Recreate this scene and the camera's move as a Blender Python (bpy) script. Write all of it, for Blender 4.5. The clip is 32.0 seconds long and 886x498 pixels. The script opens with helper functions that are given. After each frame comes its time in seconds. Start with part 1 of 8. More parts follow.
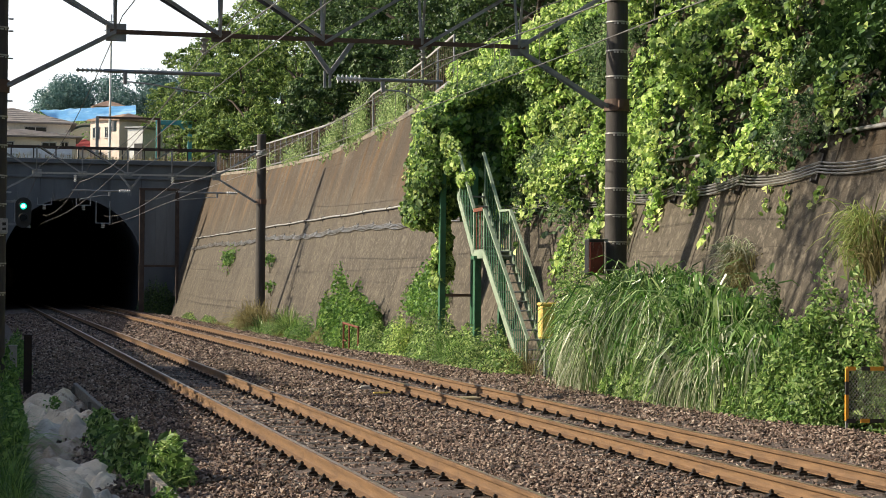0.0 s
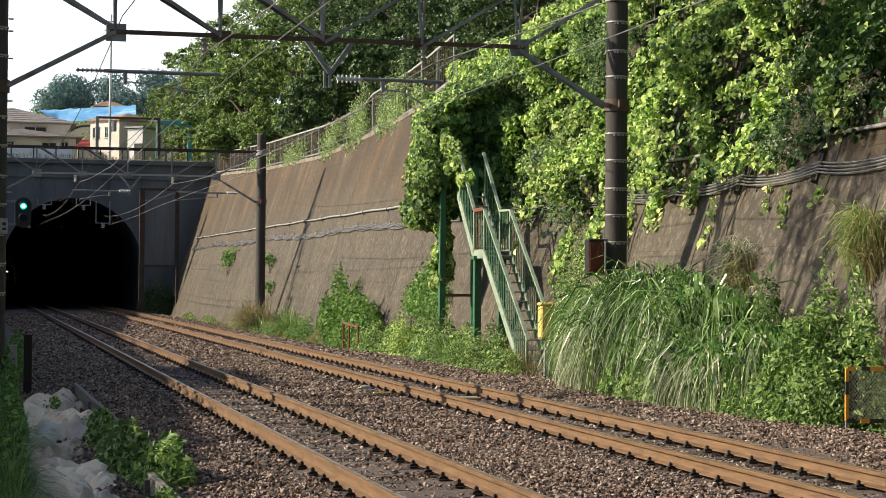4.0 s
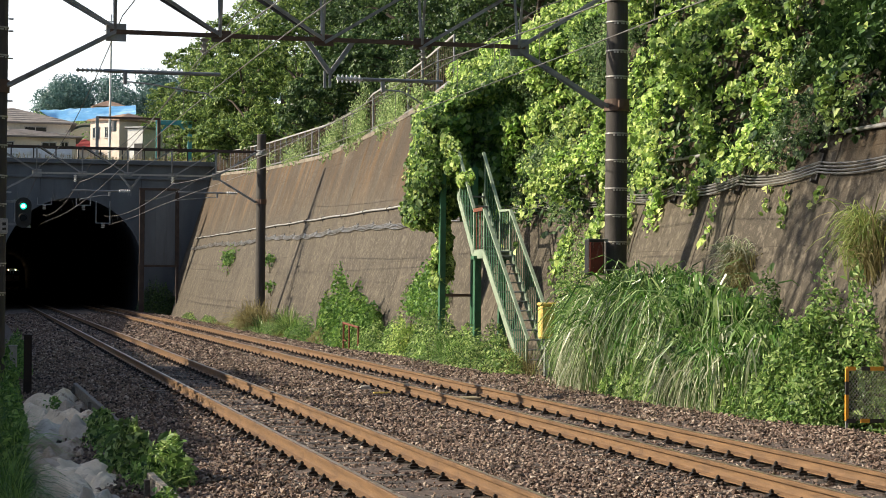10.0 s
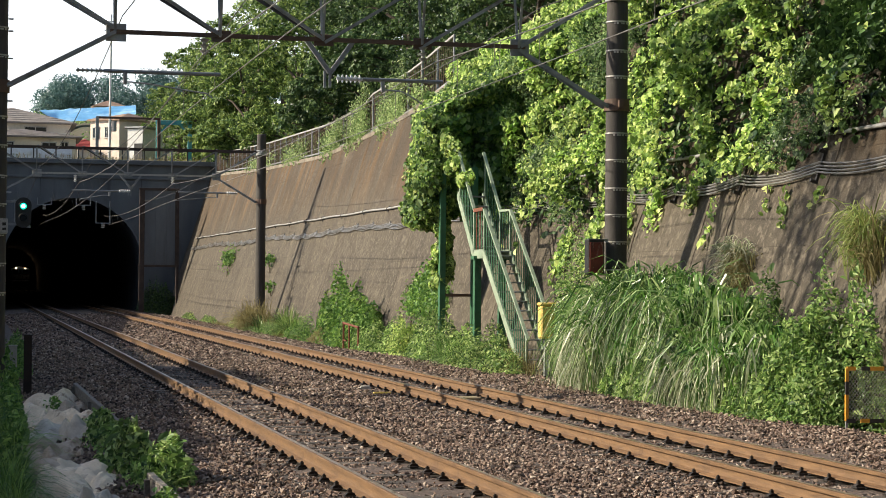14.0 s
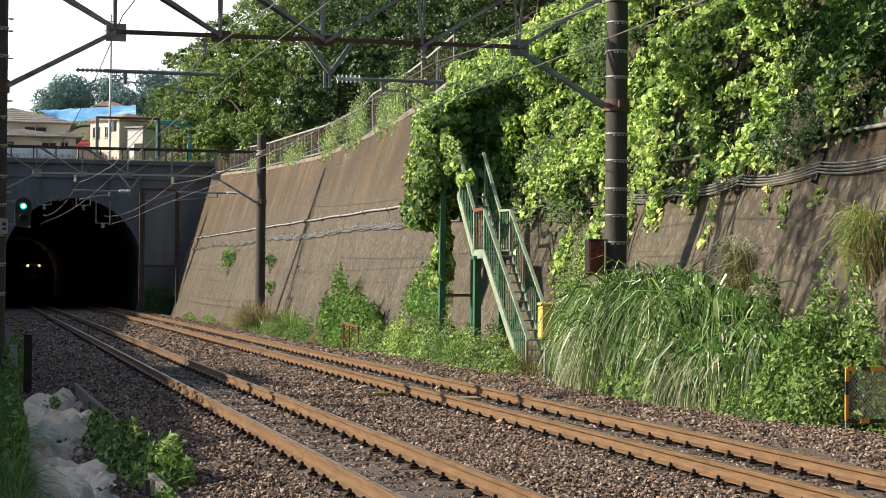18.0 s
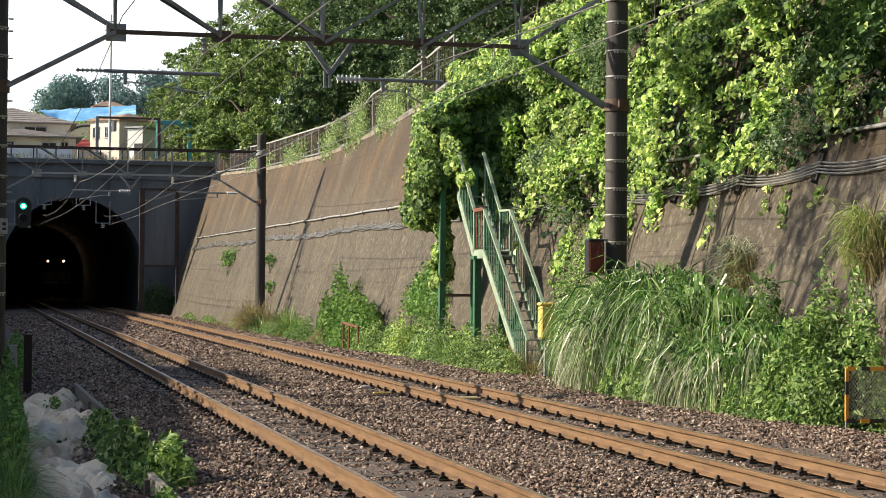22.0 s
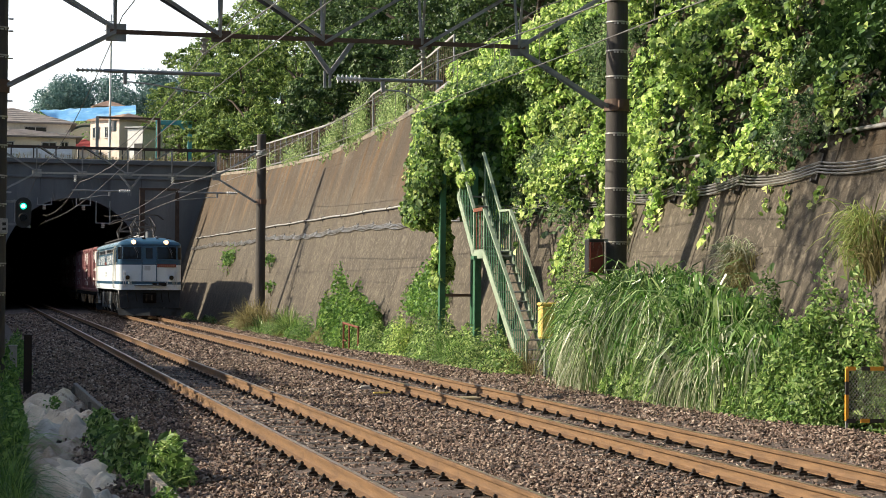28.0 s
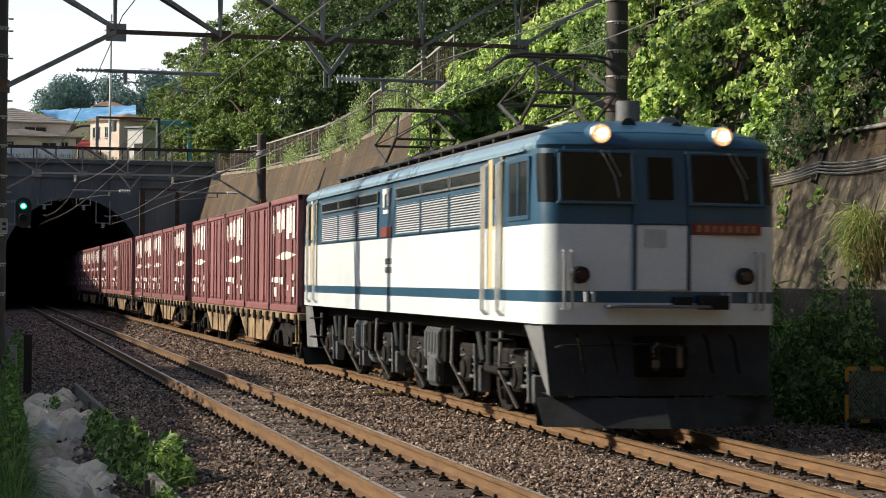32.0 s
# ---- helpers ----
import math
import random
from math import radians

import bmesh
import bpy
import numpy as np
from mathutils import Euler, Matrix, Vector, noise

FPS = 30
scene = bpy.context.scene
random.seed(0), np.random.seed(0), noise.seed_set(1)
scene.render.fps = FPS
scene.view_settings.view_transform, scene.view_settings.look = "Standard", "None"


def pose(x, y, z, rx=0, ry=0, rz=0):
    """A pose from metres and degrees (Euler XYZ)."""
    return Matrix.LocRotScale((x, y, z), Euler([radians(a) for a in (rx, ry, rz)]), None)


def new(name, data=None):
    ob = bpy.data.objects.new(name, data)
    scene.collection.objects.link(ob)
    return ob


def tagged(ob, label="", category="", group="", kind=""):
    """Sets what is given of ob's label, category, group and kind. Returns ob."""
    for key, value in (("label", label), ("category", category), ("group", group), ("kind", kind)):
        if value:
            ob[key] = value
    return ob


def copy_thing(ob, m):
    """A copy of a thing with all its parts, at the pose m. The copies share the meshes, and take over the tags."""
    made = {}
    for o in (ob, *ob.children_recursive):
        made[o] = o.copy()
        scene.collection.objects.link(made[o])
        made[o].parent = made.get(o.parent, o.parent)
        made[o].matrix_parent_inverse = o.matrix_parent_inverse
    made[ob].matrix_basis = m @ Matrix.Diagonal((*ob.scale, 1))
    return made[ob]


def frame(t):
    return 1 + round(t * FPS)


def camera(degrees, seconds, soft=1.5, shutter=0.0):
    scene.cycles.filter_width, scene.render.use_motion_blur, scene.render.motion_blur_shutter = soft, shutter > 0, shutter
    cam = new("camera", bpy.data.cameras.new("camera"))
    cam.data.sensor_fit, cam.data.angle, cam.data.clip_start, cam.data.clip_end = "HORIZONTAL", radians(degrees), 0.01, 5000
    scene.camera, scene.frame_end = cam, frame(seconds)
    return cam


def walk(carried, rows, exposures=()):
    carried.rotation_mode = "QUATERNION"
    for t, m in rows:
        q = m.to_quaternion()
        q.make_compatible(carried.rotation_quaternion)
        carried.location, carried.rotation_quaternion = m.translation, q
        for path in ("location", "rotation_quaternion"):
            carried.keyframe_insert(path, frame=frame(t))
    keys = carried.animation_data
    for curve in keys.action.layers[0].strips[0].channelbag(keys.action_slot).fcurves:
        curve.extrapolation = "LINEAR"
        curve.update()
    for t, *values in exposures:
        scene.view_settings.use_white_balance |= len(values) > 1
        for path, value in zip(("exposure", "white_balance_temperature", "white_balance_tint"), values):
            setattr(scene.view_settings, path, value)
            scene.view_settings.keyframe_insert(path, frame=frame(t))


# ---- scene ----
# ---------------------------------------------------------------- camera: stands still beside the line
cam = camera(25.55, 32.0, soft=0.68, shutter=0.2)
STAND = pose(0, 0, 1.688, 90.979, 0, -13.386) @ pose(0, 0, 0, 0, 0, 0.516)
walk(cam, [(0.0, STAND), (32.0, STAND)], exposures=[(0.0, 0.50), (6.0, 0.56), (14.0, 0.58), (17.0, 0.62), (20.0, 0.66), (23.0, 0.76), (25.0, 0.77), (28.0, 0.68), (30.0, 0.50), (31.0, 0.40), (32.0, 0.26)])

# ---------------------------------------------------------------- daylight
SUN = Vector((1.0, -0.25, -0.56)).normalized()      # the way the sunlight travels
world = bpy.data.worlds.new("sky")
scene.world = world
world.use_nodes = True
wn = world.node_tree
sky = wn.nodes.new("ShaderNodeTexSky")
sky.sky_type, sky.sun_disc = "NISHITA", False
sky.sun_elevation, sky.sun_rotation = radians(28.5), radians(-76)
sky.air_density, sky.dust_density, sky.ozone_density = 1.0, 1.9, 1.5
wn.nodes["Background"].inputs["Strength"].default_value = 0.11
# bright summer haze towards the horizon, all round
geo = wn.nodes.new("ShaderNodeTexCoord")
sep = wn.nodes.new("ShaderNodeSeparateXYZ")
wn.links.new(geo.outputs["Generated"], sep.inputs[0])
haze = wn.nodes.new("ShaderNodeMapRange")
haze.interpolation_type = "SMOOTHSTEP"
haze.inputs["From Min"].default_value, haze.inputs["From Max"].default_value = 0.22, 0.12
haze.inputs["To Min"].default_value, haze.inputs["To Max"].default_value = 0.0, 1.0
wn.links.new(sep.outputs["Z"], haze.inputs["Value"])
mix = wn.nodes.new("ShaderNodeMix")
mix.data_type = "RGBA"
wn.links.new(haze.outputs[0], mix.inputs["Factor"])
wn.links.new(sky.outputs["Color"], mix.inputs["A"])
mix.inputs["B"].default_value = (7.7, 8.2, 8.6, 1)
wn.links.new(mix.outputs["Result"], wn.nodes["Background"].inputs["Color"])
sun_data = bpy.data.lights.new("sun", "SUN")
sun_data.energy, sun_data.angle, sun_data.color = 5.0, radians(0.5), (1.0, 0.88, 0.70)
sun = new("sun", sun_data)
sun.matrix_world = Matrix.Translation((-60, 20, 60)) @ SUN.to_track_quat("-Z", "Y").to_matrix().to_4x4()

# ---------------------------------------------------------------- the plan, in metres; y runs along the line, z = 0 on the rails
TRACK_A, TRACK_B = 3.826, 7.466
GAUGE = 1.132            # between the middles of the rail heads
WALL_X, BATTER = 11.5, 0.32
PORTAL = 122.0
GANTRY_1, GANTRY_2 = 33.0, 77.8
SLEEPER_STEP = 0.641
rng = np.random.default_rng(7)


def wall_x(z):
    return WALL_X + BATTER * z


def coping(y):
    """Height of the retaining wall's top along the line."""
    return float(np.interp(y, [-40, 30, 50, 58.3, 63.3, 70, 78.4, 96.4, 122], [7.6, 7.7, 7.95, 7.83, 7.27, 7.02, 6.85, 7.3, 8.3]))


# ---------------------------------------------------------------- mesh helpers
class Geo:
    """Collects corners and faces of one mesh."""

    def __init__(self):
        self.v, self.f = [], []

    def add(self, verts, faces, m=None):
        n = len(self.v)
        self.v += [tuple(m @ Vector(p)) for p in verts] if m else [tuple(p) for p in verts]
        self.f += [tuple(n + i for i in f) for f in faces]
        return self

    def box(self, c, s, b=0.0, m=None):
        """A box with its middle at c and sides s; b: width of the chamfered edges."""
        h = [k / 2 for k in s]
        b = min(b, *(0.45 * k for k in s))
        if b <= 0:
            vs = [(c[0] + x * h[0], c[1] + y * h[1], c[2] + z * h[2]) for x in (-1, 1) for y in (-1, 1) for z in (-1, 1)]
            return self.add(vs, [(0, 1, 3, 2), (4, 6, 7, 5), (0, 4, 5, 1), (2, 3, 7, 6), (0, 2, 6, 4), (1, 5, 7, 3)], m)
        idx, vs = {}, []
        for x in (-1, 1):
            for y in (-1, 1):
                for z in (-1, 1):
                    for a in range(3):
                        p = [x * (h[0] - b), y * (h[1] - b), z * (h[2] - b)]
                        p[a] += (x, y, z)[a] * b
                        idx[(x, y, z, a)] = len(vs)
                        vs.append([c[i] + p[i] for i in range(3)])
        fs = []
        for a in range(3):
            o, q = (a + 1) % 3, (a + 2) % 3
            for s1 in (-1, 1):
                ring = []
                for u, w in ((-1, -1), (1, -1), (1, 1), (-1, 1)):
                    k = [0, 0, 0]
                    k[a], k[o], k[q] = s1, u, w
                    ring.append(idx[(*k, a)])
                fs.append(tuple(ring if s1 > 0 else ring[::-1]))
            for u in (-1, 1):
                for w in (-1, 1):
                    ends = []
                    for s1 in (-1, 1):
                        k = [0, 0, 0]
                        k[a], k[o], k[q] = s1, u, w
                        ends.append((idx[(*k, o)], idx[(*k, q)]))
                    fs.append((ends[0][0], ends[0][1], ends[1][1], ends[1][0]))
        for x in (-1, 1):
            for y in (-1, 1):
                for z in (-1, 1):
                    fs.append(tuple(idx[(x, y, z, a)] for a in range(3)))
        return self.add(vs, fs, m)

    def cyl(self, p, q, r, r2=None, n=10, caps=True):
        p, q = Vector(p), Vector(q)
        r2 = r if r2 is None else r2
        w = (q - p).normalized()
        u = w.orthogonal().normalized()
        v = w.cross(u)
        vs = []
        for c, rr in ((p, r), (q, r2)):
            vs += [c + (u * math.cos(a) + v * math.sin(a)) * rr for a in (2 * math.pi * i / n for i in range(n))]
        fs = [(i, (i + 1) % n, n + (i + 1) % n, n + i) for i in range(n)]
        if caps:
            fs += [tuple(range(n - 1, -1, -1)), tuple(range(n, 2 * n))]
        return self.add(vs, fs)

    def tube(self, pts, r, n=6):
        """A round bar along a bent line; r may be a list."""
        pts = [Vector(p) for p in pts]
        rs = r if isinstance(r, (list, tuple)) else [r] * len(pts)
        vs, fs = [], []
        w = (pts[1] - pts[0]).normalized()
        u = w.orthogonal().normalized()
        for i, p in enumerate(pts):
            w = (pts[min(i + 1, len(pts) - 1)] - pts[max(i - 1, 0)]).normalized()
            u = (u - w * u.dot(w)).normalized()
            v = w.cross(u)
            vs += [p + (u * math.cos(2 * math.pi * k / n) + v * math.sin(2 * math.pi * k / n)) * rs[i] for k in range(n)]
        for i in range(len(pts) - 1):
            fs += [(i * n + k, i * n + (k + 1) % n, (i + 1) * n + (k + 1) % n, (i + 1) * n + k) for k in range(n)]
        fs += [tuple(range(n - 1, -1, -1)), tuple(range((len(pts) - 1) * n, len(pts) * n))]
        return self.add(vs, fs)

    def bar(self, p, q, w, h, up=(0, 0, 1)):
        """A flat bar of section w by h from p to q."""
        p, q = Vector(p), Vector(q)
        d = (q - p).normalized()
        s = d.cross(Vector(up))
        s = s.normalized() if s.length > 1e-4 else d.orthogonal().normalized()
        t = s.cross(d)
        vs = [e + s * (a * w / 2) + t * (b * h / 2) for e in (p, q) for a, b in ((-1, -1), (1, -1), (1, 1), (-1, 1))]
        return self.add(vs, [(3, 2, 1, 0), (4, 5, 6, 7), (0, 1, 5, 4), (1, 2, 6, 5), (2, 3, 7, 6), (3, 0, 4, 7)])

    def angle(self, p, q, w=0.07, t=0.008, up=(0, 1, 0)):
        """A rolled steel angle from p to q: two thin legs."""
        p, q, u = Vector(p), Vector(q), Vector(up).normalized()
        d = (q - p).normalized()
        s = d.cross(u).normalized()
        self.bar(p + s * (w / 2), q + s * (w / 2), w, t, u)
        return self.bar(p + u * (w / 2), q + u * (w / 2), t, w, u)

    def prism(self, prof, y0, y1, m=None, caps=True):
        """A profile of (x, z) corners drawn out along y."""
        n = len(prof)
        vs = [(x, y0, z) for x, z in prof] + [(x, y1, z) for x, z in prof]
        fs = [(i, n + i, n + (i + 1) % n, (i + 1) % n) for i in range(n)]
        if caps:
            fs += [tuple(range(n)), tuple(range(2 * n - 1, n - 1, -1))]
        return self.add(vs, fs, m)

    def disc(self, c, r, axis, n=14):
        return self.cyl(Vector(c), Vector(c) + Vector(axis), r, n=n)


def mesh_of(g, name, material, smooth=None):
    me = bpy.data.meshes.new(name)
    me.from_pydata(g.v, [], g.f)
    if material:
        me.materials.append(material)
    if smooth:
        me.polygons.foreach_set("use_smooth", [True] * len(me.polygons))
        me.set_sharp_from_angle(angle=radians(smooth))
    me.update()
    return me


def part(name, g, material, parent=None, label="", smooth=None):
    """One mesh object under a thing or under a part."""
    data = g if isinstance(g, bpy.types.Mesh) else mesh_of(g, name, material, smooth)
    ob = new(name, data)
    if parent:
        ob.parent = parent
    return tagged(ob, label)


def split(name, g, material, parent=None, label="", smooth=None):
    """Each loose piece of a Geo as a part of its own."""
    root = list(range(len(g.v)))

    def top(i):
        while root[i] != i:
            root[i] = root[root[i]]
            i = root[i]
        return i
    for f in g.f:
        for k in f[1:]:
            root[top(k)] = top(f[0])
    groups = {}
    for f in g.f:
        groups.setdefault(top(f[0]), []).append(f)
    out = []
    for fs in groups.values():
        used = sorted({i for f in fs for i in f})
        at = {i: n for n, i in enumerate(used)}
        p = Geo()
        p.v, p.f = [g.v[i] for i in used], [tuple(at[i] for i in f) for f in fs]
        out.append(part(name, p, material, parent, label, smooth))
    return out


def thing(name, label, category, m=None, group="", kind=""):
    """An empty at a thing's base, which carries its parts."""
    ob = new(name)
    ob.empty_display_size = 0.2
    if m:
        ob.matrix_basis = m
    return tagged(ob, label, category, group, kind)


def mass(name, verts, faces, material, smooth=False):
    """A mesh from arrays of corners and of faces that all have the same number of corners."""
    me = bpy.data.meshes.new(name)
    nv, nf, k = len(verts), len(faces), faces.shape[1]
    me.vertices.add(nv)
    me.vertices.foreach_set("co", np.ascontiguousarray(verts, dtype=np.float32).ravel())
    me.loops.add(nf * k)
    me.loops.foreach_set("vertex_index", np.ascontiguousarray(faces, dtype=np.int32).ravel())
    me.polygons.add(nf)
    me.polygons.foreach_set("loop_start", np.arange(0, nf * k, k, dtype=np.int32))
    me.polygons.foreach_set("use_smooth", np.full(nf, smooth, dtype=bool))
    me.materials.append(material)
    me.update()
    me.validate()
    return me


def unit(a):
    return a / np.maximum(np.linalg.norm(a, axis=-1, keepdims=True), 1e-9)


LEAF = np.array([(0, 0, 0), (.28, .33, .06), (.66, .29, .05), (1, 0, -.08), (.66, -.29, .05), (.28, -.33, .06)])
LEAF_PLAIN = np.array([(0, 0, 0), (.5, .36, .07), (1, 0, -.05), (.5, -.36, .07)])
LEAF_F = np.array([(0, 1, 2), (0, 2, 3), (0, 3, 4), (0, 4, 5)])


def leaves(name, pos, nrm, size, material, spread=0.6, droop=0.5, slim=1.0, seed=1, plain=False):
    """A mass of single leaves at pos, which face about nrm; each is folded along its rib by its own amount."""
    r = np.random.default_rng(seed)
    n = len(pos)
    nn = unit(nrm + r.normal(0, spread, (n, 3)))
    along = r.normal(0, 1, (n, 3)) + np.array([0, 0, -droop * 2])
    along = unit(along - nn * np.sum(along * nn, 1, keepdims=True))
    side = np.cross(nn, along)
    s = (np.asarray(size).reshape(-1, 1) * np.ones((n, 1)))[:, None]
    t = LEAF_PLAIN if plain else LEAF
    thin = (slim * r.uniform(.85, 1.35, n))[:, None, None]
    curl = r.uniform(.2, 2.6, n)[:, None, None]
    vs = pos[:, None] + s * ((t[None, :, 0:1] - 0.5) * along[:, None] + t[None, :, 1:2] * thin * side[:, None] + t[None, :, 2:3] * curl * nn[:, None])
    fs = (np.arange(n)[:, None, None] * len(t) + (LEAF_F[:2] if plain else LEAF_F)[None]).reshape(-1, 3)
    return mass(name, vs.reshape(-1, 3), fs, material)


def arcs(name, base, rise, reach, drop, width, material, seed=1, lean=(0, 0, 0)):
    """A mass of long blades that rise, arch over and hang down."""
    r = np.random.default_rng(seed)
    n, k = len(base), 7
    a = r.uniform(0, 2 * math.pi, n)
    d = np.stack([np.cos(a), np.sin(a), 0 * a], 1) * .75 + np.asarray(lean)
    d = unit(d)
    side = unit(np.cross(d, [0, 0, 1.0]) + r.normal(0, .85, (n, 3)))
    up, out, dn, w = (np.asarray(q).reshape(-1, 1) for q in (rise, reach, drop, width))
    sway = r.normal(0, .35, (n, 1)) * out
    rows = []
    for i in range(k):
        s = i / (k - 1)
        c = base + side * (sway * s * s) + d * (out * s ** 1.15) + np.array([0, 0, 1.0]) * (2.4 * up * s - (2.4 * up + dn) * s * s)
        ww = w * (1 - s ** 2.2) * (.55 + .45 * min(1, s * 4)) + .0006
        rows += [c - side * ww, c + side * ww]
    vs = np.stack(rows, 1).reshape(-1, 3)
    q = np.array([(2 * i, 2 * i + 1, 2 * i + 3, 2 * i + 2) for i in range(k - 1)])
    fs = (np.arange(n)[:, None, None] * 2 * k + q[None]).reshape(-1, 4)
    return mass(name, vs, fs, material)


def blades(name, base, height, bend, width, material, seed=1, lean=None):
    """A mass of bent grass blades that rise from base."""
    r = np.random.default_rng(seed)
    n, k = len(base), 6
    a = r.uniform(0, 2 * math.pi, n)
    d = np.stack([np.cos(a), np.sin(a), 0 * a], 1)
    if lean is not None:
        d = unit(d + np.asarray(lean))
    side = np.cross(d, [0, 0, 1.0])
    side = unit(side + r.normal(0, .25, (n, 3)))
    h, b, w = (np.asarray(q).reshape(-1, 1) for q in (height, bend, width))
    rows = []
    for i in range(k):
        s = i / (k - 1)
        c = base + d * (b * s ** 1.7) + np.array([0, 0, 1.0]) * (h * (s - 1.05 * (b / (h + .01)).clip(0, 1.6) * s ** 2.4))
        ww = w * (1 - s) ** .6 * (.6 + .4 * min(1, s * 4)) + .0008
        rows += [c - side * ww, c + side * ww]
    vs = np.stack(rows, 1).reshape(-1, 3)
    q = np.array([(2 * i, 2 * i + 1, 2 * i + 3, 2 * i + 2) for i in range(k - 1)])
    fs = (np.arange(n)[:, None, None] * 2 * k + q[None]).reshape(-1, 4)
    return mass(name, vs, fs, material)


# ---------------------------------------------------------------- materials
def nodes_of(name):
    m = bpy.data.materials.new(name)
    m.use_nodes = True
    t = m.node_tree
    return m, t, t.nodes["Principled BSDF"]


def put(t, kind, **inputs):
    nd = t.nodes.new(kind)
    for k, v in inputs.items():
        nd.inputs[k.replace("_", " ")].default_value = v
    return nd


def mat(name, c1, c2, scale=3.0, rough=0.8, metal=0.0, bump=0.25, fine=60.0, stretch=(1, 1, 1), dirt=None, dirt_scale=0.7,
        dirt_at=0.55, vary=0.0, island=0.0, spec=0.5, coat=0.0, dirt_stretch=None):
    """A worn surface: two tones mixed by noise, a third for stains, fine relief; vary and island: random lightness by piece."""
    m, t, bs = nodes_of(name)
    tc = put(t, "ShaderNodeTexCoord")
    mp = put(t, "ShaderNodeMapping")
    mp.inputs["Scale"].default_value = stretch
    t.links.new(tc.outputs["Object"], mp.inputs["Vector"])
    n1 = put(t, "ShaderNodeTexNoise", Scale=scale, Detail=6.0, Roughness=0.65)
    n2 = put(t, "ShaderNodeTexNoise", Scale=fine, Detail=4.0, Roughness=0.6)
    t.links.new(mp.outputs[0], n1.inputs["Vector"])
    t.links.new(tc.outputs["Object"], n2.inputs["Vector"])
    r1 = put(t, "ShaderNodeValToRGB")
    r1.color_ramp.elements[0].position, r1.color_ramp.elements[1].position = 0.32, 0.68
    r1.color_ramp.elements[0].color, r1.color_ramp.elements[1].color = (*c1, 1), (*c2, 1)
    t.links.new(n1.outputs["Fac"], r1.inputs["Fac"])
    col = r1.outputs["Color"]
    if dirt:
        n3 = put(t, "ShaderNodeTexNoise", Scale=dirt_scale, Detail=8.0, Roughness=0.7)
        if dirt_stretch:
            m3 = put(t, "ShaderNodeMapping")
            m3.inputs["Scale"].default_value = dirt_stretch
            t.links.new(tc.outputs["Object"], m3.inputs["Vector"])
            t.links.new(m3.outputs[0], n3.inputs["Vector"])
        else:
            t.links.new(tc.outputs["Object"], n3.inputs["Vector"])
        r3 = put(t, "ShaderNodeValToRGB")
        r3.color_ramp.elements[0].position, r3.color_ramp.elements[1].position = dirt_at, dirt_at + 0.14
        t.links.new(n3.outputs["Fac"], r3.inputs["Fac"])
        mx = put(t, "ShaderNodeMix")
        mx.data_type = "RGBA"
        t.links.new(r3.outputs["Color"], mx.inputs["Factor"])
        t.links.new(col, mx.inputs["A"])
        mx.inputs["B"].default_value = (*dirt, 1)
        col = mx.outputs["Result"]
    # grain
    hs = put(t, "ShaderNodeHueSaturation")
    mr = put(t, "ShaderNodeMapRange")
    mr.inputs["To Min"].default_value, mr.inputs["To Max"].default_value = 0.78, 1.22
    t.links.new(n2.outputs["Fac"], mr.inputs["Value"])
    val = mr.outputs[0]
    for amount, source in ((vary, ("ShaderNodeObjectInfo", "Random")), (island, ("ShaderNodeNewGeometry", "Random Per Island"))):
        if amount:
            oi = put(t, source[0])
            m2 = put(t, "ShaderNodeMapRange")
            m2.inputs["To Min"].default_value, m2.inputs["To Max"].default_value = 1 - amount, 1 + amount
            t.links.new(oi.outputs[source[1]], m2.inputs["Value"])
            mu = put(t, "ShaderNodeMath")
            mu.operation = "MULTIPLY"
            t.links.new(val, mu.inputs[0])
            t.links.new(m2.outputs[0], mu.inputs[1])
            val = mu.outputs[0]
    t.links.new(val, hs.inputs["Value"])
    t.links.new(col, hs.inputs["Color"])
    t.links.new(hs.outputs[0], bs.inputs["Base Color"])
    rr = put(t, "ShaderNodeMapRange")
    rr.inputs["To Min"].default_value, rr.inputs["To Max"].default_value = max(0.03, rough - 0.12), min(1, rough + 0.12)
    t.links.new(n1.outputs["Fac"], rr.inputs["Value"])
    t.links.new(rr.outputs[0], bs.inputs["Roughness"])
    bs.inputs["Metallic"].default_value = metal
    bs.inputs["Specular IOR Level"].default_value = spec
    bs.inputs["Coat Weight"].default_value = coat
    if bump:
        bp = put(t, "ShaderNodeBump", Strength=bump, Distance=0.02)
        t.links.new(n2.outputs["Fac"], bp.inputs["Height"])
        t.links.new(bp.outputs[0], bs.inputs["Normal"])
    return m


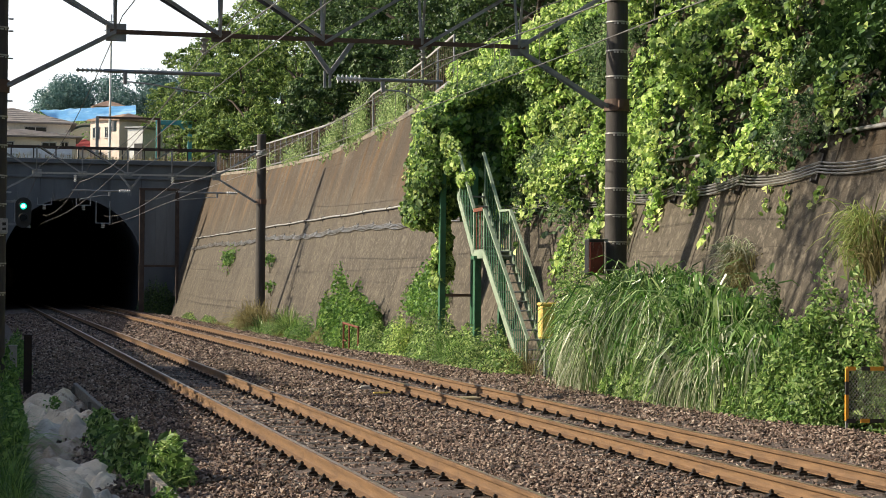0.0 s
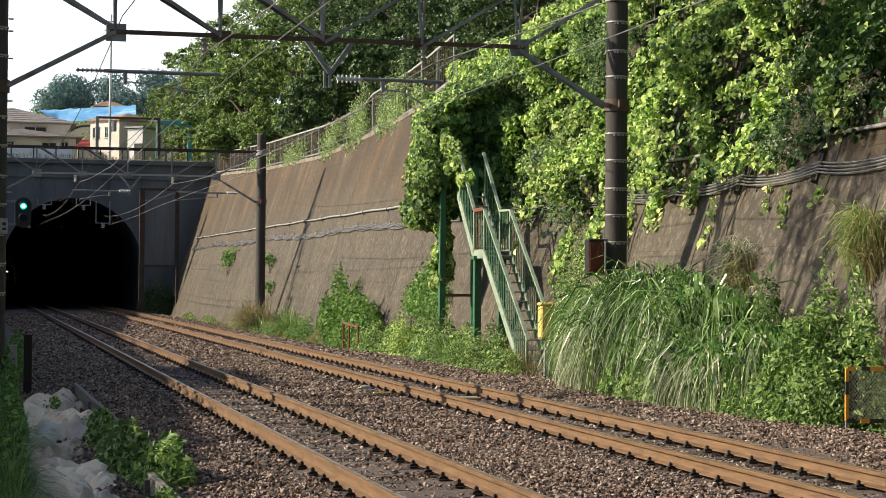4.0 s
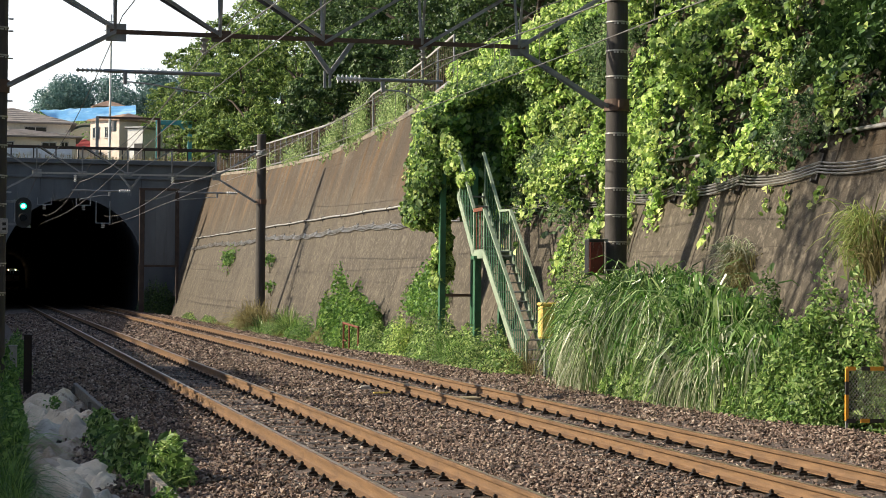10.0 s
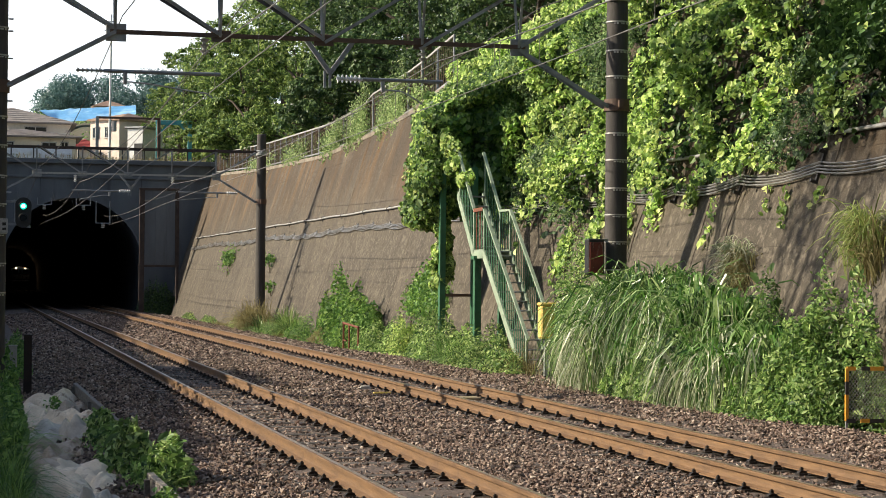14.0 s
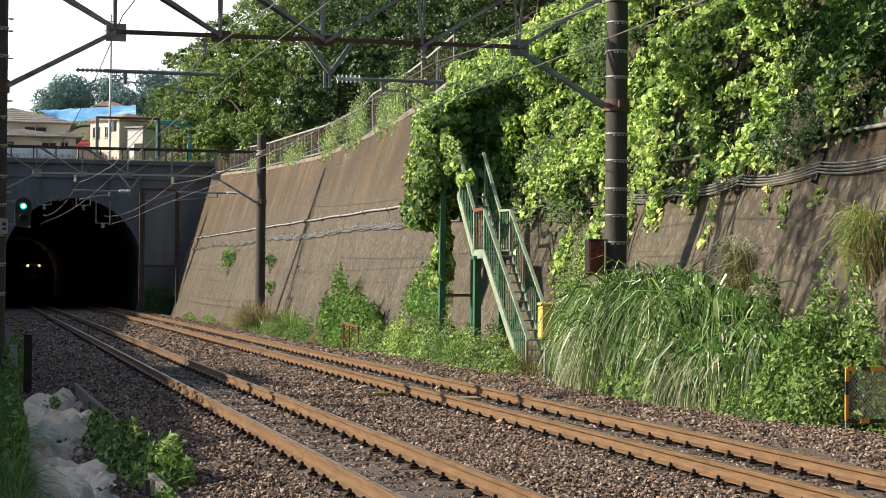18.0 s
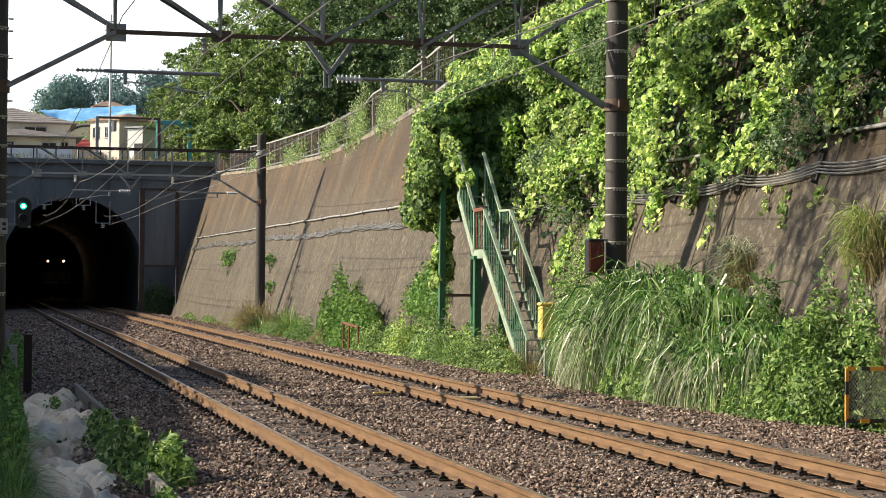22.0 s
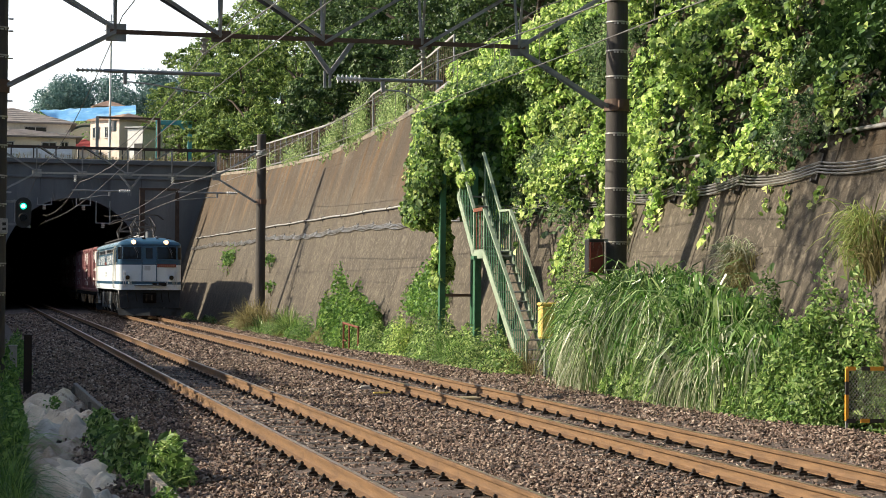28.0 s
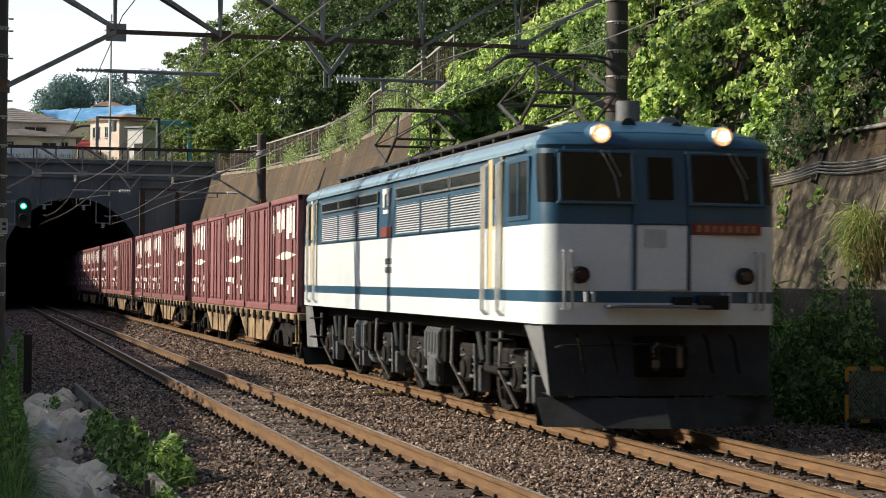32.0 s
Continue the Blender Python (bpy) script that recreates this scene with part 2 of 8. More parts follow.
def foliage(name, dark, mid, light, through_light=0.35, rough=0.45):
    """Leaves: each one its own green, some light passing through."""
    m, t, bs = nodes_of(name)
    ge = put(t, "ShaderNodeNewGeometry")
    rp = put(t, "ShaderNodeValToRGB")
    e = rp.color_ramp.elements
    e[0].color, e[1].color = (*dark, 1), (*light, 1)
    mid_e = e.new(0.55)
    mid_e.color = (*mid, 1)
    t.links.new(ge.outputs["Random Per Island"], rp.inputs["Fac"])
    tc = put(t, "ShaderNodeTexCoord")
    n1 = put(t, "ShaderNodeTexNoise", Scale=0.6, Detail=4.0)
    t.links.new(tc.outputs["Object"], n1.inputs["Vector"])
    mr = put(t, "ShaderNodeMapRange")
    mr.inputs["From Min"].default_value, mr.inputs["From Max"].default_value = 0.3, 0.7
    mr.inputs["To Min"].default_value, mr.inputs["To Max"].default_value = 0.7, 1.3
    t.links.new(n1.outputs["Fac"], mr.inputs["Value"])
    hs = put(t, "ShaderNodeHueSaturation")
    t.links.new(mr.outputs[0], hs.inputs["Value"])
    t.links.new(rp.outputs["Color"], hs.inputs["Color"])
    t.links.new(hs.outputs[0], bs.inputs["Base Color"])
    bs.inputs["Roughness"].default_value = rough
    bs.inputs["Specular IOR Level"].default_value = 0.28
    tr = put(t, "ShaderNodeBsdfTranslucent")
    h2 = put(t, "ShaderNodeHueSaturation")
    h2.inputs["Hue"].default_value, h2.inputs["Saturation"].default_value, h2.inputs["Value"].default_value = 0.488, 1.0, 1.6
    t.links.new(hs.outputs[0], h2.inputs["Color"])
    t.links.new(h2.outputs[0], tr.inputs["Color"])
    mx = put(t, "ShaderNodeMixShader", Fac=through_light)
    t.links.new(bs.outputs[0], mx.inputs[1])
    t.links.new(tr.outputs[0], mx.inputs[2])
    t.links.new(mx.outputs[0], t.nodes["Material Output"].inputs["Surface"])
    return m


def glow(name, colour, strength):
    m, t, bs = nodes_of(name)
    bs.inputs["Base Color"].default_value = (*colour, 1)
    bs.inputs["Emission Color"].default_value = (*colour, 1)
    bs.inputs["Emission Strength"].default_value = strength
    return m


def glass(name, tint=(0.02, 0.025, 0.03), spec=0.6):
    m, t, bs = nodes_of(name)
    bs.inputs["Base Color"].default_value = (*tint, 1)
    bs.inputs["Roughness"].default_value = 0.06
    bs.inputs["Specular IOR Level"].default_value = spec
    n1 = put(t, "ShaderNodeTexNoise", Scale=2.0)
    bp = put(t, "ShaderNodeBump", Strength=0.03, Distance=0.02)
    t.links.new(n1.outputs["Fac"], bp.inputs["Height"])
    t.links.new(bp.outputs[0], bs.inputs["Normal"])
    return m


M_BALLAST = mat("ballast_stone", (.10, .076, .06), (.31, .25, .20), 9, .92, bump=.4, fine=70, island=.5)


def stone_tones(m):
    """Every stone its own tone, from soot-brown over rust to pale grey."""
    t = m.node_tree
    hs = next(n for n in t.nodes if n.type == "HUE_SAT")
    ge, rp = put(t, "ShaderNodeNewGeometry"), put(t, "ShaderNodeValToRGB")
    e = rp.color_ramp.elements
    e[0].color, e[1].color = (.022, .017, .014, 1), (.52, .43, .35, 1)
    for at, c in ((.25, (.10, .074, .058)), (.5, (.20, .136, .104)), (.72, (.262, .188, .146)), (.9, (.36, .28, .22))):
        e.new(at).color = (*c, 1)
    t.links.new(ge.outputs["Random Per Island"], rp.inputs["Fac"])
    for l in list(hs.inputs["Value"].links):
        t.links.remove(l)
    hs.inputs["Value"].default_value = 1.0
    t.links.new(rp.outputs["Color"], hs.inputs["Color"])


stone_tones(M_BALLAST)
M_BED = mat("ballast_bed", (.05, .037, .03), (.19, .145, .12), 26, .95, bump=1.0, fine=38, dirt=(.07, .05, .04), dirt_scale=.6)
M_SOIL = mat("soil", (.07, .06, .035), (.12, .11, .06), .8, .95, bump=.6, fine=12, dirt=(.05, .07, .02), dirt_scale=.3)
M_RAIL = mat("rusty_rail", (.10, .054, .023), (.202, .114, .05), 7, .7, bump=.4, fine=60, stretch=(1, .25, 3), dirt=(.07, .037, .02), dirt_scale=1.6, dirt_at=.57, dirt_stretch=(1, 1.1, .12))
M_RAILTOP = mat("rail_head", (.34, .24, .16), (.5, .41, .32), 5, .3, metal=.6, bump=.05, fine=40)
M_SLEEPER = mat("dark_sleeper", (.045, .038, .033), (.10, .085, .07), 6, .9, bump=.5, fine=60, stretch=(1, 6, 1), vary=.3)
M_CLIP = mat("oily_clip", (.012, .011, .01), (.045, .035, .028), 10, .6, metal=.4, bump=.3)
M_WALL = mat("stained_concrete", (.042, .0345, .0245), (.092, .0775, .0545), .9, .93, bump=.6, fine=30, stretch=(0, 1, .5), vary=.1)


def weathering(m):
    """Blotches, pits, drip lines, moss under the vines, rust-coloured runs below the coping; hood shade in dark
    patches.
    """
    t = m.node_tree
    bs = t.nodes["Principled BSDF"]
    src = bs.inputs["Base Color"].links[0].from_socket
    tc = put(t, "ShaderNodeTexCoord")
    sp = put(t, "ShaderNodeSeparateXYZ")
    t.links.new(tc.outputs["Object"], sp.inputs[0])

    def ramp(value, lo, hi, top=1.0):
        mr = put(t, "ShaderNodeMapRange")
        mr.inputs["From Min"].default_value, mr.inputs["From Max"].default_value = lo, hi
        mr.inputs["To Max"].default_value = top
        t.links.new(value, mr.inputs["Value"])
        return mr.outputs[0]

    def times(a, b):
        mu = put(t, "ShaderNodeMath")
        mu.operation = "MULTIPLY"
        t.links.new(a, mu.inputs[0])
        t.links.new(b, mu.inputs[1])
        return mu.outputs[0]
    # scale, stretch, from, to, colour, amount, heights between which it sets in, stretch of the line
    for scale, stretch, lo, hi, colour, amount, height, along in (
            (.45, (0, 1, .8), .48, .64, (.128, .108, .078), .5, None, None),
            (2.2, (0, 1, .7), .50, .62, (.046, .036, .025), .6, None, None),
            (.7, (0, 1, .45), .47, .62, (.135, .082, .036), .55, (3.4, 5.6), (50, 56)),
            (1.5, (0, 1, .14), .50, .64, (.042, .033, .023), .42, None, None),
            (3.2, (0, 1, .06), .58, .70, (.034, .027, .019), .2, None, None),
            (8.0, (1, 1, .8), .52, .60, (.20, .172, .128), .5, None, None),
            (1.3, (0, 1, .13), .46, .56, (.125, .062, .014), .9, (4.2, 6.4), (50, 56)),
            # dark patches past the hood: brown stain with the hood's shade put in
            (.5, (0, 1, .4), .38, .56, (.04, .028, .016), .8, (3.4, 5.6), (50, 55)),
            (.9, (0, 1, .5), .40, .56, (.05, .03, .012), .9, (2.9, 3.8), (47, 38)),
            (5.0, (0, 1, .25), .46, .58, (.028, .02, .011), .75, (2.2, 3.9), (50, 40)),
            (13.0, (0, 1, 1), .60, .66, (.02, .016, .012), .7, None, None),
            (34.0, (0, 1, 1), .56, .64, (.04, .032, .024), .5, None, None),
            (50.0, (0, 1, 1), .56, .64, (.19, .163, .126), .45, None, None)):
        mp = put(t, "ShaderNodeMapping")
        mp.inputs["Scale"].default_value = stretch
        t.links.new(tc.outputs["Object"], mp.inputs["Vector"])
        nz = put(t, "ShaderNodeTexNoise", Scale=scale, Detail=5.0, Roughness=.6)
        t.links.new(mp.outputs[0], nz.inputs["Vector"])
        f = ramp(nz.outputs["Fac"], lo, hi, amount)
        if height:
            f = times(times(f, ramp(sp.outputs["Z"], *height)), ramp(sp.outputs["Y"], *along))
        mx = put(t, "ShaderNodeMix")
        mx.data_type = "RGBA"
        t.links.new(f, mx.inputs["Factor"])
        t.links.new(src, mx.inputs["A"])
        mx.inputs["B"].default_value = (*colour, 1)
        src = mx.outputs["Result"]
    # a broad rust-brown run below the coping beside the vines
    nz = put(t, "ShaderNodeTexNoise", Scale=1.6, Detail=5.0, Roughness=.65)
    mp = put(t, "ShaderNodeMapping")
    mp.inputs["Scale"].default_value = (0, 1, .3)
    t.links.new(tc.outputs["Object"], mp.inputs["Vector"])
    t.links.new(mp.outputs[0], nz.inputs["Vector"])
    f = times(times(ramp(nz.outputs["Fac"], .36, .52, .95), ramp(sp.outputs["Z"], 3.9, 5.2)), times(ramp(sp.outputs["Y"], 56.5, 57.5), ramp(sp.outputs["Y"], 61.5, 60.3)))
    mx = put(t, "ShaderNodeMix")
    mx.data_type = "RGBA"
    t.links.new(f, mx.inputs["Factor"])
    t.links.new(src, mx.inputs["A"])
    mx.inputs["B"].default_value = (.10, .048, .016, 1)
    src = mx.outputs["Result"]
    # tie holes and weep spots
    for scale, stretch, size in ((1.15, (0, 1, .75), .045), (2.3, (0, 1, .4), .04)):
        mp = put(t, "ShaderNodeMapping")
        mp.inputs["Scale"].default_value = stretch
        t.links.new(tc.outputs["Object"], mp.inputs["Vector"])
        vo = put(t, "ShaderNodeTexVoronoi", Scale=scale)
        t.links.new(mp.outputs[0], vo.inputs["Vector"])
        mx = put(t, "ShaderNodeMix")
        mx.data_type = "RGBA"
        t.links.new(ramp(vo.outputs["Distance"], size * 1.5, size * .8, .75), mx.inputs["Factor"])
        t.links.new(src, mx.inputs["A"])
        mx.inputs["B"].default_value = (.018, .014, .011, 1)
        src = mx.outputs["Result"]
    t.links.new(src, bs.inputs["Base Color"])


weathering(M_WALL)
M_CONC_DARK = mat("sooty_concrete", (.095, .105, .115), (.155, .168, .178), .6, .92, bump=.4, fine=18, stretch=(1, 1, .3),
                  dirt=(.055, .055, .055), dirt_scale=.35, dirt_at=.52, dirt_stretch=(1.5, 1, .2))
M_LINING = mat("tunnel_lining", (.05, .054, .06), (.09, .096, .104), .5, .95, bump=.4, fine=10)
M_COPING = mat("weathered_coping", (.16, .135, .10), (.30, .26, .205), 2.5, .9, bump=.5, fine=30, dirt=(.09, .075, .055), dirt_scale=1.2, dirt_at=.5)
M_CONC = mat("light_concrete", (.36, .34, .30), (.48, .46, .41), 2, .9, bump=.35, fine=40, dirt=(.22, .2, .16), dirt_scale=1.5)
M_POLE = mat("weathered_pole", (.036, .032, .029), (.078, .071, .064), 3, .85, bump=.3, fine=60, stretch=(3, 3, .3), dirt=(.05, .045, .04), dirt_scale=2)
M_BAND = mat("pole_band", (.32, .31, .29), (.5, .49, .46), 20, .5, metal=.5, bump=.2)
M_STEEL = mat("galvanised_steel", (.20, .21, .215), (.33, .345, .35), 3, .55, metal=.35, bump=.15, fine=80, dirt=(.12, .10, .085), dirt_scale=2, vary=.15)
M_RUSTSTEEL = mat("rusted_steel", (.085, .055, .04), (.16, .10, .07), 3, .8, metal=.2, bump=.3, fine=50, dirt=(.10, .09, .085), dirt_scale=1.5)
M_DARKRUST = mat("dark_rusted_steel", (.04, .03, .026), (.085, .06, .048), 3, .85, metal=.1, bump=.3, fine=50, dirt=(.14, .12, .11), dirt_scale=2, dirt_at=.62, dirt_stretch=(2, 2, .3))
M_DARKSTEEL = mat("dark_steel", (.035, .034, .034), (.08, .075, .07), 5, .6, metal=.3, bump=.2)
M_WIRE = mat("wire", (.16, .15, .14), (.28, .26, .24), 8, .5, metal=.6, bump=0.05)
M_WIRE_DARK = mat("dark_wire", (.04, .04, .04), (.09, .085, .08), 8, .6, metal=.4, bump=0.05)
M_CERAMIC = mat("white_porcelain", (.62, .62, .6), (.75, .75, .73), 6, .25, bump=.03, fine=20)
M_GREEN = mat("green_paint", (.022, .10, .045), (.045, .165, .08), 3, .55, bump=.2, fine=60, dirt=(.16, .19, .12), dirt_scale=3.5, dirt_at=.62)
M_PALEGREEN = mat("pale_green_paint", (.20, .27, .19), (.34, .41, .30), 4, .6, bump=.2, fine=60, dirt=(.22, .10, .045), dirt_scale=3.2, dirt_at=.60)
M_PIPE = mat("grey_pipe", (.24, .24, .235), (.38, .38, .37), 4, .5, bump=.1, fine=50, dirt=(.16, .14, .12), dirt_scale=2)
M_CABLE = mat("cable_sheath", (.13, .125, .12), (.26, .255, .245), 6, .35, bump=.1, fine=50, dirt=(.07, .065, .06), dirt_scale=3, island=.25)
M_YELLOW = mat("yellow_paint", (.66, .47, .10), (.80, .60, .18), 5, .6, bump=.15, fine=60, dirt=(.42, .3, .14), dirt_scale=4, dirt_at=.6)
M_ORANGE = mat("orange_tape", (.75, .33, .03), (.85, .42, .05), 6, .5, bump=.1, fine=50)
M_RUST = mat("red_rust", (.11, .035, .018), (.22, .075, .035), 6, .85, bump=.4, fine=40, dirt=(.34, .27, .2), dirt_scale=6, dirt_at=.6)
M_BAG = mat("woven_bag", (.72, .58, .41), (.92, .80, .62), 3, .8, bump=.5, fine=40, dirt=(.30, .19, .11), dirt_scale=4.5, dirt_at=.55)
M_BAGBLUE = mat("earthy_bag", (.46, .40, .32), (.78, .71, .60), 4, .7, bump=.5, fine=120, dirt=(.28, .22, .16), dirt_scale=2.5)
M_BAGTAN = mat("stained_bag", (.36, .27, .19), (.62, .52, .41), 3, .85, bump=.5, fine=120, dirt=(.2, .13, .08), dirt_scale=2.6, dirt_at=.52)
M_WOOD = mat("grey_wood", (.13, .115, .095), (.25, .23, .2), 4, .9, bump=.5, fine=40, stretch=(8, 1, 8))
M_BARK = mat("bark", (.05, .04, .03), (.12, .095, .07), 5, .95, bump=.8, fine=25, stretch=(3, 3, .6))
M_BLACK = mat("black_enamel", (.008, .008, .008), (.02, .02, .02), 5, .5, bump=.1)
M_GLASS = glass("window_glass")
M_CABGLASS = glass("cab_glass", (.006, .007, .008), .3)

M_VINE = foliage("vine_leaf", (.032, .075, .024), (.255, .405, .094), (.70, .80, .30), .36)
M_PALEVINE = foliage("pale_creeper_leaf", (.10, .17, .06), (.24, .34, .13), (.46, .54, .26), .3)
M_CREEPER = foliage("small_creeper_leaf", (.025, .06, .022), (.13, .23, .08), (.34, .44, .19), .25)
# the vine leaf again, darkened to stand for leaves in shade
M_VINE_SHADE = foliage("shaded_vine_leaf", (.012, .032, .012), (.04, .09, .026), (.10, .18, .05), .12)
# two tones of tree leaf: sun and shade on the hill are put into them
M_TREE = foliage("tree_leaf", (.022, .05, .02), (.055, .105, .034), (.13, .20, .062), .22)
M_TREE_SUNLIT = foliage("sunlit_tree_leaf", (.036, .075, .026), (.12, .20, .05), (.34, .44, .13), .28)
# distance haze is mixed into this pale bluish leaf colour
M_FAR_HAZED = foliage("hazed_far_leaf", (.06, .125, .12), (.10, .18, .165), (.155, .245, .215), .2)
M_WEED = foliage("weed_leaf", (.026, .062, .02), (.155, .275, .068), (.45, .565, .22), .32)
M_GRASS = foliage("grass_blade", (.014, .05, .012), (.105, .235, .045), (.46, .58, .26), .26, .28)
M_PALEGRASS = foliage("pale_grass_blade", (.08, .13, .05), (.30, .34, .20), (.74, .74, .58), .3, .35)
M_WALLGRASS = foliage("yellow_green_grass", (.08, .13, .03), (.20, .27, .07), (.40, .44, .16), .3, .5)
M_DRYGRASS = foliage("dry_grass", (.12, .10, .045), (.22, .20, .08), (.33, .30, .15), .3, .6)
# darker copy of the weed leaf for shaded weeds; dark shrubs use it too
M_DEEP_SHADED_WEED = foliage("deep_and_shaded_weed", (.035, .09, .022), (.10, .21, .045), (.24, .38, .09), .32)

# ================================================================ ground
def bank(y):
    """Crest of the earth bank on the near side of the line, out of view; heights set to keep the low sun off part of
    the tracks and off the ground before the nose.
    """
    return float(np.interp(y, [-60, 3, 8, 12.5, 18, 21.5, 25, 31, 36, 38, 43, 45, 60, 72, 90, 96, 104, 112, 122], [17, 17, 10, 3.0, 3.05, 3.5, 3.75, 4.0, 4.15, 5.3, 5.3, 4.4, 4.7, 5.1, 5.9, 6.3, 6.9, 7.5, 8.3]))


def terrain(x, y):
    if y < -12:                         # unseen hill behind the camera, added to cut skylight on what faces it
        return float(np.interp(-y, [12, 20, 34, 60, 130, 300], [-.55, 13, 27, 36, 40, 30])) + (8 if x > 14 else 0)
    if y <= 122.4:
        if -1.4 <= x <= 11.7:
            return -0.55
        if x < 0:
            return float(np.interp(-x, [1.4, 2.2, 4.5, 9, 60], [-0.55, 0.2, bank(y), bank(y) + .4, bank(y) + 4]))
        return float(np.interp(x, [11.7, 14.9, 17, 40, 90], [-0.55, coping(y) - 0.25, coping(y) + .2, coping(y) + 17, coping(y) + 26]))
    z = float(np.interp(y, [122, 165, 240, 520, 700, 2500], [8.75, 9.2, 20.5, 44.0, 44.0, 20.0]))
    return z + float(np.interp(x, [-400, -30, 12, 17, 40, 90], [8, 0, 0, 0.2, 12, 20])) * float(np.interp(y, [122, 150, 190], [1, .6, 0]))


def make_ground():
    xs = [-2500, -900, -400, -150, -60, -30, -15, -9, -6, -4.5, -3.3, -2.2, -1.4, 1.0, 3.5, 6, 8.5, 10.6, 11.7, 14.9, 17, 20, 25, 32, 40, 55, 90, 150, 400, 900, 2500]
    ys = [-2500, -900, -300, -120, -60, -34, -20, -12.5, -11.5, 0, 3, 8, 12.5, 18, 21.5, 25, 31, 36, 38, 43, 45, 52, 60, 72, 80, 90, 96, 104, 112, 122.4, 123.0, 130, 140, 150, 165, 180, 200, 220, 240, 280, 340, 420, 520, 700, 1200, 2500]
    g = Geo()
    jit = np.random.default_rng(3)
    for y in ys:
        for x in xs:
            z = terrain(x, y)
            if x > 19 or x < -9 or y > 170:
                z += jit.normal(0, .25)
            g.v.append((x, y, z))
    n = len(xs)
    for j in range(len(ys) - 1):
        for i in range(n - 1):
            if ys[j] == 122.4 and -1.5 < xs[i] < 11:      # the tunnel's mouth
                continue
            g.f.append((j * n + i, j * n + i + 1, (j + 1) * n + i + 1, (j + 1) * n + i))
    tagged(part("ground", g, M_SOIL, smooth=60), "bare earth and low weeds on the cutting and the hill", "ground", kind="structure")


make_ground()


def shoulder(x, y):
    """The stones run on level to the weeds beside the near half of the line."""
    return np.interp(x, [9.0, 10.3, 10.9, 11.2], [0, .155, .27, .2]) * np.interp(y, [44, 58], [1, 0])


def make_bed():
    """Stone bed of both tracks, a shallow ridge between shoulders, on into the tunnel."""
    g = Geo()
    prof = [(0.6, -.56), (1.5, -.30), (2.2, -.215), (2.9, -.205), (3.2, -.20), (4.4, -.20), (4.75, -.205), (5.65, -.235), (6.5, -.205), (6.85, -.2), (8.05, -.2), (8.5, -.205),
            (9.4, -.22), (10.3, -.32), (10.8, -.42), (11.2, -.5), (11.3, -.62), (0.5, -.62)]
    ys = list(np.arange(-12, 60, .5)) + list(np.arange(60, 122, 2.0)) + [122, 200, 300, 640]
    r = np.random.default_rng(5)
    n = len(prof) - 2
    for y in ys:
        for x, z in prof[:-2]:
            xx = x if y <= 122 else float(np.clip(x, 2.0, 9.6))
            g.v.append((xx, y, z + float(shoulder(x, y)) + (r.normal(0, .012) if 0.7 < x < 11 else 0)))
    for j in range(len(ys) - 1):
        for i in range(n - 1):
            g.f.append((j * n + i, j * n + i + 1, (j + 1) * n + i + 1, (j + 1) * n + i))
    tagged(part("ballast_bed", g, M_BED, smooth=70), "brownish crushed-stone bed under two railway tracks", "ballast", kind="structure")


make_bed()


def bed_z(x):
    return np.interp(x, [0.6, 1.5, 2.2, 2.9, 4.75, 5.65, 6.5, 8.5, 9.4, 10.3, 11.2], [-.56, -.30, -.215, -.205, -.205, -.235, -.205, -.205, -.22, -.32, -.5])


def make_stones():
    """Loose stones on the bed: near ones dense, far ones sparser and larger."""
    base = np.array([(1, 0, 0), (-1, 0, 0), (0, 1, 0), (0, -1, 0), (0, 0, 1), (0, 0, -1.0)])
    tri = np.array([(0, 2, 4), (2, 1, 4), (1, 3, 4), (3, 0, 4), (2, 0, 5), (1, 2, 5), (3, 1, 5), (0, 3, 5)])
    for y0, y1, per, s0 in ((-12, 14, 45, .05), (14, 22, 900, .0185), (22, 32, 620, .0205), (32, 48, 320, .0225), (48, 70, 125, .031), (70, 108, 46, .038)):
        r = np.random.default_rng(int(abs(y0)))
        x0, x1 = (.75 if y0 < 48 else 1.3), 11.0
        n = int((x1 - x0) * (y1 - y0) * per)
        x, y = r.uniform(x0, x1, n), r.uniform(y0, y1, n)
        keep = (x < 0.50 * y + .5) | (y < 14)
        x, y = x[keep], y[keep]
        off = np.minimum(np.abs(x - TRACK_A), np.abs(x - TRACK_B))
        rail = np.abs(off - GAUGE / 2) < .10
        gap = np.abs((y / SLEEPER_STEP) % 1 - .5) > .31           # bare sleeper tops show through
        keep = ~rail & ~((off < 1.0) & gap & (r.uniform(0, 1, len(x)) < .28))
        x, y, off = x[keep], y[keep], off[keep]
        n = len(x)
        s = s0 * r.lognormal(0, .28, n).clip(.5, 1.6)
        z = bed_z(x) + shoulder(x, y) + r.uniform(-.3, .8, n) * s - np.where(off < .5, .012, 0) + np.clip(r.normal(0, .012, n), -.02, .03)
        sh = base[None] * (r.uniform(.72, 1.4, (n, 1, 3)) * s[:, None, None]) + r.normal(0, .2, (n, 6, 3)) * s[:, None, None]
        q = unit(r.normal(0, 1, (n, 4)))                          # any way up
        w, u = q[:, None, :1], q[:, None, 1:]
        c = 2 * np.cross(np.broadcast_to(u, sh.shape), sh)
        sh = sh + w * c + np.cross(np.broadcast_to(u, sh.shape), c)
        sh[..., 2] *= .8
        vs = (sh + np.stack([x, y, z], 1)[:, None]).reshape(-1, 3)
        fs = (np.arange(n)[:, None, None] * 6 + tri[None]).reshape(-1, 3)
        tagged(new("ballast_stones", mass("ballast_stones", vs, fs, M_BALLAST)), "loose brown and grey crushed stones of the trackbed", "ballast", kind="stuff")


make_stones()

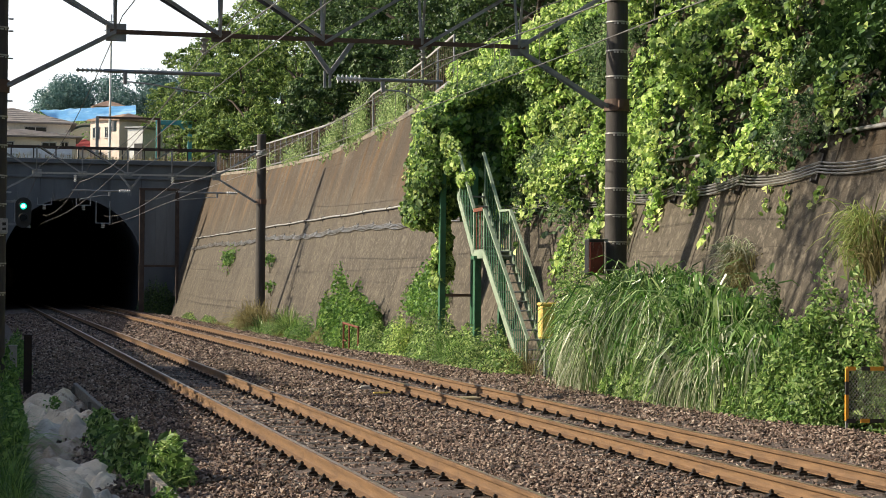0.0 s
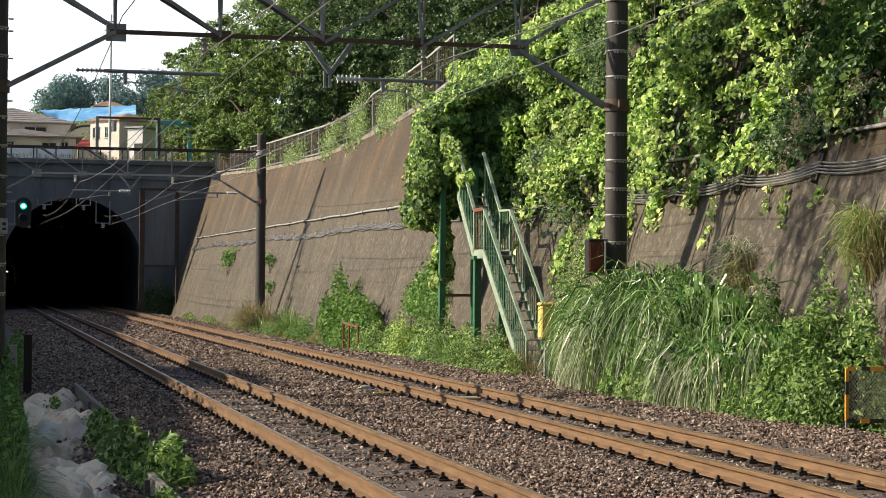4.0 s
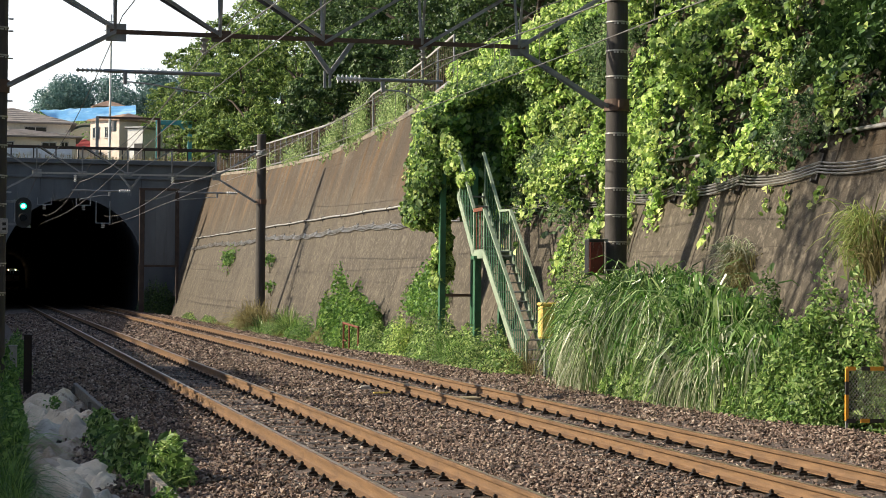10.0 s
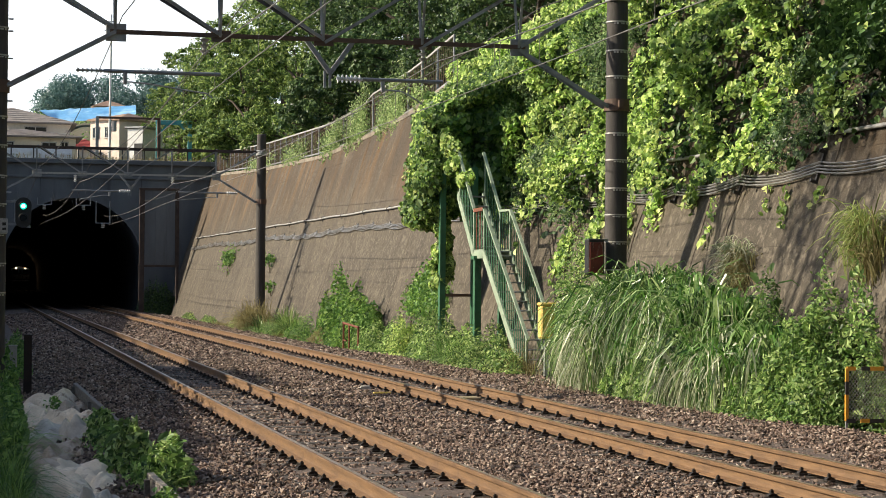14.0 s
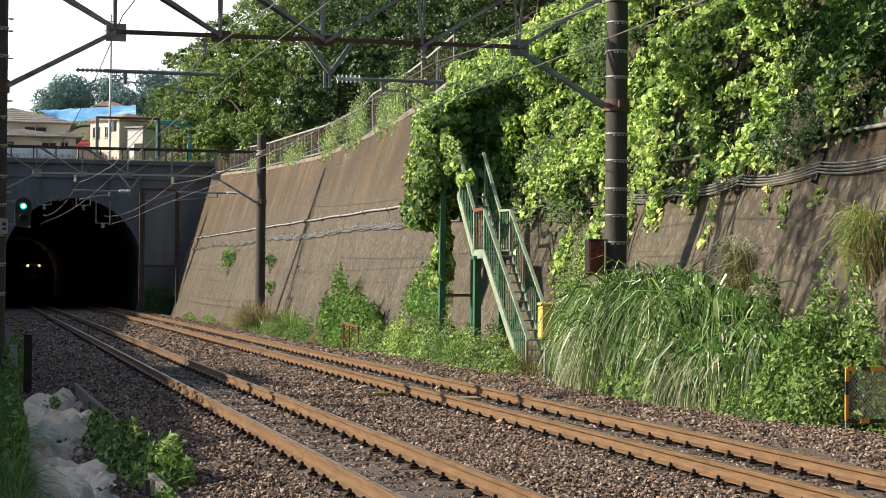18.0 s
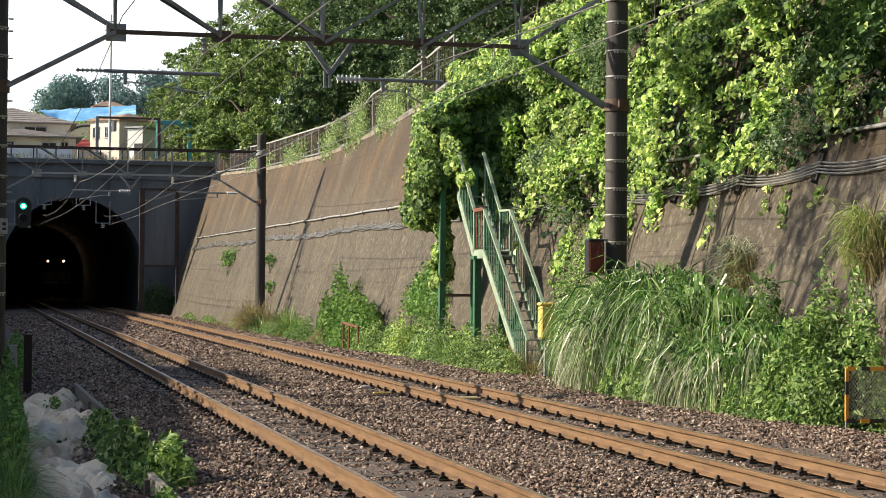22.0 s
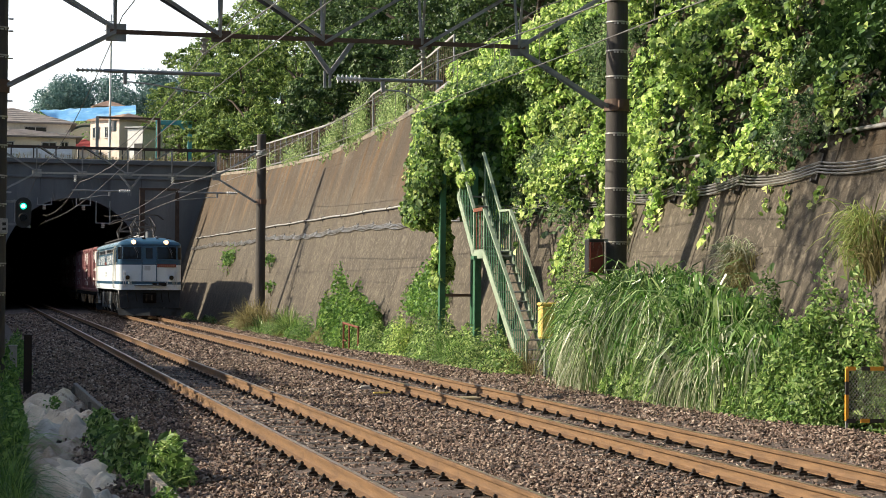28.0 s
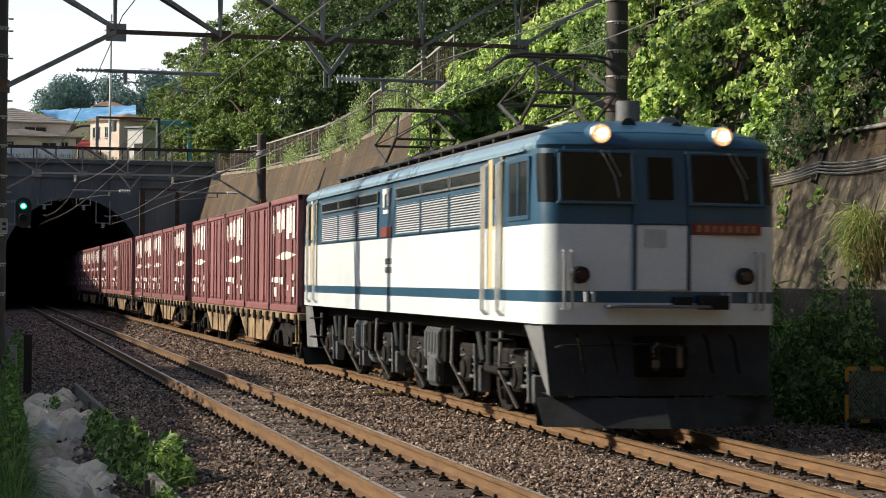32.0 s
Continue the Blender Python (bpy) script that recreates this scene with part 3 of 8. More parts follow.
# ================================================================ tracks
RAIL_PROF = [(-.064, -.153), (.064, -.153), (.064, -.141), (.014, -.122), (.009, -.11), (.008, -.043), (.036, -.038), (.037, -.006), (.028, 0),
             (-.028, 0), (-.037, -.006), (-.036, -.038), (-.008, -.043), (-.009, -.11), (-.014, -.122), (-.064, -.141)]


def rail_shift(y):
    """Beyond y = 95 the line is bent gently to the near side, to fit the headlights in the camera's view."""
    return -0.0033 * max(0.0, y - 95)


def make_track(x0, label):
    tr = thing("railway_track", label, "railway track", pose(x0, 0, 0), group="tracks", kind="structure")
    for s in (-1, 1):
        g, h = Geo(), Geo()
        for y0, y1 in ((-12, 60), (60, 122), (122, 640)):
            a, b = rail_shift(y0), rail_shift(y1)
            n = len(RAIL_PROF)
            vs = [(x + s * GAUGE / 2 + a, y0, z) for x, z in RAIL_PROF] + [(x + s * GAUGE / 2 + b, y1, z) for x, z in RAIL_PROF]
            g.add(vs, [(i, n + i, n + (i + 1) % n, (i + 1) % n) for i in range(n)])
            h.add([(s * GAUGE / 2 + k + q, y, .0025) for y, q in ((y0, a), (y1, b)) for k in (-.022, .022)], [(0, 1, 3, 2)])
        rl = part("rail", g, M_RAIL, tr, "rust-brown steel rail", 35)
        part("running_surface", h, M_RAILTOP, rl, "worn shiny top of the rail")
    sl = Geo().box((0, 0, -.255), (2.0, .22, .14), .015)
    me = mesh_of(sl, "sleeper", M_SLEEPER)
    # tie plate and spring clip on both sides of each rail
    cg = Geo()
    for s in (-1, 1):
        for side in (-1, 1):
            x = s * GAUGE / 2 + side * .105
            cg.box((x + side * .004, 0, -.170), (.09, .12, .016), .004)
            # spring tongue, bent up from the plate and down on the rail's foot
            bend = ((-.052, -.150), (-.035, -.141), (-.012, -.134), (.014, -.137), (.034, -.148), (.042, -.160))
            cg.add([(x + side * dx, w, z + h) for dx, z in bend for h in (-.024, .002) for w in (-.03, .03)],
                   [f for i in range(5) for f in ((4 * i, 4 * i + 4, 4 * i + 5, 4 * i + 1), (4 * i + 2, 4 * i + 3, 4 * i + 7, 4 * i + 6), (4 * i, 4 * i + 2, 4 * i + 6, 4 * i + 4), (4 * i + 1, 4 * i + 5, 4 * i + 7, 4 * i + 3))])
            cg.cyl((x, 0, -.135), (x, 0, -.110), .021, n=6)
            cg.cyl((x, 0, -.112), (x, 0, -.099), .011, n=6)
    clip = mesh_of(cg, "rail_clips", M_CLIP)
    for i in range(-18, 190):
        y = i * SLEEPER_STEP
        ob = part("sleeper", me, None, tr)
        ob.location = (0, y, 0)
        ob.rotation_euler = (0, 0, random.uniform(-.012, .012))
        part("rail_clips", clip, None, ob, "black spring clips and tie plates")
    return tr


track_a = make_track(TRACK_A, "rusty railway track on dark sleepers beside a stone shoulder")
track_b = make_track(TRACK_B, "rusty railway track on dark sleepers below the retaining wall")

# small things on the far track: a yellow cable strap and a pale marker between the rails
st = thing("cable_duct", "dusty yellow-grey cable cover crossing between the rails", "cable duct", pose(TRACK_B, 30.2, -.19))
part("cover", Geo().box((.0, 0, .035), (.66, .34, .05), .012), mat("dusty_cover", (.26, .21, .12), (.4, .33, .2), 6, .8, bump=.2, dirt=(.14, .11, .08), dirt_scale=4), st)
part("strap", Geo().box((-.85, 1.9, .02), (.3, .07, .03), .006), M_YELLOW, st, "yellow strap end")

# ================================================================ retaining wall
JOINTS = [-40.9, -28.7, -16.5, -4.3, 7.9, 20.1, 32.3, 44.5, 56.7, 68.9, 81.1, 93.3, 105.5, 117.7, 122.0]
LIFTS = [-0.62, 1.05, 2.3, 3.75, 5.15, 6.2]


def make_wall():
    w = thing("wall_right", "stained brown concrete retaining wall leaning back, with form joints", "retaining wall", kind="structure")
    back = Geo()
    for a, b in zip(JOINTS, JOINTS[1:]):          # core behind the panels
        za, zb = coping(a) - .12, coping(b) - .12
        back.add([(wall_x(-.6) + .06, a, -.62), (wall_x(-.6) + .06, b, -.62), (wall_x(zb) + .06, b, zb), (wall_x(za) + .06, a, za),
                  (wall_x(-.6) + .9, a, -.62), (wall_x(-.6) + .9, b, -.62), (wall_x(zb) + .6, b, zb), (wall_x(za) + .6, a, za)],
                 [(0, 1, 2, 3), (5, 4, 7, 6), (3, 2, 6, 7), (0, 4, 5, 1)])
    part("core", back, M_CONC_DARK, w, "dark concrete in the joints")
    r = random.Random(4)
    for a, b in zip(JOINTS, JOINTS[1:]):
        for k, lo in enumerate(LIFTS):
            last = k == len(LIFTS) - 1
            d = r.uniform(-.003, .003)
            ga, gb = a + .018, b - .018
            n = 6 if last else 1
            g = Geo()
            front, rear = [], []
            cols = [ga + (gb - ga) * i / n for i in range(n + 1)]
            for y in cols:
                hi = coping(y) - .14 if last else LIFTS[k + 1] - .0015
                for z in (lo + .0015, hi):
                    front.append((wall_x(z) + d, y, z))
                    rear.append((wall_x(z) + d + .12, y, z))
            m = len(front)
            fs = []
            for i in range(n):
                p = 2 * i
                fs += [(p, p + 1, p + 3, p + 2), (m + p + 2, m + p + 3, m + p + 1, m + p), (p + 1, m + p + 1, m + p + 3, p + 3), (p + 2, m + p + 2, m + p, p)]
            fs += [(0, m, m + 1, 1), (m - 2, m - 1, 2 * m - 1, 2 * m - 2)]
            g.add(front + rear, fs)
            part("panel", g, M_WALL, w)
    for a, b in zip(JOINTS, JOINTS[1:]):          # coping stones
        n = 4
        for i in range(n):
            y0, y1 = a + (b - a) * i / n + .01, a + (b - a) * (i + 1) / n - .01
            g = Geo()
            vs = []
            for y in (y0, y1):
                z = coping(y)
                x = wall_x(z)
                vs += [(x - .07, y, z - .15), (x - .07, y, z), (x + .5, y, z), (x + .5, y, z - .15)]
            g.add(vs, [(0, 1, 2, 3), (7, 6, 5, 4), (0, 4, 5, 1), (1, 5, 6, 2), (2, 6, 7, 3), (3, 7, 4, 0)])
            part("coping_stone", g, M_COPING, w, "pale weathered coping stone")
    return w


make_wall()


def wall_pt(y, z, out=0.0):
    """A point on the wall's face, out metres off it."""
    return Vector((wall_x(z) - out * .952, y, z + out * .305))


# pipe and cable bundles clipped to the wall
def make_wall_cables():
    pipe = thing("wall_conduit", "grey conduit clipped along the retaining wall", "conduit")
    ys = np.arange(10, 119, 1.2)
    part("pipe", Geo().tube([wall_pt(y, 4.02 + .16 * max(0, y - 60) / 50 + .014 * math.sin(y * .9), .06) for y in ys], .034, 8), M_PIPE, pipe, smooth=50)
    for y in np.arange(12, 118, 4.1):
        z = 4.02 + .16 * max(0, y - 60) / 50 + .014 * math.sin(y * .9)
        g = Geo()
        g.bar(wall_pt(y, z - .1, .02), wall_pt(y, z + .1, .02), .06, .03, (1, 0, 0))
        g.cyl(wall_pt(y - .025, z, .06), wall_pt(y + .03, z, .06), .045, n=10)
        part("clip", g, M_DARKSTEEL, pipe)
    bun = thing("cable_bundle", "bundle of four sagging grey cables on brackets along the wall", "cable")
    for k in range(4):
        g = Geo()
        pts = []
        for y in np.arange(10, 119, .35):
            step = 2.75 if y > 45 else 3.1
            ph = ((y - 46.5) / step if y > 45 else y / step) % 1
            sag = .075 * (1 - (2 * ph - 1) ** 2) * (1 if y > 45 else 1.3)
            z = 3.54 - (.05 if y < 45 else .045) * k - sag + .05 * math.sin(y * .31) + .17 * max(0, y - 60) / 50
            pts.append(wall_pt(y, z, .07 + .012 * math.sin(y + k)))
        part("cable", g.tube(pts, .0165, 5), M_CABLE, bun, smooth=60)
    for y in list(np.arange(12.4, 45, 3.1)) + list(np.arange(46.5, 118, 2.75)):
        z = 3.50 + .05 * math.sin(y * .31) + .17 * max(0, y - 60) / 50
        g = Geo()
        g.bar(wall_pt(y, z - (.24 if y < 45 else .12), .02), wall_pt(y, z + (.2 if y < 45 else .1), .02), .05, .04, (1, 0, 0))
        if y < 45:
            for dz in (-.26, .21):
                g.cyl(wall_pt(y, z + dz, .0), wall_pt(y, z + dz, .12), .03, n=8)
        part("bracket", g, M_DARKSTEEL if y < 45 else M_STEEL, bun)


make_wall_cables()

# ================================================================ tunnel
ARCH_X, ARCH_R, SPRING = 5.65, 4.25, 2.42


def arch(r_add=0.0, low=-.62):
    r = ARCH_R + r_add
    pts = [(ARCH_X + r - .12, low), (ARCH_X + r, SPRING - 1.2)]
    pts += [(ARCH_X + r * math.cos(a), SPRING + r * math.sin(a)) for a in np.linspace(0, math.pi, 33)]
    return pts + [(ARCH_X - r, SPRING - 1.2), (ARCH_X - r + .12, low)]


def make_portal():
    p = thing("tunnel_portal", "dark sooty concrete tunnel portal with an arched mouth", "tunnel portal", kind="structure")
    inner = arch()
    x0, x1, top = -4.0, 14.6, 8.85

    def outward(x, z):
        dx, dz = x - ARCH_X, z - SPRING
        if z <= SPRING:
            return (x1 if dx > 0 else x0, z)
        t = min((x1 - ARCH_X) / dx if dx > 1e-6 else 1e9, (x0 - ARCH_X) / dx if dx < -1e-6 else 1e9, (top - SPRING) / dz if dz > 1e-6 else 1e9)
        return (ARCH_X + dx * t, SPRING + dz * t)
    outer = [outward(*q) for q in inner]
    n = len(inner)
    g = Geo()
    vs = []
    for y in (PORTAL, PORTAL + .9):
        vs += [(x, y, z) for x, z in inner] + [(x, y, z) for x, z in outer]
    fs = [(i, i + 1, n + i + 1, n + i) for i in range(n - 1)] + [(2 * n + n + i, 2 * n + n + i + 1, 2 * n + i + 1, 2 * n + i) for i in range(n - 1)]
    fs += [(2 * n + i, 2 * n + i + 1, i + 1, i) for i in range(n - 1)]
    # corners above the arch
    for cx in (x1, x0):
        k = [i for i in range(n) if abs(outer[i][0] - cx) < 1e-6 and outer[i][1] >= SPRING - 1e-6]
        e = max(k, key=lambda i: outer[i][1])
        o = e + 1 if cx == x1 else e - 1
        j = len(vs)
        vs += [(cx, PORTAL, top)]
        fs.append((n + e, n + o, j) if cx == x1 else (n + o, n + e, j))
    g.add(vs, fs)
    part("portal_wall", g, M_CONC_DARK, p)
    ring = Geo()
    a, b = arch(.0), arch(.42)
    m = len(a)
    ring.add([(x, PORTAL - .05, z) for x, z in a] + [(x, PORTAL - .05, z) for x, z in b] + [(x, PORTAL + .02, z) for x, z in a] + [(x, PORTAL + .02, z) for x, z in b],
             [(i, i + 1, m + i + 1, m + i) for i in range(m - 1)] + [(2 * m + i, 2 * m + i + 1, i + 1, i) for i in range(m - 1)] + [(m + i, m + i + 1, 3 * m + i + 1, 3 * m + i) for i in range(m - 1)])
    part("arch_ring", ring, M_CONC_DARK, p, "slightly raised concrete ring round the mouth")
    part("parapet", Geo().box(((x0 + x1) / 2, PORTAL + .3, 8.92), (x1 - x0, 1.1, .3), .03), M_CONC_DARK, p, "dark concrete parapet")
    part("ledge", Geo().box(((x0 + x1) / 2, PORTAL - .04, 7.95), (x1 - x0, .16, .14), .02), M_CONC_DARK, p)
    for x in np.arange(-2.5, 14, 2.05):
        part("panel_joint", Geo().box((x, PORTAL - .012, 7.3), (.035, .03, 1.1)), M_LINING, p)
    t = Geo()
    ys = [122.6, 160, 240, 400, 640]
    prof = arch()
    k = len(prof)
    for y in ys:
        t.v += [(x + rail_shift(y) - rail_shift(ys[0]), y, z) for x, z in prof]
    for j in range(len(ys) - 1):
        t.f += [(j * k + i, j * k + i + 1, (j + 1) * k + i + 1, (j + 1) * k + i) for i in range(k - 1)]
    t.f.append(tuple((len(ys) - 1) * k + i for i in range(k)))
    part("tunnel_lining", t, M_LINING, p, "black sooty tunnel lining", 40)
    part("tunnel_floor", Geo().box((ARCH_X - .6, 381, -.66), (9.6, 520, .1)), M_LINING, p)
    # steel hangers and insulators over the mouth
    for x in (2.55, 3.9, 6.25, 7.45):
        h = thing("wire_hanger", "steel hanger with an insulator on the portal", "wire hanger", pose(x, PORTAL - .25, 0), group="portal hangers")
        zt = 6.65 if x in (3.9, 6.25) else 6.5
        lo = .42 if x in (3.9, 6.25) else 1.35
        part("bracket", Geo().bar((-.42, 0, zt), (-.42, 0, zt - lo), .05, .05).bar((.42, 0, zt), (.42, 0, zt - lo), .05, .05).bar((-.45, 0, zt - lo), (.45, 0, zt - lo), .05, .05), M_STEEL, h)
        ins = Geo()
        for i in range(3):
            ins.cyl((0, 0, zt - lo - .1 * i - .03), (0, 0, zt - lo - .1 * i - .1), .13, .08, 10)
        part("insulator", ins, M_CERAMIC, h)


make_portal()

# large grey board on posts beside the portal
bd = thing("steel_board", "tall dark grey sheet-metal board in a rusted frame on posts", "board", pose(0, 117.6, 0))
part("post", Geo().box((9.5, 0, 3.3), (.3, .16, 7.7), .01), M_DARKRUST, bd, "rusted steel post")
part("post", Geo().box((11.62, 0, 3.3), (.16, .16, 7.7), .01), M_DARKRUST, bd)
for k in range(3):
    part("sheet", Geo().box((9.98 + .66 * k, -.03, 4.82), (.635, .03, 4.45), .006), M_CONC_DARK, bd, "dark grey sheet")
for z in (2.52, 7.1):
    part("rail", Geo().box((10.5, -.06, z), (2.4, .1, .14), .01), M_DARKRUST, bd)
part("hinge_post", Geo().box((11.5, -.09, 4.8), (.09, .05, 4.6)), M_DARKRUST, bd)

# ================================================================ gantries and wires
BAYS = [2.2, 3.96, 5.72, 7.46, 9.2]
LOW, TOP = 5.80, 6.87
POLE_L, POLE_R = 0.25, 11.0


def insulator(g, p, q, n=6, r=.07):
    p, q = Vector(p), Vector(q)
    g.cyl(p, q, r * .4, n=8)
    for i in range(n):
        a = p.lerp(q, (i + .25) / n)
        b = p.lerp(q, (i + .7) / n)
        g.cyl(a, b, r, r * .55, 10)
    return g


def concrete_pole(x, y, top, label, bands=True):
    p = thing("catenary_pole", label, "pole", pose(x, y, -.55), group="catenary poles")
    part("shaft", Geo().cyl((0, 0, 0), (0, 0, top + .55), .205, .185, 20), M_POLE, p, smooth=40)
    part("cap", Geo().cyl((0, 0, top + .55), (0, 0, top + .59), .19, .15, 20), M_POLE, p)
    if bands:
        r = random.Random(int(y))
        for i in range(int((top - 1.6) / .487)):
            z = 2.0 + .487 * i + r.uniform(-.02, .02)
            b = part("band", Geo().cyl((0, 0, z - .012), (0, 0, z + .012), .207, n=20), M_BAND, p, "thin pale strap", 40)
            sc = Geo()
            for k in range(6):
                a = radians(-118 + 15 * k + r.uniform(-3, 3))
                sc.box((0, 0, 0), (.035, .006, r.uniform(.015, .035)), 0, Matrix.Translation((.206 * math.cos(a), .206 * math.sin(a), z - .035)) @ Matrix.Rotation(a + math.pi / 2, 4, "Z"))
            tagged(part("strap_lettering", sc, M_BAND, b), kind="stuff")
    for z in (4.85, 6.8):
        part("clamp", Geo().cyl((0, 0, z + .45), (0, 0, z + .66), .225, n=16).box((0, -.235, z + .55), (.1, .08, .16), .01), M_RUSTSTEEL if z < 5 else M_STEEL, p, "steel clamp", 40)
    return p


def gantry(y, flip, near):
    t = thing("catenary_gantry", "grey steel lattice beam spanning both tracks, dark upper chord" if flip else "grey steel lattice beam spanning both tracks, rusty lower chord", "gantry", pose(0, y, 0), group="gantries")
    ends = [POLE_L + .2, *BAYS, POLE_R - .2]
    part("lower_chord", Geo().angle((BAYS[0] - .1, -.03, LOW), (BAYS[-1] + .1, -.03, LOW), .065, .01, (0, 1, 0)), M_BAND if flip else M_RUSTSTEEL, t, "pale grey lower chord" if flip else "rust-brown lower chord")
    for s in (-1, 1):
        part("upper_chord", Geo().angle((ends[0], s * .3, TOP), (ends[-1], s * .3, TOP), .075, .009, (0, 0, -1)), M_DARKRUST if flip else M_STEEL, t)
    for x in BAYS:
        for s in (-1, 1):
            part("upright", Geo().angle((x, s * .03, LOW), (x, s * .3, TOP), .042, .008, (0, 1, 0)), M_STEEL, t)
        part("gusset", Geo().box((x, 0, LOW + .02), (.34, .02, .2 if x not in (BAYS[0], BAYS[-1]) else .3), .01), M_STEEL if flip or x in (BAYS[0], BAYS[-1]) else M_RUSTSTEEL, t)
        part("tie", Geo().bar((x, -.3, TOP), (x, .3, TOP), .05, .05), M_STEEL, t)
    for a, b in ((0, 1), (1, 2), (3, 2), (4, 3)):                # diagonals: outer end up
        for s in (-1, 1):
            part("diagonal", Geo().angle((BAYS[a], s * .28, TOP), (BAYS[b], s * .03, LOW), .05, .008, (0, 1, 0)), M_STEEL if s < 0 else M_DARKSTEEL, t)
    for px, bx, sx in ((POLE_L + .18, BAYS[0], 1), (POLE_R - .18, BAYS[-1], -1)):
        for s in (-1, 1):
            part("knee_strut", Geo().angle((px, s * .13, 4.84), (bx, s * .05, LOW), .06, .01, (0, 1, 0)), M_STEEL, t, "slanting knee strut")
            part("end_diagonal", Geo().angle((px, s * .28, TOP), (bx, s * .04, LOW + .05), .055, .008, (0, 1, 0)), M_STEEL, t)
    # drop bracket between the tracks
    d = part("drop_bracket", Geo().angle((5.36, 0, LOW + .05), (5.80, 0, 5.26), .07, .01).angle((6.22, 0, LOW + .05), (5.80, 0, 5.26), .07, .01).box((5.745, 0, 5.15), (.045, .03, .3)).box((5.835, 0, 5.15), (.045, .03, .3)), M_STEEL, t)
    arms = ((1.5, 3.95, 1) if not flip else (5.86, 3.55, 1), (5.9, 7.82, 1) if not flip else (10.1, 7.7, 1))
    for k, (x0, x1, _) in enumerate(arms):
        s = 1 if x1 > x0 else -1
        a = part("registration_arm", Geo().cyl((x0 + s * .5, 0, 5.17), (x1, 0, 5.17), .032, n=8), M_STEEL, t, "steel tube arm over the track", 40)
        part("insulator", insulator(Geo(), (x0 + s * .05, 0, 5.17), (x0 + s * .5, 0, 5.17), 6, .075 if (k == 1 or flip) else .045), M_CERAMIC if (k == 1 or flip) else M_PIPE, a, "ribbed insulator")
        xm = TRACK_B if k == 1 else TRACK_A
        part("steady_arm", Geo().tube([(x0 + s * .85, 0, 5.13), (x0 + s * .87, 0, 5.0), (x0 + s * 1.2, 0, 4.98), (xm - s * .1, 0, 4.84), (xm, 0, 4.77)], .014, 6).box((x0 + s * .86, 0, 5.06), (.07, .06, .2), .01), M_STEEL, a)
    for xm in (TRACK_A - .15, TRACK_B):
        part("hanger_insulator", insulator(Geo(), (xm, 0, LOW - .02), (xm, 0, LOW - .3), 3, .085), M_PIPE if not flip else M_CERAMIC, t, "hanging insulator")
    return t


concrete_pole(POLE_R, GANTRY_1, 8.8, "tall dark concrete pole with pale straps in the tall grass")
concrete_pole(POLE_L, GANTRY_1, 8.8, "dark concrete pole beside the near track")
concrete_pole(POLE_R, GANTRY_2, 7.52, "weathered concrete pole at the foot of the retaining wall", False)
concrete_pole(POLE_L, GANTRY_2, 7.52, "weathered concrete pole beside the near track", False)
gantry(GANTRY_1, False, True)
gantry(GANTRY_2, True, False)


def make_wires():
    spans = [(-12, GANTRY_1), (GANTRY_1, GANTRY_2), (GANTRY_2, PORTAL - .2)]
    for x0, name in ((TRACK_A, "near"), (TRACK_B, "far")):
        w = thing("overhead_line", "contact wire with messenger wire and droppers over the " + name + " track", "overhead wire", group="overhead lines")
        zig = lambda y: x0 + .18 * math.sin((y - GANTRY_1) / (GANTRY_2 - GANTRY_1) * math.pi + math.pi / 2) * (1 if x0 == TRACK_B else -1)
        ys = np.arange(-12, PORTAL, 4.0)
        part("contact_wire", Geo().tube([(zig(y), y, 4.75 + .25 * max(0, y - 95) / 27) for y in ys] + [(x0, PORTAL + 20, 5.0), (x0 - 1.2, 500, 5.0)], .0075, 5), M_WIRE, w)

        def mz(y):
            for a, b in spans:
                if a <= y <= b:
                    f = (y - a) / (b - a)
                    return 5.5 + (.1 if b > PORTAL - 1 else 0) * f - .42 * 4 * f * (1 - f)
            return 5.5
        part("messenger_wire", Geo().tube([(x0 if y > 60 else zig(y), y, mz(y)) for y in np.arange(-12, PORTAL - .2, 1.6)], .0095, 5), M_WIRE, w)
        for y in np.arange(-8, PORTAL - 3, 4.9):
            part("dropper", Geo().cyl((zig(y), y, 4.75), (x0 if y > 60 else zig(y), y, mz(y)), .0045, n=4), M_WIRE, w)
    # twin feeder along the far side and a signal cable over the near track
    f = thing("feeder_wire", "dark feeder wires slung along the gantries", "overhead wire")
    for x0, z0, s in ((2.3, 6.1, .5), (4.4, 6.5, .6), (9.6, 6.55, .45)):
        pts = []
        for a, b in spans:
            for k in range(12):
                q = k / 12
                pts.append((x0, a + (b - a) * q, z0 - s * 4 * q * (1 - q)))
        pts.append((x0, PORTAL, 7.0))
        part("wire", Geo().tube(pts, .009, 5), M_WIRE_DARK, f)
    # parallel pair loops of cable clips by the far wires
    for y in (28.2, 40.2):
        part("loop", Geo().tube([(TRACK_B, y, 5.3), (TRACK_B + .02, y, 4.95), (TRACK_B + .09, y, 4.95), (TRACK_B + .1, y, 5.3)], .006, 5), M_WIRE, f)


make_wires()

# relay box on the near gantry's pole
rb = thing("relay_box", "rust-red metal relay box strapped to the concrete pole", "relay box", pose(10.57, GANTRY_1 - .12, 2.16))
part("casing", Geo().box((0, 0, 0), (.30, .22, .62), .015), M_BLACK, rb, "black casing")
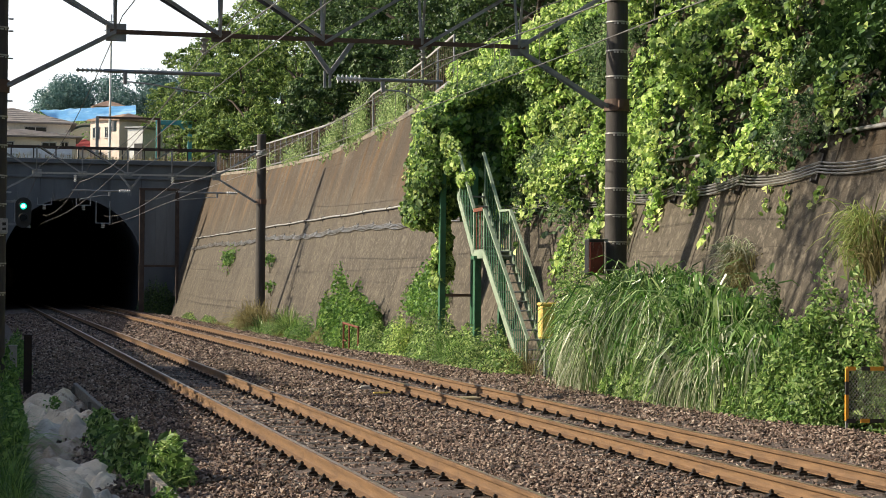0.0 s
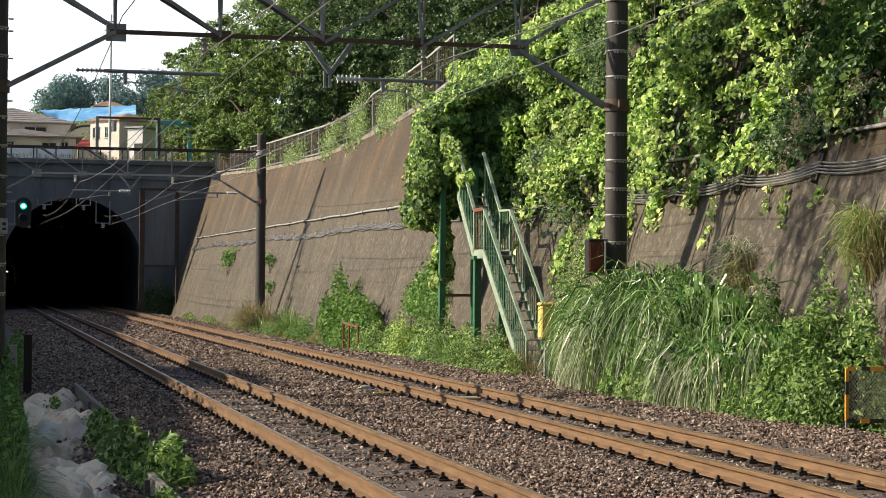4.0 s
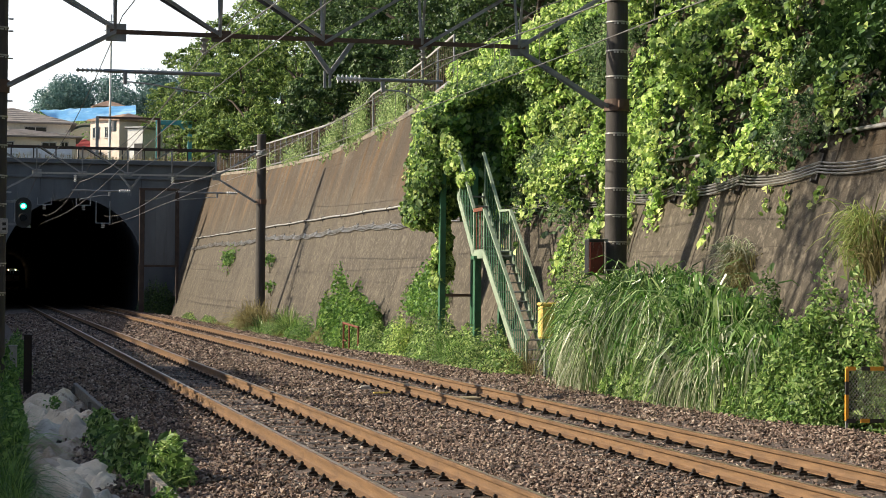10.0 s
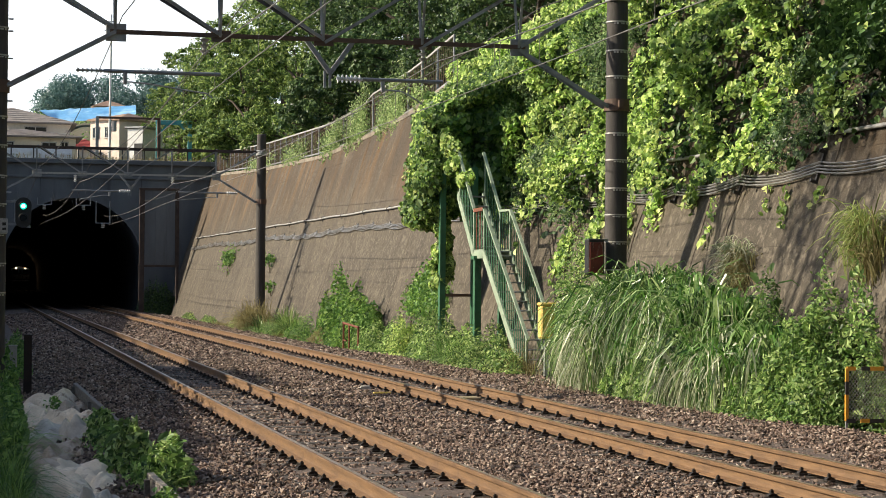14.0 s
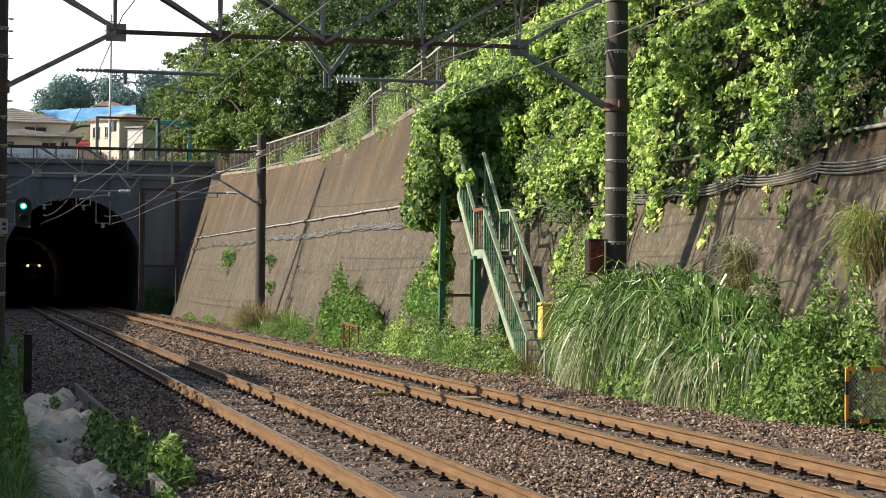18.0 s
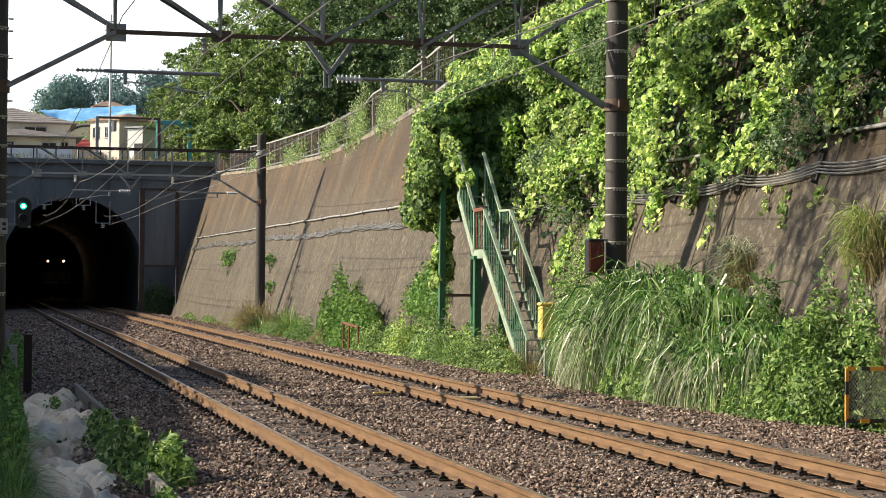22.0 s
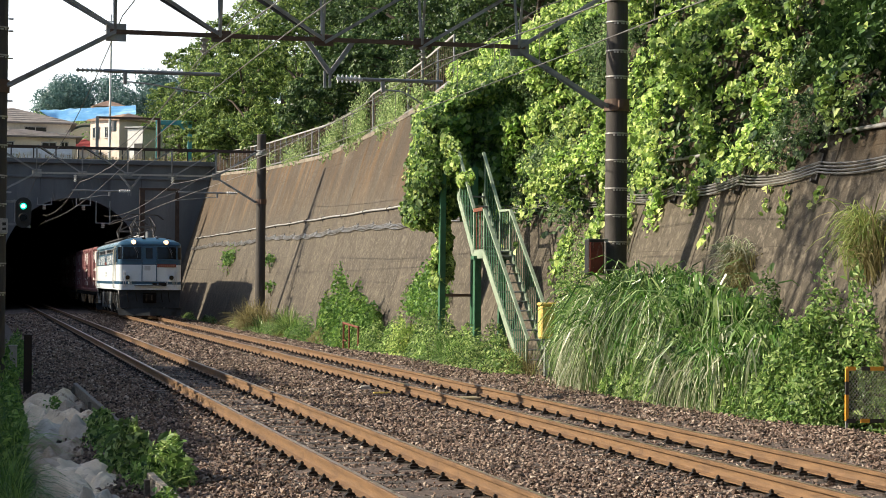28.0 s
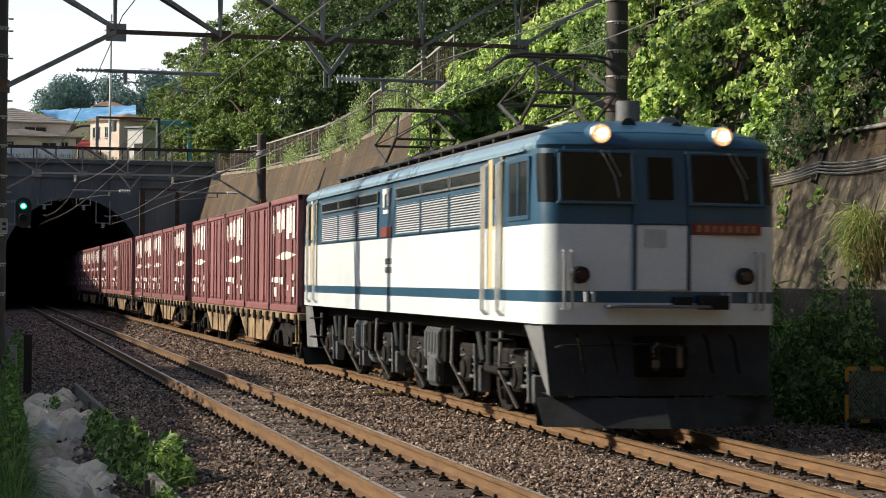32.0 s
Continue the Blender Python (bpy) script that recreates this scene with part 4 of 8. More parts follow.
part("door", Geo().box((0, -.115, -.01), (.25, .02, .54), .008), mat("peeling_red_paint", (.10, .018, .012), (.2, .04, .025), 5, .8, bump=.4, fine=40, dirt=(.5, .42, .33), dirt_scale=7, dirt_at=.57, dirt_stretch=(1.5, 1, .35)), rb, "rusty red door with peeling paint")
split("bracket", Geo().box((.12, .06, .30), (.45, .06, .05)).box((.12, .06, -.30), (.45, .06, .05)), M_STEEL, rb)

# ================================================================ signal
sg = thing("signal", "black railway signal showing a green light on a slim mast", "signal", pose(1.09, 50, 0))
part("housing", Geo().cyl((0, 0, 3.17), (0, .0, 3.17 + .001), .01, n=6).prism([(.2 * math.cos(a) , (.19 if math.sin(a) >= 0 else -.19) + .19 * math.sin(a) + 3.34) for a in np.linspace(0, 2 * math.pi, 25)[:-1]], -.06, .06), M_BLACK, sg, "black backboard with round ends")
for z, on in ((3.5, True), (3.2, False)):
    hd = part("hood", Geo().tube([(.115 * math.cos(a), -.07, z + .115 * math.sin(a)) for a in np.linspace(-.4, math.pi + .4, 12)], .012, 5).tube([(.115 * math.cos(a), -.2, z + .115 * math.sin(a)) for a in np.linspace(.2, math.pi - .2, 10)], .012, 5), M_BLACK, sg)
    part("lens", Geo().cyl((0, -.06, z), (0, -.085, z), .082, .07, 16), glow("green_signal", (.01, .75, .42), 1.1) if on else M_GLASS, hd, "lit green lens" if on else "dark lens")
    if on:
        part("lens_core", Geo().cyl((0, -.083, z), (0, -.09, z), .05, .042, 14), glow("green_lamp", (.35, 1.0, .78), 6.0), hd, "bright middle of the green lens")
part("arm", Geo().box((-.4, .05, 3.05), (.75, .06, .06)).box((-.4, .05, 3.62), (.75, .06, .06)), M_STEEL, sg)
part("mast", Geo().cyl((-.76, .05, -.55), (-.76, .05, 4.4), .07, n=12), M_STEEL, sg, "slim steel mast", 40)
part("base_box", Geo().box((.13, .0, 2.99), (.1, .1, .07), .01), M_STEEL, sg)
np_ = thing("pole_plate", "small white plate with dark bars on the pole", "plate", pose(.44, GANTRY_1 - .1, 2.55))
part("plate", Geo().box((-.04, -.14, 0), (.14, .01, .24), .003), M_BAND, np_)
part("plate_bars", Geo().box((-.03, -.148, .03), (.06, .004, .05)).box((-.03, -.148, -.05), (.06, .004, .04)), M_BLACK, np_)
for z in (4.86, 4.6, 5.3, 5.75, 5.95, 3.1, 3.9):
    part("cable_cleat", Geo().cyl((.0, -.1, z - 2.55), (.08, -.1, z - 2.55), .014, n=6), M_BAND, np_)

# ================================================================ steel stair against the wall
def make_stair():
    s = thing("steel_stair", "green-painted steel stair with rust patches, climbing into the vines", "stair")
    xn, xf = 10.9, 11.5
    y0, y1, y2, y3 = 38.3, 41.87, 42.75, 44.3
    z0, z1 = -.4, 2.33
    sl = .78
    zf = lambda y: z1 + sl * (y - y1) if y < y1 else (z1 if y < y2 else z1 + .92 * (y - y2))
    for x in (xn, xf):
        for a, b in ((y0, y1), (y1, y2), (y2, y3)):
            part("stringer", Geo().bar((x, a, zf(a + 1e-6) if a != y2 else z1), (x, b, zf(b - 1e-6)), .05, .2), M_PALEGREEN, s, "pale green stringer")
    n = 14
    for i in range(n):
        y = y0 + (y1 - y0) * (i + .5) / n
        part("tread", Geo().box(((xn + xf) / 2, y, zf(y) + .06), (xf - xn - .05, .2, .03), .006), M_STEEL, s)
    part("landing", Geo().box(((xn + xf) / 2, (y1 + y2) / 2, z1 + .06), (xf - xn - .05, y2 - y1, .04)), M_STEEL, s)
    n = 6
    for i in range(n):
        y = y2 + (y3 - y2) * (i + .5) / n
        part("tread", Geo().box(((xn + xf) / 2, y, zf(y) + .06), (xf - xn - .05, .22, .03), .006), M_STEEL, s)
    for x in (xn, xf):
        pts = [(x, y0 - .05, zf(y0) + .98), (x, y1, z1 + .98), (x, y2, z1 + .99), (x, y3, zf(y3 - 1e-6) + .98)]
        for a, b in zip(pts, pts[1:]):
            part("handrail", Geo().bar(a, b, .065, .05), M_PALEGREEN, s, "faded green handrail")
        for y in np.arange(y0 + .1, y3, .148):
            part("baluster", Geo().bar((x, y, zf(y) + .06), (x, y, zf(y) + .97), .016, .016), M_RUST if 41.8 < y < 42.8 and x == xn and int(y * 7) % 2 else M_GREEN, s)
        for y in (y0 + .05, y1, y2, 44.1):
            part("newel", Geo().box((x, y, zf(y) + .5), (.05, .05, 1.0), .006), M_PALEGREEN, s)
    part("rust_panel", Geo().box((xn - .03, (y1 + y2) / 2, z1 + .99), (.02, .8, .08)), M_RUST, s, "rusted rail plate")
    for x, y, zt in ((xn + .02, 42.55, z1 - .05), (xf, 42.55, z1 - .05)):
        part("support_post", Geo().box((x, y, (zt - .5) / 2), (.16, .16, zt + .5), .01).box((x, y, zt - .03), (.24, .3, .08)), M_GREEN, s, "green steel support post")
    for x in (10.95, 11.75):
        part("tall_post", Geo().box((x, 46.1, 2.0), (.15, .15, 5.0), .01), M_GREEN, s, "tall green steel post")
    part("cross_tie", Geo().bar((10.95, 46.1, 1.38), (11.75, 46.1, 1.38), .05, .07), M_RUSTSTEEL, s)


make_stair()

# yellow box, brown rail and mesh sign along the far side
yb = thing("yellow_box", "faded yellow plastic box on a post in the weeds", "box", pose(11.0, 37.3, 0))
part("body", Geo().box((0, 0, .92), (.29, .26, .66), .03), M_YELLOW, yb)
part("lid", Geo().box((0, 0, 1.275), (.33, .3, .06), .02), M_YELLOW, yb, "slightly paler lid")
part("post", Geo().box((0, 0, .05), (.08, .08, 1.15)), M_STEEL, yb)
rr = thing("pipe_rail", "low rust-brown pipe rail in the weeds", "rail", pose(10.58, 56.2, 0))
for a, b in (((0, .9, -.4), (0, .9, .46)), ((0, 0, -.4), (0, 0, .42)), ((0, -1.4, -.4), (0, -1.4, .36))):
    part("post", Geo().cyl(a, b, .03, n=8), M_RUST, rr)
part("top_rail", Geo().cyl((0, .95, .46), (0, -1.45, .38), .034, n=8), M_RUST, rr)
part("lower_rail", Geo().cyl((0, .9, -.05), (0, .45, -.06), .025, n=8), M_RUST, rr)


def make_sign():
    s = thing("mesh_panel", "wire-mesh panel in a black and yellow striped border on short legs", "panel", pose(10.86, 23.2, 0, 0, 0, -6))
    w, z0, z1 = 1.5, -.04, .63
    for x, kind in ((0, "post"), (w, "post")):
        for k in range(5):
            a, b = -.45 + k * .22, -.45 + (k + 1) * .22
            if k == 0:
                part("leg", Geo().box((x, 0, -.25), (.03, .03, .42)), M_STEEL, s)
            else:
                lo, hi = z0 + (z1 - z0) * (k - 1) / 4, z0 + (z1 - z0) * k / 4
                part("border_strip", Geo().box((x, 0, (lo + hi) / 2), (.04, .035, hi - lo - .002)), M_DARKSTEEL if k == 3 else M_ORANGE, s, "striped border")
    for z in (z0, z1):
        for k in range(9):
            a, b = max(0, w * (k - .38 * (k % 2 == 0)) / 8), min(w, w * (k + .62) / 8)
            part("border_strip", Geo().box(((a + b) / 2, -.004, z), (b - a - .002, .035, .05)), M_ORANGE if k % 2 == (0 if z > 0 else 1) else M_DARKSTEEL, s)
    n = 34
    h = z1 - z0
    for sx in (-1, 1):
        g = Geo()
        for i in range(-15, n + 1):
            a = w * i / n
            x0, x1 = a, a + h * .75
            p, q = (x0, z0), (x1, z1)
            lo, hi = max(0, -x0 / (x1 - x0)), min(1, (w - x0) / (x1 - x0))
            if hi - lo < .03:
                continue
            pts = [(x0 + (x1 - x0) * f, z0 + h * f) for f in (lo, hi)]
            if sx < 0:
                pts = [(w - u, v) for u, v in pts]
            g.cyl((pts[0][0], .006 * sx, pts[0][1]), (pts[1][0], .006 * sx, pts[1][1]), .005, n=4)
        part("wire_mesh", g, M_BAND, s, "diagonal wire mesh").matrix_basis = Matrix.Identity(4)


make_sign()

pk = thing("loose_plank", "short grey plank lying on the stones beside the rail", "plank", pose(3.02, 33.0, -.185, 0, 3, 4))
part("plank", Geo().box((0, 0, 0), (.36, .13, .035), .006), M_WOOD, pk)
for x, y, rz in ((6.62, 33.6, 12), (6.95, 32.3, -20)):
    ch = thing("concrete_chip", "pale broken chip of concrete on the stones", "chip", pose(x, y, -.165, 8, -6, rz), group="concrete chips")
    part("chip", Geo().add([(-.12, -.05, -.02), (.1, -.06, -.02), (.13, .04, -.02), (-.09, .06, -.02), (-.09, -.03, .035), (.07, -.04, .03), (.09, .03, .02), (-.06, .04, .04)],
                           [(3, 2, 1, 0), (4, 5, 6, 7), (0, 1, 5, 4), (1, 2, 6, 5), (2, 3, 7, 6), (3, 0, 4, 7)]), M_CONC, ch)

# ================================================================ near side: stubs, boards, bags
# the steel stub's shade is put into its near-black colour
for x, y, z, mt, lab in ((.93, 37.3, .62, mat("shade_dark_steel", (.02, .013, .01), (.045, .028, .02), 5, .8, bump=.3), "rusty steel stub post by the track, darkened for shade"), (.66, 37.5, .42, M_CONC, "weathered grey concrete stub post by the track")):
    p = thing("marker_post", lab, "post", pose(x, y, -.55))
    part("post", Geo().box((0, 0, (z + .55) / 2), (.15, .12, z + .55), .01), mt, p)
    part("cap", Geo().box((0, 0, z + .56), (.17, .14, .03), .008), mt, p)
for x, y, ln, rz, lab in ((1.62, 15.6, 5.2, 1.0, "low grey weathered plank edging the stone bed"), (1.70, 29.5, 9.2, .6, "low grey concrete kerb board beside the stones")):
    k = thing("edge_board", lab, "edging", pose(x, y, 0, 0, 0, rz), group="edge boards")
    part("board", Geo().box((0, 0, -.24), (.07, ln, .30), .008), M_WOOD, k)
    for d in (-.45, 0, .45):
        part("stake", Geo().box((-.06, ln * d, -.3), (.05, .05, .34), .005), M_WOOD, k)


def sack(x, y, z, sx, sy, sz, rz, material, seed, label):
    """An emptied woven sack: a low heap of cloth with straight, sharp folds."""
    r = random.Random(seed)
    nx, ny = 34, 52
    off = Vector((r.uniform(0, 50), r.uniform(0, 50), 0))
    folds = []
    for k in range(7):
        a = r.uniform(0, math.pi)
        folds.append((math.cos(a), math.sin(a) * .6, r.uniform(1.3, 2.8) * (1 + .35 * k), r.random(), .15 / (1 + .36 * k)))
    g = Geo()
    for j in range(ny):
        for i in range(nx):
            u, v = 2 * i / (nx - 1) - 1, 2 * j / (ny - 1) - 1
            px, py = u * sx, v * sy
            q = Vector((px * 1.6, py * .9, 0)) + off
            wx, wy = .22 * noise.noise(q), .3 * noise.noise(q + Vector((9, 3, 1)))
            h = 0.0
            for ca, sa, f, ph, am in folds:
                h += am * (abs((((px + wx) * ca + (py + wy) * sa) * f + ph) % 1 - .5) * 2) * max(0.0, .55 + noise.noise(q * 1.3 + Vector((f, ph * 9, 2))))
            edge = max(0.0, 1 - max(abs(u), abs(v)) ** 4)
            rim = 1 + .4 * noise.noise(q * .8 + Vector((2, 7, 0)))
            lump = sz * max(0.0, .5 + .9 * noise.noise(q * .8 + Vector((3, 3, 6)))) * (1 - u * u) * (1 - v * v)
            g.v.append((px * rim + .05 * noise.noise(q * 3), py * rim, (h - .12 + .3 * lump) * edge ** .5 - .10 * (1 - edge)))
    g.f = [(j * nx + i, j * nx + i + 1, (j + 1) * nx + i + 1, (j + 1) * nx + i) for j in range(ny - 1) for i in range(nx - 1)]
    ob = tagged(part("sandbag", g, material, smooth=12), label, "sack", group="old sacks")
    ob.matrix_basis = pose(x, y, z - .12, r.uniform(0, 4), r.uniform(-6, 6), rz)


for i, (x, y, z, sx, sy, sz, rz, mt, lab) in enumerate((
        (1.30, 32.0, -.10, .26, .9, .4, -10, M_BAG, "crumpled dirty-white woven sack on the ground"),
        (1.02, 30.4, -.14, .28, .9, .4, 14, M_BAG, "slumped dirty-white sack with deep folds"),
        (1.36, 29.6, -.12, .2, .8, .36, -14, M_BAGTAN, "brown-stained sack beside the edge board"),
        (.86, 28.6, -.14, .22, .9, .3, 8, M_BAG, "crumpled pale sack half under another"),
        (1.22, 27.6, -.14, .3, .9, .34, 20, M_BAG, "torn dirty-white sack with a folded edge"),
        (.95, 26.2, -.16, .3, .8, .24, -12, M_BAGBLUE, "flattened grey torn sack"),
        (1.34, 25.6, -.16, .2, .7, .26, 10, M_BAGBLUE, "flattened grey sack among leaves"),
        (1.0, 23.9, -.2, .36, 1.2, .1, 4, M_BAGTAN, "flat earth-brown sacking between the heaps"),
        (.68, 21.6, -.12, .2, .8, .5, 10, M_BAGTAN, "half-collapsed beige sack with brown stains"),
        (1.0, 21.0, -.16, .26, .8, .36, -16, M_BAG, "crumpled pale sack near the plank"),
        (1.26, 20.0, -.16, .2, .8, .4, 8, M_BAG, "pale woven sack folded over itself"),
        (.80, 19.2, -.2, .26, .8, .26, 14, M_BAG, "greyish woven sack half hidden by grass"),
        (1.06, 17.8, -.2, .3, .9, .28, -6, M_BAGBLUE, "grey sacking at the edge of the heap"))):
    sack(x, y, z - .05, sx * 1.1, sy * .95, sz, rz, mt, i + 3, lab)

# ================================================================ fence on the wall
def make_fence():
    f = thing("wall_fence", "grey steel picket fence along the top of the retaining wall", "fence")
    ys = list(np.arange(58.5, 122, 1.9))
    tops = []
    for i, y in enumerate(ys):
        z = coping(y)
        x = wall_x(z) + .22
        h = 1.28 if y > 70 else 1.55
        part("post", Geo().box((x, y, z + h / 2), (.06, .06, h), .006), M_STEEL, f)
        tops.append((x, y, z, h))
    for a, b in zip(tops, tops[1:]):
        for e in (.98, .12):
            part("rail", Geo().bar((a[0], a[1], a[2] + a[3] * e), (b[0], b[1], b[2] + b[3] * e), .05, .06), M_BAND if e > .5 else M_STEEL, f)
        for k in range(1, 8):
            q = k / 8
            x, y, z, h = (a[i] + (b[i] - a[i]) * q for i in range(4))
            part("picket", Geo().bar((x, y, z + .1 * h), (x, y, z + .96 * h), .014, .014), M_RUSTSTEEL, f)


make_fence()

# ================================================================ above the portal: road, railings, houses
def make_overbridge():
    g = thing("guard_rail", "white-grey steel guard rail along the road above the portal", "guard rail", pose(0, 123.7, 8.95))
    for x in np.arange(-2.0, 6.2, 2.0):
        part("post", Geo().cyl((x, 0, -.2), (x, 0, .95), .06, n=10), M_CONC, g)
    part("beam", Geo().prism([(-3.5, .18), (-3.5, .86), (5.6, .86), (5.6, .18)], -.06, -.02).prism([(-3.5, .45), (-3.5, .58), (5.6, .58), (5.6, .45)], -.1, -.06), mat("white_guard_paint", (.78, .82, .86), (.86, .88, .9), 2, .5, bump=.05, dirt=(.6, .62, .62), dirt_scale=1), g, "pale ribbed beam")
    r = thing("parapet_railing", "dark steel railing on the portal parapet", "railing", pose(0, 122.7, 9.05))
    for x in np.arange(-3.5, 14, 1.35):
        part("post", Geo().box((x, 0, .35), (.08, .06, .8)), M_DARKSTEEL, r)
    for z in (.72,):
        part("rail", Geo().box((5.2, 0, z), (18, .05, .06)), M_DARKSTEEL, r)
    gt = thing("steel_gate", "dark square-topped steel gate frame above the portal", "gate frame", pose(0, 127.2, 8.8))
    for x in (7.35, 11.3):
        part("post", Geo().box((x, 0, 1.65), (.2, .16, 3.4), .01), M_STEEL if x < 9 else M_RUSTSTEEL, gt)
    part("beam", Geo().box((9.33, 0, 3.3), (4.15, .14, .14), .01), M_RUSTSTEEL, gt)
    tq = mat("turquoise_paint", (.05, .27, .29), (.10, .38, .39), 3, .55, bump=.1, dirt=(.2, .3, .3), dirt_scale=3)
    t = thing("turquoise_frame", "turquoise painted steel portal frame among the trees", "steel frame", pose(0, 130.2, 8.8))
    for x in (11.5, 13.6):
        part("post", Geo().box((x, 0, 1.7), (.26, .22, 3.4), .02), tq, t)
    part("beam", Geo().box((12.55, 0, 3.32), (2.4, .22, .3), .02), tq, t)
    part("brace", Geo().bar((11.6, 0, 2.6), (12.2, 0, 3.25), .12, .12).bar((13.5, 0, 2.6), (12.9, 0, 3.25), .12, .12), tq, t)
    m = thing("utility_mast", "slim pale steel mast behind the portal", "mast", pose(8.63, 135, 8.8))
    part("shaft", Geo().cyl((0, 0, 0), (.05, 0, 11), .10, .06, 10), M_CERAMIC, m, smooth=40)
    part("crossarm", Geo().box((.04, 0, 9.9), (.9, .08, .08)).box((.04, 0, 10.5), (.5, .06, .06)), M_STEEL, m)
    part("transformer", Geo().cyl((.3, 0, 3.0), (.3, 0, 3.7), .18, n=12), M_PIPE, m)
    # road surface
    tagged(part("road", Geo().box((5, 127.2, 8.86), (40, 5.2, .06)), mat("asphalt", (.045, .045, .045), (.07, .07, .068), 3, .9, bump=.4)), "grey asphalt road above the portal", "road", kind="structure")


make_overbridge()

M_PLASTER = mat("beige_plaster", (.62, .55, .43), (.74, .67, .54), 1, .9, bump=.2, dirt=(.4, .34, .25), dirt_scale=.8)
M_PLASTER2 = mat("grey_plaster", (.58, .55, .48), (.68, .65, .58), 1, .9, bump=.2, dirt=(.33, .32, .3), dirt_scale=.8)
M_PINK = mat("pinkish_plaster", (.66, .53, .44), (.78, .67, .58), 1, .9, bump=.2, dirt=(.6, .55, .5), dirt_scale=.7)
M_TILE = mat("grey_roof_tile", (.17, .15, .135), (.27, .24, .215), 2, .8, bump=.5, fine=14, vary=.2)
M_TILE_RED = mat("red_roof_sheet", (.32, .05, .04), (.42, .08, .06), 2, .6, bump=.2, vary=.2)
M_TILE_ORANGE = mat("orange_roof_tile", (.27, .18, .13), (.37, .25, .18), 2, .8, bump=.4, vary=.2)


def house(x, y, z, w, d, h, rise, wall, tile, label, windows, hip=.5, over=.45):
    b = thing("house", label, "house", pose(x, y, z), group="houses on the hill")
    part("wall", Geo().box((0, 0, h / 2), (w, d, h), .02), wall, b)
    W, D = w / 2 + over, d / 2 + over
    r = max(.05, W - (W + D) / 2 * hip * 1.2) if w > d else .05
    g = Geo().add([(-W, -D, h), (W, -D, h), (W, D, h), (-W, D, h), (-r, 0, h + rise), (r, 0, h + rise), (-W, -D, h - .12), (W, -D, h - .12), (W, D, h - .12), (-W, D, h - .12)],
                  [(0, 1, 5, 4), (1, 2, 5), (2, 3, 4, 5), (3, 0, 4), (6, 7, 1, 0), (7, 8, 2, 1), (8, 9, 3, 2), (9, 6, 0, 3), (9, 8, 7, 6)])
    rf = part("roof", g, tile, b, "low hipped roof")
    n = 7
    for k in range(1, n):                          # courses of the roof that faces the line
        q = k / n
        zz = h + rise * q - .012
        part("roof_course", Geo().box((0, -D * (1 - q) - .01, zz), (2 * (W + (r - W) * q), .09, .05), .01), tile, rf)
    for wx, wz, ww, wh in windows:
        wd = part("window", Geo().box((wx, -d / 2 - .02, wz), (ww, .06, wh), .01), M_GLASS, b)
        fr = Geo()
        for c, s in (((wx, wz + wh / 2), (ww + .12, .07)), ((wx, wz - wh / 2), (ww + .12, .07)), ((wx - ww / 2, wz), (.06, wh)), ((wx + ww / 2, wz), (.06, wh)), ((wx, wz), (.05, wh))):
            fr.box((c[0], -d / 2 - .05, c[1]), (s[0], .05, s[1]))
        part("window_frame", fr, M_BAND, wd)
    return b


house(2.4, 154, 9.0, 8.6, 7, 4.5, 1.35, M_PLASTER2, M_TILE, "two-storey grey house with a tiled hipped roof", [(1.7, 3.9, 1.6, .5), (-1.5, 3.9, 1.4, .6)], .9)
house(3.0, 146.5, 9.0, 7.6, 5, 3.0, .65, M_PLASTER, M_TILE, "beige low house with a flat grey roof", [(1.9, 2.2, 1.0, .7), (-1.2, 2.2, 1.2, .7), (3.0, 2.2, .5, .8)], .9)
house(8.4, 163, 9.1, 3.4, 4, 3.2, .9, M_PLASTER2, M_TILE_RED, "small grey house with a red sheet roof", [(0, 2.1, .9, .7)], .5, .25)
pink_house = house(10.9, 148.5, 9.0, 3.0, 5, 4.6, .6, M_PINK, M_TILE_ORANGE, "pinkish plastered house with an orange roof", [(-.9, 3.6, .6, .8), (.3, 3.6, .5, .8), (-.6, 1.6, .8, 1.0)], .6, .2)
house(16.6, 262, 22.9, 3.6, 4, 1.6, .9, M_PLASTER, M_TILE_ORANGE, "distant house with a brownish roof on the hill", [(-.6, .9, .7, .6)], .6)
pink_house.matrix_basis = pose(10.9, 148.5, 9.0, 0, 0, -48)
# white shed beside the pinkish house
sh = thing("shed", "white garden shed with a black panel for its open side", "shed", pose(11.3, 138, 9.0, 0, 0, -40))
part("wall", Geo().box((0, 0, 1.6), (1.3, 2.4, 3.2), .02), M_CERAMIC, sh)
# black panel on the wall stands in for shade inside the doorway
part("doorway_panel", Geo().box((.3, -1.22, 1.2), (.7, .05, 1.9), .01), M_BLACK, sh, "black panel in place of the doorway's shade")
part("roof", Geo().box((0, 0, 3.28), (1.6, 2.7, .12), .02), M_STEEL, sh)


